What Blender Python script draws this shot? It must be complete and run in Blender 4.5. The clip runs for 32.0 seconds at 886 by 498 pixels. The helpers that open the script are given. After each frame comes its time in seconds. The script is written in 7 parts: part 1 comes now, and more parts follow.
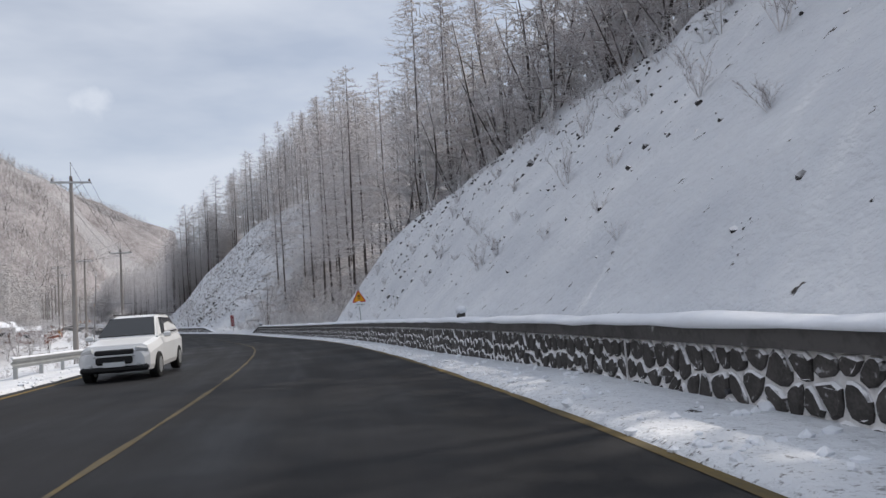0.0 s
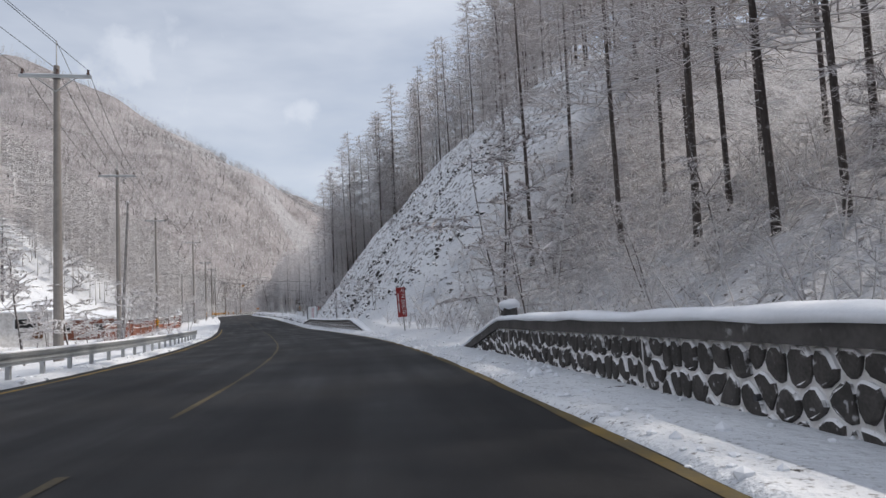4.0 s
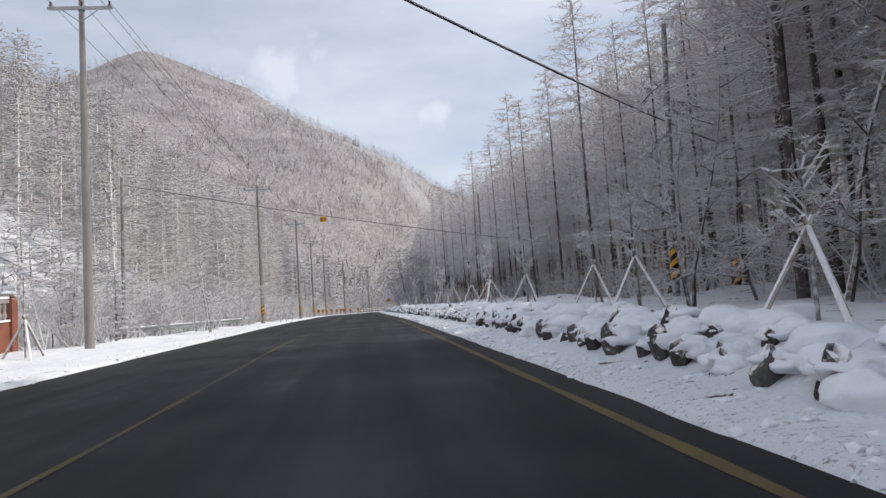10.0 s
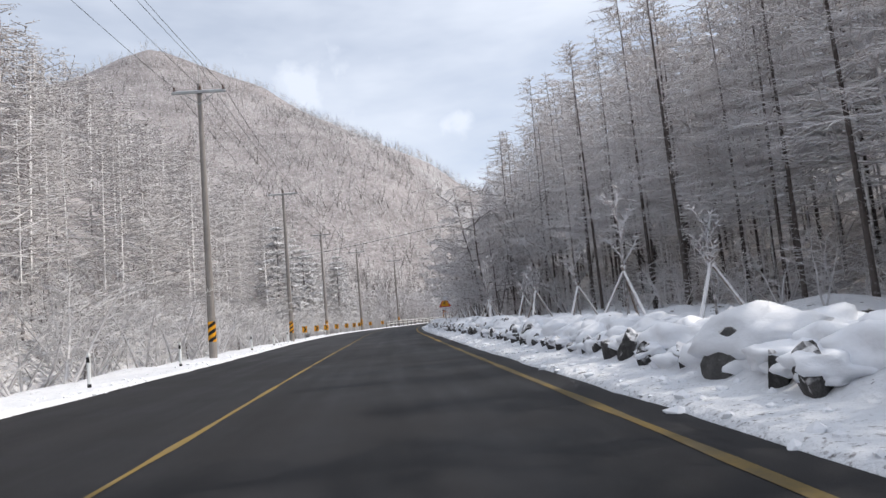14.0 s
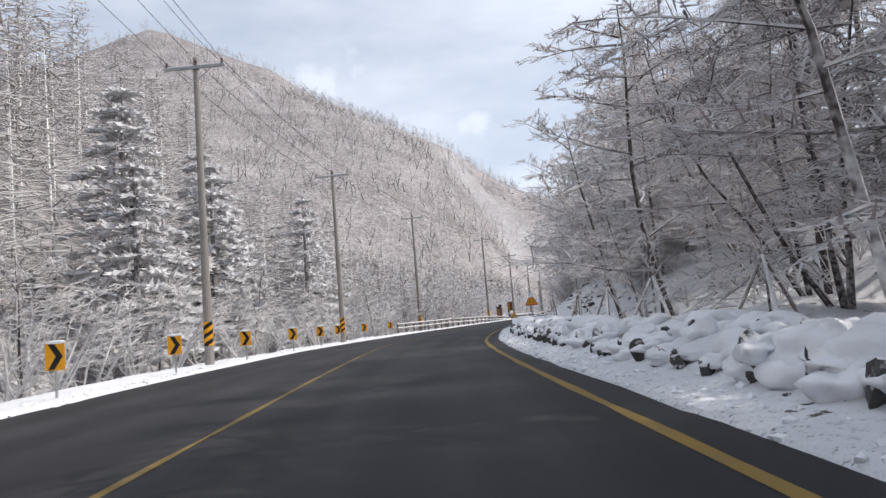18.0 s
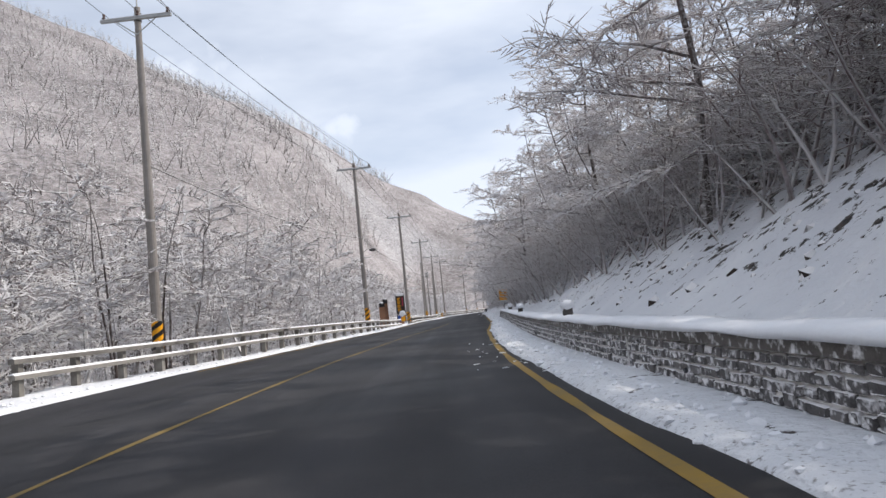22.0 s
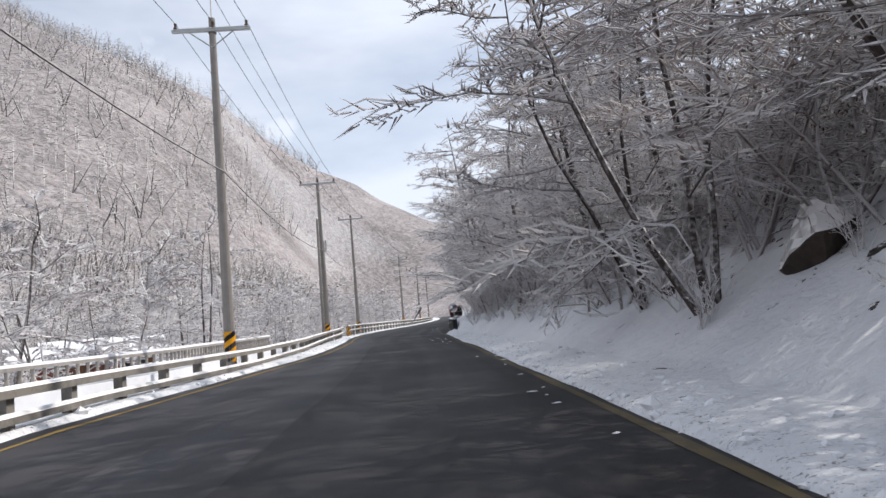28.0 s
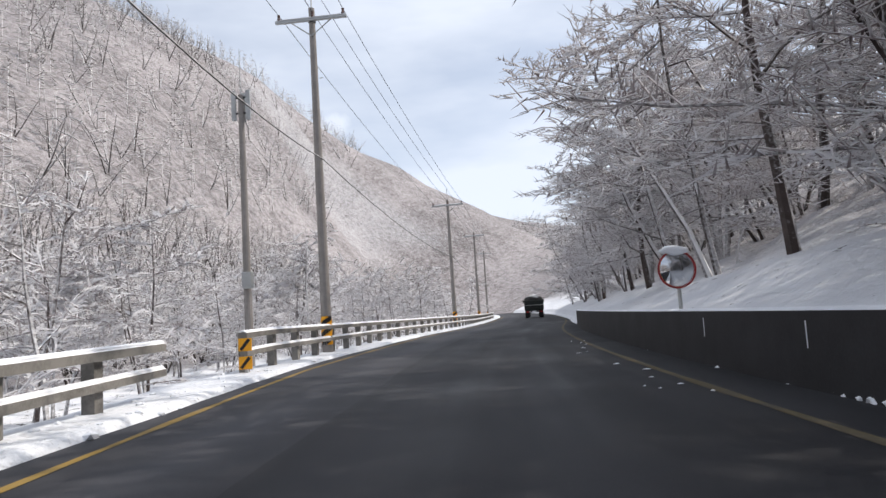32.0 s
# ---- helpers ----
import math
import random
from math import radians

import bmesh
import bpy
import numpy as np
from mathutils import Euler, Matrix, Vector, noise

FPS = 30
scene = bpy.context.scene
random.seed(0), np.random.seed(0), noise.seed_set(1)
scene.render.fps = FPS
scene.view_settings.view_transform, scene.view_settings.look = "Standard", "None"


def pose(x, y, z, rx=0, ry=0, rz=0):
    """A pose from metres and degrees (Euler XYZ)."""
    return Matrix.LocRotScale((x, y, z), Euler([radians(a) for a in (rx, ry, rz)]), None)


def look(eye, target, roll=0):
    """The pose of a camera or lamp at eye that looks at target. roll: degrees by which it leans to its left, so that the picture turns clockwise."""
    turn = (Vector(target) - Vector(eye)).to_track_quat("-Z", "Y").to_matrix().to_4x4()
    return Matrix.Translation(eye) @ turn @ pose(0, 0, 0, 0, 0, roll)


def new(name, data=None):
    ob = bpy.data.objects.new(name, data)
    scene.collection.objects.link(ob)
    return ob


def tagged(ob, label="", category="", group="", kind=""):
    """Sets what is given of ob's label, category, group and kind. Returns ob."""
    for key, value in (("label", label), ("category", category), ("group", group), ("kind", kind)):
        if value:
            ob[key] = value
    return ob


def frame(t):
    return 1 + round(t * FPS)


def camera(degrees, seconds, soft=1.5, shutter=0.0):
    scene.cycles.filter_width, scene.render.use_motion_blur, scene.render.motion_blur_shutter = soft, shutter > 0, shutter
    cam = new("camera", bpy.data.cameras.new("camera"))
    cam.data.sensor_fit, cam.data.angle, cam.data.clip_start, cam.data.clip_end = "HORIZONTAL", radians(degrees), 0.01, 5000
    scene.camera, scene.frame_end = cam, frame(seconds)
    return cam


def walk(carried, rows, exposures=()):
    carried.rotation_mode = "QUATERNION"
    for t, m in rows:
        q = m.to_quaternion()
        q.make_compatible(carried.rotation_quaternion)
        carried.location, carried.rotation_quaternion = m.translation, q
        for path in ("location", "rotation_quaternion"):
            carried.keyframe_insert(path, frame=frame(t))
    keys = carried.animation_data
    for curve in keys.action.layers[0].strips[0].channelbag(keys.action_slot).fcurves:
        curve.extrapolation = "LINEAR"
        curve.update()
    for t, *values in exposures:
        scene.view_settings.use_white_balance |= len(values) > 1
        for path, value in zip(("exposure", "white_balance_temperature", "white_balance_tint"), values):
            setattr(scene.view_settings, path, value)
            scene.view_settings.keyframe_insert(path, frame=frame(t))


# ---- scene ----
cam = camera(66.5, 32.0)
PATH = [
    (0, (-1.45, 8.63, 2.62), (-1.557, 18.609, 3.300), -3.93),
    (0.5, (-2.82, 16.27, 2.38), (-3.334, 26.227, 3.105), -3.38),
    (1, (-4.37, 23.86, 2.13), (-5.442, 33.776, 2.911), -2.51),
    (1.5, (-6.21, 31.47, 1.88), (-7.435, 41.367, 2.639), -2.64),
    (2, (-8.51, 39.15, 1.65), (-10.512, 48.924, 2.350), -2.50),
    (2.5, (-11.31, 46.89, 1.46), (-13.539, 56.607, 2.181), -2.27),
    (4.5, (-23.84, 78.07, 0.80), (-27.071, 87.496, 1.641), -2.75),
    (5, (-27.40, 85.68, 0.66), (-31.009, 94.962, 1.548), -2.34),
    (5.5, (-31.37, 93.07, 0.55), (-35.088, 102.316, 1.429), -2.82),
    (6, (-35.60, 100.36, 0.46), (-39.710, 109.433, 1.373), -2.49),
    (6.5, (-39.95, 107.60, 0.38), (-44.123, 116.639, 1.332), -2.15),
    (7, (-44.39, 114.73, 0.31), (-48.733, 123.692, 1.262), -2.16),
    (7.5, (-48.94, 121.73, 0.23), (-53.465, 130.597, 1.201), -1.95),
    (8, (-53.43, 128.45, 0.14), (-58.011, 137.298, 0.999), -2.45),
    (8.5, (-57.69, 134.87, 0.08), (-62.302, 143.705, 0.866), -2.95),
    (9, (-61.84, 141.09, 0.08), (-66.466, 149.918, 0.863), -4.07),
    (9.5, (-66.02, 147.25, 0.16), (-70.659, 156.067, 0.995), -4.36),
    (10, (-70.18, 153.37, 0.28), (-74.859, 162.164, 1.132), -3.98),
    (10.5, (-74.40, 159.44, 0.42), (-79.194, 168.178, 1.301), -3.86),
    (11, (-78.70, 165.45, 0.54), (-83.517, 174.165, 1.441), -3.59),
    (11.5, (-82.73, 171.64, 0.61), (-87.597, 180.327, 1.534), -3.34),
    (12, (-86.92, 177.68, 0.63), (-91.814, 186.350, 1.583), -3.71),
    (12.5, (-91.31, 183.86, 0.67), (-96.231, 192.513, 1.642), -4.29),
    (13, (-95.76, 190.11, 0.72), (-100.710, 198.744, 1.695), -4.77),
    (13.5, (-100.22, 196.25, 0.82), (-105.183, 204.876, 1.824), -4.69),
    (14, (-104.63, 202.35, 0.92), (-109.608, 210.958, 1.939), -5.08),
    (14.5, (-108.91, 208.36, 0.99), (-113.921, 216.949, 2.021), -5.33),
    (16.5, (-125.20, 231.77, 1.05), (-130.307, 240.304, 2.139), -4.56),
    (17, (-129.14, 237.41, 1.07), (-134.280, 245.922, 2.099), -4.64),
    (17.5, (-132.83, 242.89, 1.10), (-137.999, 251.390, 2.138), -4.59),
    (18, (-136.44, 248.24, 1.14), (-141.636, 256.716, 2.194), -4.88),
    (18.5, (-139.97, 253.55, 1.18), (-145.185, 262.008, 2.265), -4.99),
    (19, (-143.44, 258.89, 1.21), (-148.600, 267.392, 2.255), -4.84),
    (19.5, (-146.83, 264.16, 1.24), (-151.641, 272.870, 2.198), -5.51),
    (20, (-149.96, 269.53, 1.26), (-154.387, 278.449, 2.202), -5.97),
    (20.5, (-152.96, 275.04, 1.27), (-157.279, 284.012, 2.186), -6.02),
    (21, (-155.69, 280.75, 1.28), (-159.697, 289.872, 2.186), -5.55),
    (21.5, (-158.19, 286.48, 1.28), (-161.926, 295.705, 2.224), -5.79),
    (22, (-160.73, 292.04, 1.27), (-164.189, 301.372, 2.204), -5.94),
    (22.5, (-163.23, 297.84, 1.25), (-166.445, 307.263, 2.200), -6.17),
    (23, (-165.58, 303.83, 1.24), (-168.714, 313.268, 2.238), -5.72),
    (23.5, (-167.91, 309.82, 1.25), (-170.847, 319.324, 2.263), -5.71),
    (24, (-169.95, 315.73, 1.31), (-172.660, 325.298, 2.325), -6.14),
    (24.5, (-171.52, 321.37, 1.41), (-174.305, 330.916, 2.420), -5.69),
    (25, (-173.30, 327.17, 1.53), (-175.823, 336.798, 2.528), -4.42),
    (25.5, (-175.32, 333.23, 1.60), (-177.917, 342.849, 2.472), -5.18),
    (27.5, (-183.19, 357.04, 1.66), (-185.670, 366.682, 2.603), -4.65),
    (28, (-185.11, 362.91, 1.65), (-187.687, 372.525, 2.606), -5.03),
    (28.5, (-187.00, 368.67, 1.63), (-189.647, 378.269, 2.558), -4.66),
    (29, (-188.83, 374.35, 1.58), (-191.596, 383.912, 2.484), -3.88),
    (29.5, (-190.63, 379.90, 1.50), (-193.341, 389.480, 2.421), -2.84),
    (30, (-192.41, 385.36, 1.42), (-195.261, 394.896, 2.392), -2.02),
    (30.5, (-194.26, 390.65, 1.39), (-197.256, 400.141, 2.381), -2.74),
    (31, (-196.11, 395.85, 1.38), (-199.290, 405.283, 2.309), -3.48),
    (31.5, (-198.17, 400.91, 1.40), (-201.449, 410.308, 2.354), -3.53),
    (32, (-200.17, 406.00, 1.44), (-203.426, 415.408, 2.410), -3.75),
]
walk(cam, [(t, look(eye, target, roll)) for t, eye, target, roll in PATH], exposures=[(0, -0.55), (9, -0.4), (16, -0.15), (32, -0.15)])

# ---- world and sun ----
SUN_YAW, SUN_ELEV = -55.0, 48.0          # degrees: left of north is positive
world = bpy.data.worlds.new("winter_sky")
scene.world = world
world.use_nodes = True


def build_sky():
    nt = world.node_tree
    nt.nodes.clear()
    N, L = nt.nodes.new, nt.links.new
    out, bg = N("ShaderNodeOutputWorld"), N("ShaderNodeBackground")
    sky = N("ShaderNodeTexSky")
    sky.sky_type, sky.sun_disc = "NISHITA", False
    sky.sun_elevation, sky.sun_rotation = radians(SUN_ELEV), radians(-SUN_YAW)
    sky.altitude, sky.air_density, sky.dust_density, sky.ozone_density = 500, 1.0, 0.6, 3.5
    tc = N("ShaderNodeTexCoord")
    mp = N("ShaderNodeMapping")
    mp.inputs["Scale"].default_value = (1.0, 1.0, 3.2)
    L(tc.outputs["Generated"], mp.inputs["Vector"])
    veil, puff = N("ShaderNodeTexNoise"), N("ShaderNodeTexNoise")
    veil.inputs["Scale"].default_value, veil.inputs["Detail"].default_value = 1.9, 5
    veil.inputs["Roughness"].default_value = 0.55
    puff.inputs["Scale"].default_value, puff.inputs["Detail"].default_value = 15.0, 6
    L(mp.outputs["Vector"], veil.inputs["Vector"])
    L(tc.outputs["Generated"], puff.inputs["Vector"])
    r1 = N("ShaderNodeMapRange")
    r1.inputs["From Min"].default_value, r1.inputs["From Max"].default_value = 0.36, 0.62
    L(veil.outputs["Fac"], r1.inputs["Value"])
    total = r1.outputs["Result"]
    # small cumulus: (yaw, elevation, width)
    for yaw, el, size in ((40.0, 20.0, 0.085), (27.2, 16.5, 0.040), (36.5, 18.2, 0.05)):
        d = Vector((-math.sin(radians(yaw)) * math.cos(radians(el)), math.cos(radians(yaw)) * math.cos(radians(el)), math.sin(radians(el))))
        off = N("ShaderNodeVectorMath")
        off.operation = "DISTANCE"
        L(tc.outputs["Generated"], off.inputs[0])
        off.inputs[1].default_value = d
        ad = N("ShaderNodeMath")
        ad.operation = "MULTIPLY_ADD"
        L(puff.outputs["Fac"], ad.inputs[0])
        ad.inputs[1].default_value = size * 4.0
        L(off.outputs["Value"], ad.inputs[2])
        rr = N("ShaderNodeMapRange")
        rr.inputs["From Min"].default_value, rr.inputs["From Max"].default_value = size * 3.0, size * 2.0
        L(ad.outputs[0], rr.inputs["Value"])
        mx = N("ShaderNodeMath")
        mx.operation = "MAXIMUM"
        L(total, mx.inputs[0])
        L(rr.outputs["Result"], mx.inputs[1])
        total = mx.outputs[0]
    amount = N("ShaderNodeMath")
    amount.operation = "MULTIPLY_ADD"
    L(total, amount.inputs[0])
    amount.inputs[1].default_value, amount.inputs[2].default_value = 0.34, 0.52
    mix = N("ShaderNodeMix")
    mix.data_type = "RGBA"
    L(amount.outputs[0], mix.inputs["Factor"])
    L(sky.outputs["Color"], mix.inputs["A"])
    mix.inputs["B"].default_value = (8.6, 9.15, 10.2, 1)
    L(mix.outputs["Result"], bg.inputs["Color"])
    bg.inputs["Strength"].default_value = 0.125
    L(bg.outputs["Background"], out.inputs["Surface"])


build_sky()
sun_data = bpy.data.lights.new("sun", "SUN")
sun_data.energy, sun_data.angle, sun_data.color = 4.3, radians(0.6), (1.0, 0.92, 0.83)
sun = new("sun", sun_data)
sun_way = Vector((-math.sin(radians(SUN_YAW)) * math.cos(radians(SUN_ELEV)), math.cos(radians(SUN_YAW)) * math.cos(radians(SUN_ELEV)), math.sin(radians(SUN_ELEV))))
sun.matrix_world = look(sun_way * 800, (0, 0, 0))

# ---- plan of the road: s along the lane, u to its right ----
STEP = 28.0
KNOTS = ((2.0, -72.0), (2.3, -44.0), (1.5, -16.0), (-2.1, 11.7), (-8.7, 38.9), (-18.7, 65.0), (-30.1, 90.5), (-44.4, 114.6), (-59.8, 138.0), (-75.6, 161.2), (-91.5, 184.2), (-107.8, 206.9), (-123.9, 229.9), (-139.6, 253.0), (-153.8, 277.1), (-165.1, 302.8), (-174.1, 329.2), (-182.8, 355.8), (-191.4, 382.5), (-201.0, 408.8), (-207.9, 435.8), (-212.4, 463.5), (-218.1, 490.9), (-224.4, 518.2), (-231.5, 545.2), (-239.3, 572.1), (-248.0, 598.8), (-257.4, 625.1))
LEVELS = ((0, 1.9), (50, 1.8), (80, 1.47), (100, 0.98), (150, -0.21), (190, -0.76), (208, -0.98), (230, -1.16), (246, -0.86), (270, -0.5), (300, -0.22), (350, 0.0), (400, 0.15), (425, 0.18), (437, 0.16), (455, 0.44), (500, 0.42), (550, 0.35), (600, 0.35), (700, 0.5), (760, 0.65))
END = STEP * (len(KNOTS) - 1)


def lane_table():
    k = np.array(KNOTS, float)
    k = np.vstack([2 * k[0] - k[1], k, 2 * k[-1] - k[-2]])
    s = np.arange(0, END, 1.0)
    i = np.minimum((s // STEP).astype(int), len(KNOTS) - 2)
    t = ((s - i * STEP) / STEP)[:, None]
    p0, p1, p2, p3 = k[i], k[i + 1], k[i + 2], k[i + 3]
    xy = 0.5 * (2 * p1 + (p2 - p0) * t + (2 * p0 - 5 * p1 + 4 * p2 - p3) * t ** 2 + (3 * p1 - p0 - 3 * p2 + p3) * t ** 3)
    z = np.interp(s, *zip(*LEVELS))
    ker = np.exp(-0.5 * (np.arange(-30, 31) / 12.0) ** 2)
    z = np.convolve(np.pad(z, 30, mode="edge"), ker / ker.sum(), "valid")
    tan = np.gradient(xy, axis=0)
    tan /= np.linalg.norm(tan, axis=1)[:, None]
    return s, xy, z, tan


LANE_S, LANE_XY, LANE_Z, LANE_T = lane_table()


def keyed(s, pairs):
    xs, ys = zip(*pairs)
    return np.interp(s, xs, ys)


def lane(s, u):
    """World x, y and the road's height at station s and offset u (arrays)."""
    s, u = np.asarray(s, float), np.asarray(u, float)
    x, y = np.interp(s, LANE_S, LANE_XY[:, 0]), np.interp(s, LANE_S, LANE_XY[:, 1])
    tx, ty = np.interp(s, LANE_S, LANE_T[:, 0]), np.interp(s, LANE_S, LANE_T[:, 1])
    return x + u * ty, y - u * tx, np.interp(s, LANE_S, LANE_Z)


def heading(s):
    return math.atan2(-float(np.interp(s, LANE_S, LANE_T[:, 0])), float(np.interp(s, LANE_S, LANE_T[:, 1])))


def right_edge(s):   # yellow line on the right
    return keyed(s, ((0, 2.6), (88, 2.55), (102, 2.32), (118, 2.3), (168, 2.2), (186, 2.36), (203, 2.38), (218, 2.14), (233, 2.34), (249, 2.2), (264, 2.05), (278, 1.98), (292, 2.06), (308, 2.2), (351, 2.08), (364, 1.98), (376, 1.75), (388, 1.5), (402, 1.56), (414, 1.5), (427, 1.57), (440, 1.62), (452, 2.1), (488, 2.06), (501, 1.94), (512, 2.15), (523, 2.7), (536, 2.74), (700, 3.0)))


def middle(s):       # centre line
    return keyed(s, ((0, -2.2), (88, -2.12), (104, -1.88), (120, -1.52), (150, -1.9), (169, -2.14), (186, -2.3), (220, -2.3), (235, -2.62), (250, -2.62), (265, -2.86), (290, -2.6), (311, -2.37), (352, -2.33), (367, -2.65), (379, -3.0), (391, -3.55), (404, -3.44), (416, -3.4), (428, -3.1), (441, -2.5), (453, -1.35), (458, -1.06), (470, -0.85), (522, -0.3), (700, -0.6)))


def left_edge(s):
    return keyed(s, ((0, -7.2), (105, -7.0), (130, -6.3), (160, -6.8), (330, -6.8), (370, -7.7), (395, -8.6), (430, -8.3), (448, -6.8), (456, -5.6), (462, -5.3), (478, -5.4), (494, -5.85), (505, -4.85), (513, -3.9), (520, -3.55), (527, -3.45), (545, -4.6), (600, -4.8), (760, -5)))


def wall_line(s):    # face of the walls and the boulder bed on the right
    return keyed(s, ((0, 3.95), (130, 3.95), (150, 3.6), (165, 3.35), (186, 3.5), (210, 3.5), (240, 3.7), (300, 3.7), (355, 3.6), (392, 2.85), (420, 2.8), (462, 2.9), (470, 3.1), (528, 3.6), (760, 3.7)))


def shoulder(s):     # bare asphalt between the yellow line and the snow
    return keyed(s, ((0, -0.02), (200, 0.0), (226, 0.2), (250, 0.42), (395, 0.5), (425, 0.12), (440, 0.0), (526, 0.1), (530, 0.82), (570, 0.85), (580, 0.3), (760, 0.3)))


# ---- noise ----
def hashed(ix, iy, seed):
    h = (ix.astype(np.int64) * 374761393 + iy.astype(np.int64) * 668265263 + seed * 144665) & 0x7FFFFFFF
    h = ((h ^ (h >> 13)) * 1274126177) & 0x7FFFFFFF
    return ((h ^ (h >> 16)) & 0xFFFF) / 65535.0


def vnoise(x, y, seed=0):
    ix, iy = np.floor(x), np.floor(y)
    fx, fy = x - ix, y - iy
    fx, fy = fx * fx * (3 - 2 * fx), fy * fy * (3 - 2 * fy)
    a, b = hashed(ix, iy, seed), hashed(ix + 1, iy, seed)
    c, d = hashed(ix, iy + 1, seed), hashed(ix + 1, iy + 1, seed)
    return (a * (1 - fx) + b * fx) * (1 - fy) + (c * (1 - fx) + d * fx) * fy - 0.5


def fbm(x, y, scale, octaves=4, seed=0):
    x, y = np.asarray(x, float) / scale, np.asarray(y, float) / scale
    total, amp = 0, 1.0
    for n in range(octaves):
        total = total + amp * vnoise(x * 2 ** n + 17 * n, y * 2 ** n - 9 * n, seed + n)
        amp *= 0.5
    return total


# ---- lie of the land ----
# right side by station: bed height, start of slope, slope, second start, second slope
RIGHT = ((0, 0.85, 4.5, 1.0, 14, 0.62), (113, 0.85, 4.5, 1.05, 14, 0.68), (118, 0.8, 5.6, 1.35, 12, 0.75), (126, 0.75, 5.7, 1.42, 11, 0.75), (131, 0.7, 5.2, 1.32, 10, 0.75), (139, 0.30, 9.5, 0.65, 22, 0.3), (182, 0.25, 9.5, 0.65, 22, 0.3),
         (192, 0.8, 4.6, 1.0, 26, 0.45), (204, 0.8, 4.6, 1.28, 24, 0.45), (224, 0.75, 4.8, 1.34, 22, 0.5), (235, 0.7, 5.0, 1.34, 14, 0.7), (240.5, 0.22, 6.2, 1.05, 12, 0.75), (246, 0.55, 6.2, 0.95, 12, 0.7), (250, 0.55, 6.6, 0.9, 12, 0.7), (257, 0.6, 14, 0.55, 30, 0.5), (262, 0.6, 17, 0.5, 30, 0.5), (338, 0.6, 16, 0.5, 60, 0.55), (358, 0.6, 11, 0.42, 20, 0.25), (388, 0.6, 11, 0.42, 20, 0.25),
         (402, 0.6, 5.0, 0.7, 13, 0.28), (460, 0.55, 4.4, 0.72, 12, 0.28), (474, 0.15, 3.5, 0.62, 11, 0.28), (520, 0.15, 3.5, 0.62, 11, 0.35), (536, 0.7, 4.2, 0.36, 14, 0.55), (760, 0.7, 4.2, 0.36, 14, 0.55))


def soft_cap(h, top):
    return top * (1 - np.exp(-np.maximum(h, 0) / top))


def ground_height(s, u):
    """Height above the road's own level."""
    s, u = np.broadcast_arrays(np.asarray(s, float), np.asarray(u, float))
    x, y, z = lane(s, u)
    col = list(zip(*RIGHT))
    bed, u0, a0, u1, a1 = (np.interp(s, col[0], c) for c in col[1:])
    w, e, l = wall_line(s), right_edge(s), left_edge(s)
    wob = 0.10 * fbm(s, u * 0 + 3, 1.3, 3, 5)
    # right
    edge = e + 0.06 + shoulder(s) + wob
    verge = 0.06 * np.clip((u - edge) / 0.10, 0, 1) + keyed(s, ((0, 0.06), (90, 0.06), (101, -0.15), (112, -0.15), (128, -0.10), (165, 0.06), (243, 0.10), (393, 0.10), (402, 0.0), (430, 0.04), (456, 0.13), (464, 0.13))) * np.clip((u - edge) / np.maximum(w - edge, 0.4), 0, 1)
    bank = keyed(s, ((236, 0), (243, 1), (393, 1), (399, 0)))
    back = np.clip((u - w - 0.25 + 0.30 * bank) / (0.25 + 0.55 * bank), 0, 1)
    lump = fbm(x, y, 3.0, 4, 2)
    rise = a0 * np.clip(u - u0, 0, None) - (a0 - a1) * np.clip(u - u1, 0, None)
    rise = soft_cap(rise, 110)
    rough = lump * np.clip((u - w - 0.5) * 0.12, 0, 0.9) + 5.0 * fbm(x, y, 40, 3, 8) * np.clip((u - u0 - 8) / 25, 0, 1)
    hr = -0.1 * np.clip((edge - u) / 0.05, 0, 1) + verge * (1 - back) + back * (np.maximum(bed, 0.16) + rise + rough)
    # left
    el = l - 0.12 + wob * 1.3
    d = el - u
    shelf = keyed(s, ((0, 2.4), (100, 2.2), (200, 3.0), (250, 7.5), (300, 4.5), (340, 2.6), (380, 2.0), (425, 2.2), (460, 1.6), (500, 1.4), (760, 1.5)))
    dip = keyed(s, ((0, 1.1), (190, 0.9), (225, 0.2), (275, 0.1), (310, 0.5), (400, 0.6), (430, 1.0), (470, 2.0), (620, 2.0), (760, 1.5)))
    foot = keyed(s, ((0, 42), (150, 40), (190, 26), (215, 19), (260, 17), (290, 14), (330, 8), (420, 9), (435, 26), (470, 44), (560, 42), (640, 30), (760, 26)))
    steep = keyed(s, ((0, 0.62), (230, 0.64), (285, 0.9), (320, 0.98), (415, 0.98), (450, 0.72), (470, 0.63), (760, 0.66)))
    hl = -0.1 * np.clip(-d / 0.05, 0, 1) + 0.09 * np.clip(d / 0.12, 0, 1)
    hl = hl - dip * np.clip((d - shelf) / 2.5, 0, 1) ** 2 * (3 - 2 * np.clip((d - shelf) / 2.5, 0, 1)) + lump * np.clip((d - 0.6) * 0.08, 0, 0.35)
    hl = hl + soft_cap(steep * np.clip(d - foot, 0, None), keyed(s, ((0, 120), (250, 130), (310, 210), (415, 210), (450, 130), (520, 80), (640, 62), (760, 62)))) + 9.0 * fbm(x, y, 60, 4, 4) * np.clip((d - foot) / 40, 0, 1)
    return np.where(u > 0.5 * (l + e), hr, hl)


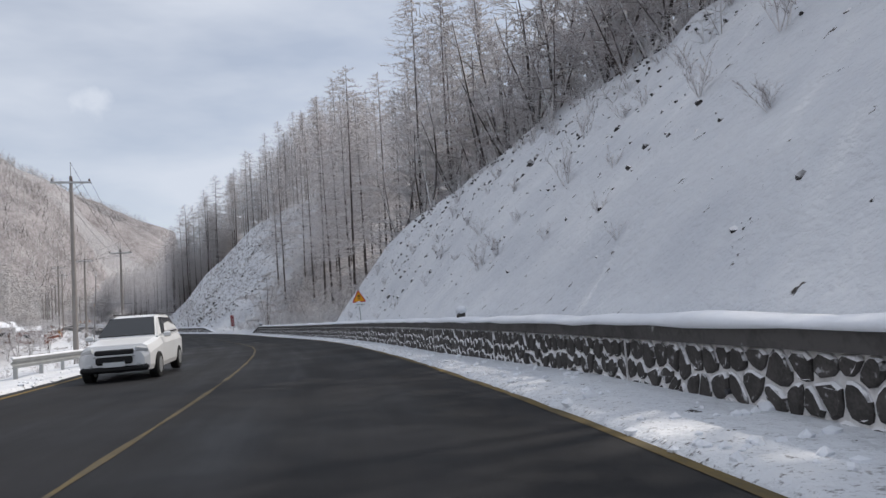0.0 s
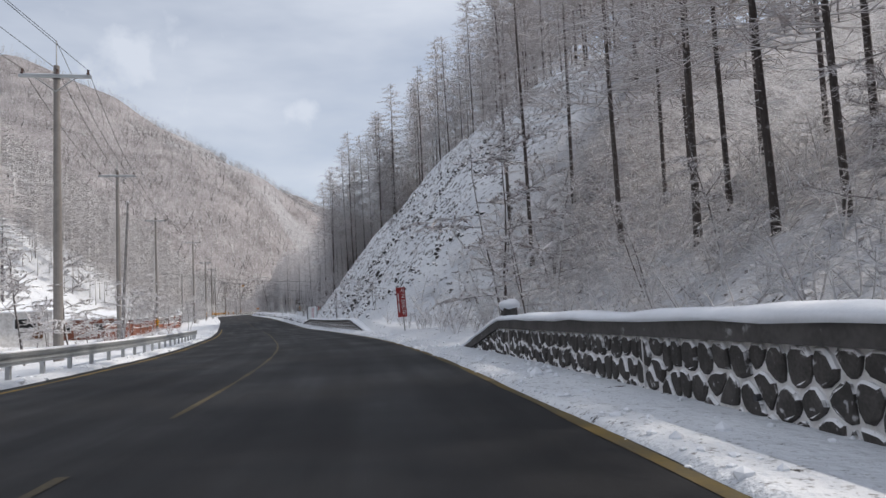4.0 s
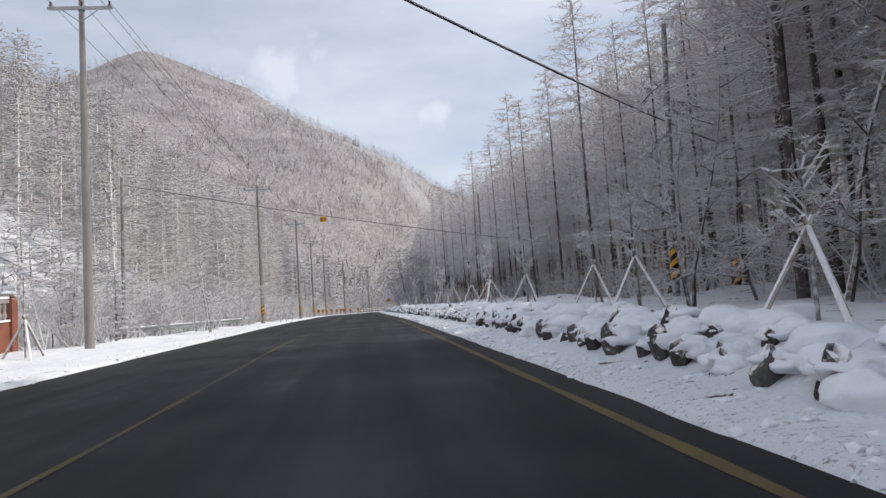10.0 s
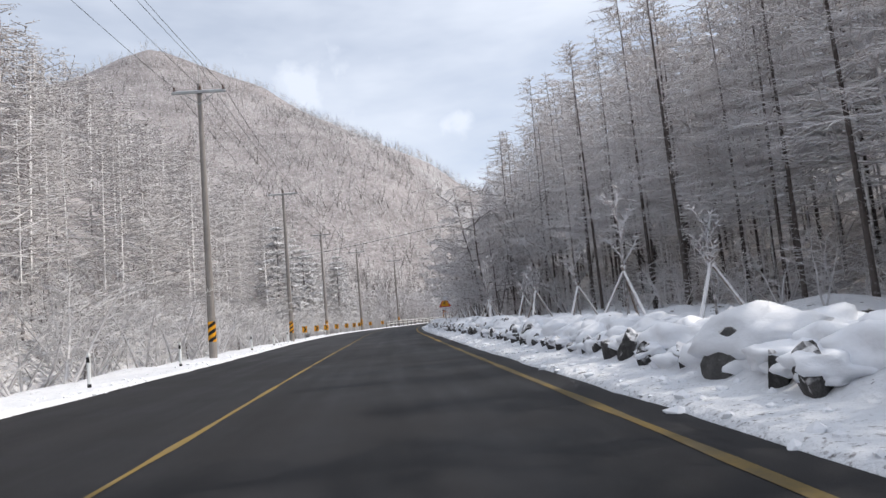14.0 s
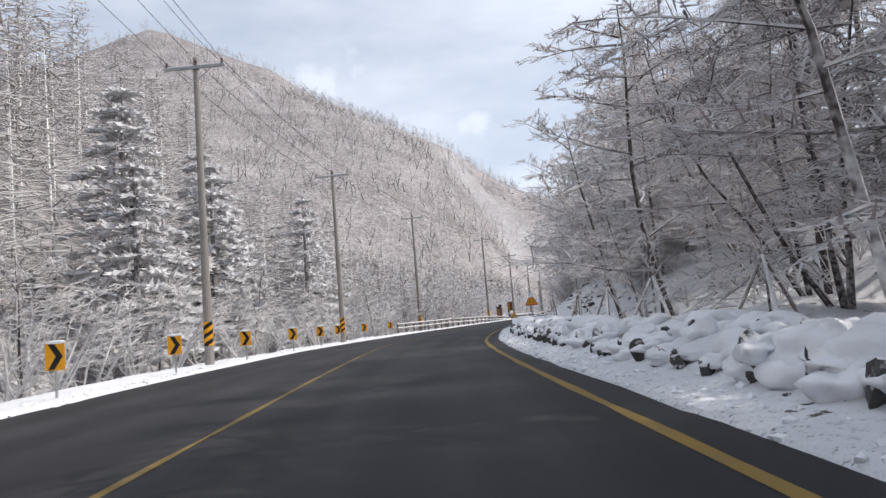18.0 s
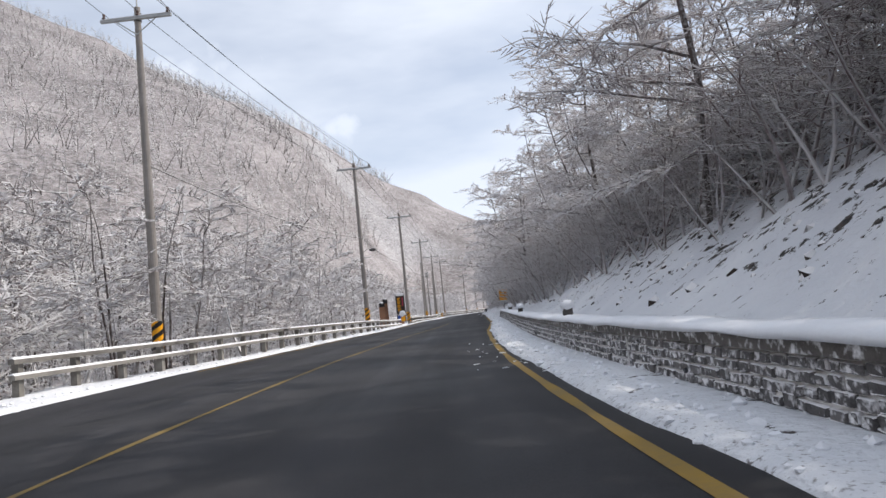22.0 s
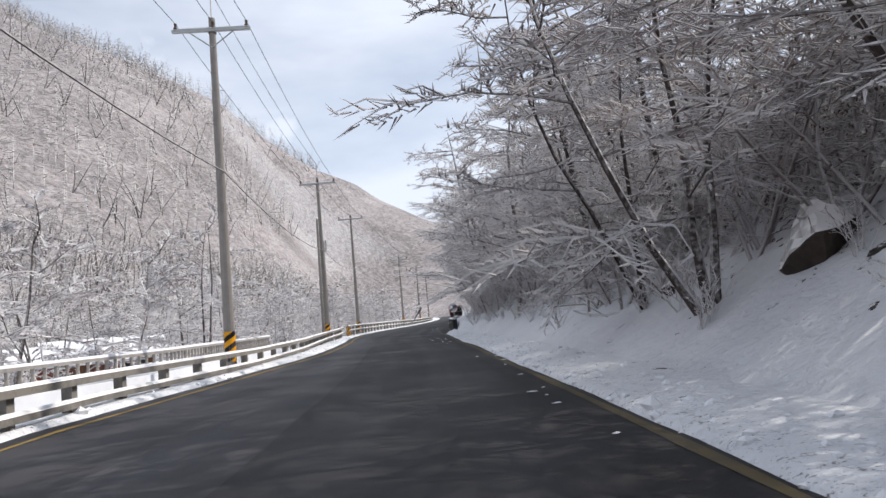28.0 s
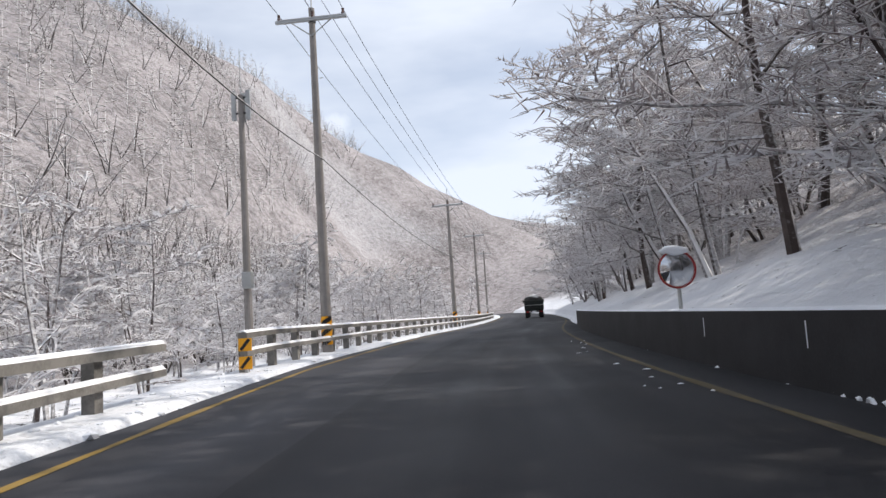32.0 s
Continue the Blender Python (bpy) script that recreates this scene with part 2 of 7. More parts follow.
# far ridge on the left and ahead: x, y, height
SPUR = ((-1080, 470, 220), (-860, 560, 232), (-745, 612, 276), (-696, 649, 307), (-651, 733, 283), (-591, 767, 242), (-523, 776, 190), (-462, 767, 152), (-406, 754, 124), (-384, 850, 112), (-355, 960, 70), (-310, 1080, 60))
SPUR2 = ((-900, 1250, 260), (-700, 1190, 235), (-560, 1150, 185), (-420, 1160, 120), (-300, 1200, 100), (-60, 1250, 190), (250, 1300, 260))


def ridge(x, y, line, slope, wobble):
    best = np.full(x.shape, -1e3)
    for (ax, ay, az), (bx, by, bz) in zip(line, line[1:]):
        dx, dy = bx - ax, by - ay
        t = np.clip(((x - ax) * dx + (y - ay) * dy) / (dx * dx + dy * dy), 0, 1)
        d = np.hypot(x - ax - t * dx, y - ay - t * dy)
        best = np.maximum(best, az + t * (bz - az) - slope * d)
    return best + wobble * fbm(x, y, 90, 4, 31) * np.clip((best) / 60, 0, 1)


def snow_face(x, y):
    """Below 1 on the open snow face of the mountain ahead."""
    dx, dy = x + 455.0, y - 735.0
    return np.hypot((dx * 0.968 - dy * 0.25) / 95, (dx * 0.25 + dy * 0.968) / 34) + 2.3 * fbm(x, y, 30, 4, 77)


def nearest_lane(x, y):
    x, y = np.ravel(x), np.ravel(y)
    pts, idx = LANE_XY[::4], np.arange(0, len(LANE_S), 4)
    s, u = np.empty(len(x)), np.empty(len(x))
    for a in range(0, len(x), 4000):
        d = (x[a:a + 4000, None] - pts[:, 0]) ** 2 + (y[a:a + 4000, None] - pts[:, 1]) ** 2
        i = idx[d.argmin(1)]
        rx, ry = x[a:a + 4000] - LANE_XY[i, 0], y[a:a + 4000] - LANE_XY[i, 1]
        s[a:a + 4000] = LANE_S[i] + rx * LANE_T[i, 0] + ry * LANE_T[i, 1]
        u[a:a + 4000] = rx * LANE_T[i, 1] - ry * LANE_T[i, 0]
    return s, u


def land_z(x, y):
    """World height of the snow at x, y."""
    shape = np.shape(x)
    x, y = np.ravel(np.asarray(x, float)), np.ravel(np.asarray(y, float))
    s, u = nearest_lane(x, y)
    sc = np.clip(s, 0, END - 2)
    h = ground_height(sc, u) + np.interp(sc, LANE_S, LANE_Z)
    # the spur stands back from the road
    back = np.clip(np.maximum((np.abs(u) - 30) / 90, (s - END - 60) / 160), 0, 1)
    back = back * back * (3 - 2 * back)
    h = h + back * np.maximum(ridge(x, y, SPUR, 0.62, 14) - h, 0)
    h = np.where(np.abs(u) > 20, np.maximum(h, ridge(x, y, SPUR2, 0.5, 16)), h)
    return h.reshape(shape)


def spot(s, u):
    """A point of the ground at station s, offset u."""
    x, y, z = lane(s, u)
    return Vector((float(x), float(y), float(z + ground_height(s, u))))


def stand(s, u, turn=0.0, lift=0.0):
    """Pose of a thing that stands on the ground, its front (-y) towards traffic that comes along s."""
    p = spot(s, u)
    return pose(p.x, p.y, p.z + lift, 0, 0, math.degrees(heading(s)) + turn)


def above(s, u, h):
    x, y, z = lane(s, u)
    return Vector((float(x), float(y), float(z) + h))

# ---- materials ----
def material(name, color, rough=0.8, metal=0.0, vary=0.25, scale=6.0, bump=0.15, fine=60.0, second=None, spec=0.3):
    """A surface with broad and fine variation; second: a colour that shows in patches."""
    m = bpy.data.materials.new(name)
    m.use_nodes = True
    nt = m.node_tree
    N, L = nt.nodes.new, nt.links.new
    b = nt.nodes["Principled BSDF"]
    b.inputs["Roughness"].default_value, b.inputs["Metallic"].default_value = rough, metal
    b.inputs["Specular IOR Level"].default_value = spec
    tc = N("ShaderNodeTexCoord")
    n1, n2 = N("ShaderNodeTexNoise"), N("ShaderNodeTexNoise")
    for n, sc in ((n1, scale), (n2, fine)):
        n.inputs["Scale"].default_value, n.inputs["Detail"].default_value = sc, 4
        L(tc.outputs["Object"], n.inputs["Vector"])
    info = N("ShaderNodeObjectInfo")
    add = N("ShaderNodeMath")
    add.operation = "ADD"
    L(n1.outputs["Fac"], add.inputs[0])
    half = N("ShaderNodeMath")
    half.operation = "MULTIPLY"
    L(n2.outputs["Fac"], half.inputs[0])
    half.inputs[1].default_value = 0.5
    L(half.outputs[0], add.inputs[1])
    rnd = N("ShaderNodeMath")
    rnd.operation = "MULTIPLY_ADD"
    L(info.outputs["Random"], rnd.inputs[0])
    rnd.inputs[1].default_value, rnd.inputs[2].default_value = 0.35, -0.17
    add2 = N("ShaderNodeMath")
    add2.operation = "ADD"
    L(add.outputs[0], add2.inputs[0])
    L(rnd.outputs[0], add2.inputs[1])
    ramp = N("ShaderNodeMapRange")
    ramp.inputs["From Min"].default_value, ramp.inputs["From Max"].default_value = 0.5, 1.0
    L(add2.outputs[0], ramp.inputs["Value"])
    mix = N("ShaderNodeMix")
    mix.data_type = "RGBA"
    other = second or tuple(min(c * (1 + vary), 0.95) for c in color)
    mix.inputs["A"].default_value = (*[c * (1 - vary) for c in color], 1)
    mix.inputs["B"].default_value = (*other, 1)
    L(ramp.outputs["Result"], mix.inputs["Factor"])
    L(mix.outputs["Result"], b.inputs["Base Color"])
    if bump:
        bp = N("ShaderNodeBump")
        bp.inputs["Strength"].default_value, bp.inputs["Distance"].default_value = bump, 0.02
        L(add.outputs[0], bp.inputs["Height"])
        L(bp.outputs["Normal"], b.inputs["Normal"])
    m["mixed"] = mix.name
    return m


def snowed(name, color, rough=0.85, low=0.1, high=0.6, scale=14.0, vary=0.3, snow=(0.84, 0.835, 0.845), fleck=0.25, glow=0.0):
    """A surface with snow lying on whatever faces up, and clinging in flecks."""
    m = material(name, color, rough, vary=vary, scale=scale * 0.5, fine=scale * 4, bump=0.0)
    nt = m.node_tree
    N, L = nt.nodes.new, nt.links.new
    b = nt.nodes["Principled BSDF"]
    old = nt.nodes[m["mixed"]]
    geo = N("ShaderNodeNewGeometry")
    sep = N("ShaderNodeSeparateXYZ")
    L(geo.outputs["Normal"], sep.inputs[0])
    no = N("ShaderNodeTexNoise")
    no.inputs["Scale"].default_value, no.inputs["Detail"].default_value = scale, 3
    L(geo.outputs["Position"], no.inputs["Vector"])
    mul = N("ShaderNodeMath")
    mul.operation = "MULTIPLY_ADD"
    L(no.outputs["Fac"], mul.inputs[0])
    mul.inputs[1].default_value = fleck * 2
    ad = N("ShaderNodeMath")
    ad.operation = "ADD"
    L(sep.outputs["Z"], ad.inputs[0])
    ad.inputs[1].default_value = -fleck
    L(ad.outputs[0], mul.inputs[2])
    r = N("ShaderNodeMapRange")
    r.inputs["From Min"].default_value, r.inputs["From Max"].default_value = low, high
    L(mul.outputs[0], r.inputs["Value"])
    mix = N("ShaderNodeMix")
    mix.data_type = "RGBA"
    L(r.outputs["Result"], mix.inputs["Factor"])
    L(old.outputs["Result"], mix.inputs["A"])
    mix.inputs["B"].default_value = (*snow, 1)
    L(mix.outputs["Result"], b.inputs["Base Color"])
    if glow:
        # frost lets some light through
        thin, blend = N("ShaderNodeBsdfTranslucent"), N("ShaderNodeMixShader")
        L(mix.outputs["Result"], thin.inputs["Color"])
        blend.inputs["Fac"].default_value = glow
        L(b.outputs["BSDF"], blend.inputs[1])
        L(thin.outputs["BSDF"], blend.inputs[2])
        L(blend.outputs["Shader"], nt.nodes["Material Output"].inputs["Surface"])
    return m


def snow_ground():
    """Snow with soft drifts, with rock, soil and dead grass showing on broken, steep ground (vertex weight 'bare') and dirt on the verge ('dirt')."""
    m = bpy.data.materials.new("snow_ground")
    m.use_nodes = True
    nt = m.node_tree
    N, L = nt.nodes.new, nt.links.new
    b = nt.nodes["Principled BSDF"]
    b.inputs["Roughness"].default_value = 0.75
    b.inputs["Specular IOR Level"].default_value = 0.25
    geo = N("ShaderNodeNewGeometry")

    def tex(scale, detail=5, rough=0.55):
        n = N("ShaderNodeTexNoise")
        n.inputs["Scale"].default_value, n.inputs["Detail"].default_value, n.inputs["Roughness"].default_value = scale, detail, rough
        L(geo.outputs["Position"], n.inputs["Vector"])
        return n.outputs["Fac"]

    def math_node(op, a, c, d=None):
        n = N("ShaderNodeMath")
        n.operation = op
        for i, v in enumerate((a, c, d)):
            if v is None:
                continue
            if isinstance(v, (int, float)):
                n.inputs[i].default_value = v
            else:
                L(v, n.inputs[i])
        return n.outputs[0]

    def spread(v, lo, hi):
        r = N("ShaderNodeMapRange")
        r.inputs["From Min"].default_value, r.inputs["From Max"].default_value = lo, hi
        L(v, r.inputs["Value"])
        return r.outputs["Result"]

    def blend(f, a, c):
        n = N("ShaderNodeMix")
        n.data_type = "RGBA"
        L(f, n.inputs["Factor"])
        for v, key in ((a, "A"), (c, "B")):
            if isinstance(v, tuple):
                n.inputs[key].default_value = (*v, 1)
            else:
                L(v, n.inputs[key])
        return n.outputs["Result"]

    def weight(name):
        a = N("ShaderNodeAttribute")
        a.attribute_name = name
        return a.outputs["Fac"]

    broad, mid, fine, grit, crag = tex(0.35), tex(2.2), tex(9.0), tex(26.0, 3), tex(2.2, 9, 0.68)
    snow = blend(spread(broad, 0.35, 0.7), (0.64, 0.66, 0.70), (0.76, 0.775, 0.80))
    soil = blend(spread(fine, 0.4, 0.65), (0.022, 0.021, 0.021), (0.085, 0.066, 0.056))
    bare = spread(math_node("MULTIPLY_ADD", weight("bare"), 0.13, crag), 0.645, 0.662)
    c = blend(bare, snow, soil)
    brush = math_node("MULTIPLY", weight("brush"), spread(math_node("ADD", math_node("MULTIPLY", fine, 0.5), math_node("MULTIPLY", grit, 0.5)), 0.35, 0.56))
    wood = blend(spread(math_node("MULTIPLY_ADD", tex(0.5, 8, 0.8), 0.75, math_node("MULTIPLY", tex(0.03, 3), 0.25)), 0.43, 0.58), (0.075, 0.062, 0.06), (0.37, 0.335, 0.335))
    c = blend(brush, c, wood)
    dirt = math_node("MULTIPLY", weight("dirt"), spread(math_node("ADD", math_node("MULTIPLY", fine, 0.45), math_node("MULTIPLY", grit, 0.55)), 0.545, 0.65))
    c = blend(dirt, c, (0.16, 0.15, 0.15))
    L(c, b.inputs["Base Color"])
    bp = N("ShaderNodeBump")
    bp.inputs["Strength"].default_value, bp.inputs["Distance"].default_value = 1.0, 0.12
    L(math_node("ADD", math_node("MULTIPLY", mid, 1.0), math_node("MULTIPLY", fine, 0.35)), bp.inputs["Height"])
    L(bp.outputs["Normal"], b.inputs["Normal"])
    return m


def asphalt_mat():
    m = bpy.data.materials.new("asphalt")
    m.use_nodes = True
    nt = m.node_tree
    N, L = nt.nodes.new, nt.links.new
    b = nt.nodes["Principled BSDF"]
    uv = N("ShaderNodeUVMap")
    uv.uv_map = "lane"
    geo = N("ShaderNodeNewGeometry")
    stretch = N("ShaderNodeMapping")
    stretch.inputs["Scale"].default_value = (0.9, 0.05, 1)
    L(uv.outputs["UV"], stretch.inputs["Vector"])
    streak, blot, grain = N("ShaderNodeTexNoise"), N("ShaderNodeTexNoise"), N("ShaderNodeTexNoise")
    streak.inputs["Scale"].default_value, streak.inputs["Detail"].default_value = 1.6, 5
    blot.inputs["Scale"].default_value, blot.inputs["Detail"].default_value = 0.30, 6
    grain.inputs["Scale"].default_value, grain.inputs["Detail"].default_value = 70, 3
    L(stretch.outputs["Vector"], streak.inputs["Vector"])
    L(geo.outputs["Position"], blot.inputs["Vector"])
    L(geo.outputs["Position"], grain.inputs["Vector"])
    a1 = N("ShaderNodeMath")
    a1.operation = "MULTIPLY_ADD"
    L(streak.outputs["Fac"], a1.inputs[0])
    a1.inputs[1].default_value = 0.8
    L(blot.outputs["Fac"], a1.inputs[2])
    a2 = N("ShaderNodeMath")
    a2.operation = "MULTIPLY_ADD"
    L(grain.outputs["Fac"], a2.inputs[0])
    a2.inputs[1].default_value = 0.5
    L(a1.outputs[0], a2.inputs[2])
    ramp = N("ShaderNodeValToRGB")
    ramp.color_ramp.elements[0].position, ramp.color_ramp.elements[0].color = 0.46, (0.010, 0.010, 0.0125, 1)
    ramp.color_ramp.elements[1].position, ramp.color_ramp.elements[1].color = 0.72, (0.040, 0.040, 0.044, 1)
    sc = N("ShaderNodeMath")
    sc.operation = "MULTIPLY"
    L(a2.outputs[0], sc.inputs[0])
    sc.inputs[1].default_value = 0.5
    L(sc.outputs[0], ramp.inputs["Fac"])
    # the asphalt is darker on the first stretch, up to about station 335
    sep = N("ShaderNodeSeparateXYZ")
    L(uv.outputs["UV"], sep.inputs[0])
    stretch_tone = N("ShaderNodeMapRange")
    stretch_tone.inputs["From Min"].default_value, stretch_tone.inputs["From Max"].default_value = 326, 344
    stretch_tone.inputs["To Min"].default_value, stretch_tone.inputs["To Max"].default_value = 0.45, 0.98
    L(sep.outputs["Y"], stretch_tone.inputs["Value"])
    # wheel tracks polished paler along both lanes
    def maths(op, a, c, d=None):
        n = N("ShaderNodeMath")
        n.operation = op
        for i, v in enumerate((a, c, d)):
            if isinstance(v, (int, float)):
                n.inputs[i].default_value = v
            elif v is not None:
                L(v, n.inputs[i])
        return n.outputs[0]

    bands = maths("MULTIPLY_ADD", maths("COSINE", maths("MULTIPLY", maths("ADD", sep.outputs["X"], 0.1), 3.7), 0.0), -0.16, 1.0)
    # past the bridge the far lane is paler, with an uneven seam
    seam = maths("ADD", maths("MULTIPLY", streak.outputs["Fac"], 0.5), maths("ADD", sep.outputs["X"], 1.5))
    old = maths("MULTIPLY", maths("LESS_THAN", seam, 0.0), maths("GREATER_THAN", sep.outputs["Y"], 466.0))
    shade = maths("MULTIPLY", maths("MULTIPLY", stretch_tone.outputs["Result"], bands), maths("MULTIPLY_ADD", old, 0.75, 1.0))
    tone = N("ShaderNodeVectorMath")
    tone.operation = "SCALE"
    L(ramp.outputs["Color"], tone.inputs[0])
    L(shade, tone.inputs["Scale"])
    L(tone.outputs["Vector"], b.inputs["Base Color"])
    rr = N("ShaderNodeMapRange")
    rr.inputs["From Min"].default_value, rr.inputs["From Max"].default_value = 0.6, 1.2
    rr.inputs["To Min"].default_value, rr.inputs["To Max"].default_value = 0.55, 0.9
    L(a1.outputs[0], rr.inputs["Value"])
    L(rr.outputs["Result"], b.inputs["Roughness"])
    b.inputs["Specular IOR Level"].default_value = 0.22
    bp = N("ShaderNodeBump")
    bp.inputs["Strength"].default_value, bp.inputs["Distance"].default_value = 0.25, 0.01
    L(grain.outputs["Fac"], bp.inputs["Height"])
    L(bp.outputs["Normal"], b.inputs["Normal"])
    return m


SNOW = material("snow", (0.80, 0.82, 0.86), 0.75, vary=0.05, scale=3, bump=0.4, fine=25)
GROUND = snow_ground()
ASPHALT = asphalt_mat()
YELLOW_LINE = material("worn_yellow_paint", (0.46, 0.28, 0.035), 0.8, vary=0.35, scale=1.5, fine=20, second=(0.22, 0.15, 0.05), bump=0.05)
DULL_LINE = material("dull_yellow_paint", (0.24, 0.16, 0.035), 0.8, vary=0.35, scale=1.5, fine=20, second=(0.09, 0.07, 0.035), bump=0.05)
CENTRE_PAINT = material("worn_centre_paint", (0.30, 0.205, 0.055), 0.8, vary=0.35, scale=1.5, fine=20, second=(0.16, 0.12, 0.06), bump=0.05)
FADED_LINE = material("faded_line_paint", (0.175, 0.135, 0.07), 0.85, vary=0.4, scale=1.5, fine=20, second=(0.045, 0.045, 0.046), bump=0.05)
MORTAR = snowed("frosted_mortar", (0.56, 0.54, 0.51), low=-0.2, high=0.3, scale=5, fleck=0.35)
WALL_STONE = snowed("wall_stone", (0.085, 0.078, 0.073), low=0.14, high=0.34, scale=9, fleck=0.5, vary=0.4)
RIMED_STONE = snowed("rimed_wall_stone", (0.10, 0.092, 0.085), low=0.03, high=0.24, scale=11, fleck=0.55, vary=0.4)
FROSTED_BLOCK = snowed("frosted_wall_block", (0.12, 0.115, 0.115), low=0.0, high=0.24, scale=13, fleck=0.6, vary=0.4)
COPING = snowed("wall_coping_concrete", (0.075, 0.07, 0.067), low=0.20, high=0.45, scale=4.5, fleck=0.52, vary=0.4)
ROCK = snowed("dark_rock", (0.05, 0.047, 0.047), low=0.40, high=0.66, scale=5, fleck=0.3, vary=0.5)
ROCK_FACE = snowed("garden_stone", (0.075, 0.073, 0.072), low=0.38, high=0.62, scale=7, fleck=0.42, vary=0.5)
BROWN_ROCK = snowed("brown_rock", (0.05, 0.038, 0.033), low=0.25, high=0.55, scale=3, fleck=0.3, vary=0.5)
BARK = snowed("dark_bark", (0.07, 0.055, 0.05), low=-0.12, high=0.34, scale=11, fleck=0.35)
PLASTERED_BARK = snowed("snow_plastered_bark", (0.08, 0.065, 0.06), low=-0.4, high=0.0, scale=6, fleck=0.4)
LARCH_BARK = snowed("larch_bark", (0.075, 0.063, 0.058), low=0.06, high=0.5, scale=9, fleck=0.38)
TWIG = snowed("frosted_twigs", (0.27, 0.215, 0.208), low=-1.2, high=-0.1, scale=7, fleck=0.55, glow=0.52)
BRUSH_TWIG = snowed("thicket_twigs", (0.20, 0.15, 0.145), low=-0.7, high=0.15, scale=5, fleck=0.5, glow=0.48)
LARCH_TWIG = snowed("larch_twigs", (0.34, 0.285, 0.272), low=-1.55, high=0.0, scale=7, fleck=0.55, glow=0.52)
NEEDLE = snowed("pine_needles", (0.03, 0.045, 0.03), low=-2.2, high=-0.55, scale=3, fleck=0.7, glow=0.4)
FAR_TWIG = snowed("far_wood_twigs", (0.24, 0.19, 0.18), low=-1.5, high=0.7, scale=0.9, fleck=0.6, glow=0.45)
CONCRETE = material("grey_concrete", (0.32, 0.30, 0.28), 0.85, vary=0.2, scale=4, fine=40)
POLE_GREY = snowed("pole_concrete", (0.26, 0.24, 0.225), low=0.4, high=0.8, scale=2.5, fleck=0.35, vary=0.15)
STEEL = material("galvanised_steel", (0.42, 0.43, 0.43), 0.5, 0.75, vary=0.15, scale=3, fine=30, bump=0.05)
DARK_STEEL = material("dark_steel", (0.06, 0.06, 0.065), 0.5, 0.4, vary=0.2, bump=0.05)
PORCELAIN = material("brown_porcelain", (0.10, 0.06, 0.05), 0.3, vary=0.2, bump=0)
WIRE = material("cable_black", (0.03, 0.03, 0.03), 0.6, vary=0.2, bump=0)
SNOW_CABLE = snowed("snowy_cable", (0.03, 0.03, 0.03), low=-0.1, high=0.4, scale=5, fleck=0.3)
SIGN_YELLOW = material("sign_orange_yellow", (0.80, 0.36, 0.015), 0.45, vary=0.08, scale=3, bump=0.03)
SIGN_BLUE = material("sign_blue", (0.03, 0.08, 0.32), 0.5, vary=0.15, scale=3, bump=0.03)
DARK_WOOD = material("dark_brown_panel", (0.05, 0.032, 0.022), 0.6, vary=0.3, scale=3, bump=0.05)
SIGN_RED = material("sign_red", (0.50, 0.035, 0.025), 0.45, vary=0.12, scale=3, bump=0.03)
BOARD_RED = material("faded_red_board", (0.30, 0.035, 0.035), 0.55, vary=0.2, scale=2.5, bump=0.03)
SIGN_WHITE = material("sign_white", (0.72, 0.74, 0.74), 0.5, vary=0.08, scale=2.0, bump=0.03)
BLACK = material("black_paint", (0.012, 0.012, 0.013), 0.5, vary=0.2, bump=0.03)
LETTER_RED = material("pink_red_lettering", (0.45, 0.05, 0.09), 0.55, vary=0.15, scale=4, bump=0)
BRICK_MAT = material("red_brown_brick", (0.22, 0.085, 0.055), 0.85, vary=0.3, scale=1.2, fine=30)
STAKE_WOOD = snowed("snowy_stake_wood", (0.20, 0.15, 0.12), low=-0.45, high=0.25, scale=8, fleck=0.45)
RAIL_CONCRETE = snowed("wood_look_concrete", (0.19, 0.18, 0.165), low=0.45, high=0.85, scale=6, fleck=0.3)
WOOD = material("weathered_wood", (0.14, 0.075, 0.045), 0.85, vary=0.35, scale=5, fine=50)
CARVED_WOOD = material("carved_brown_wood", (0.22, 0.115, 0.07), 0.8, vary=0.35, scale=4, fine=45)
BLACK_WALL = material("damp_dark_concrete", (0.022, 0.022, 0.024), 0.7, vary=0.35, scale=1.6, fine=30)


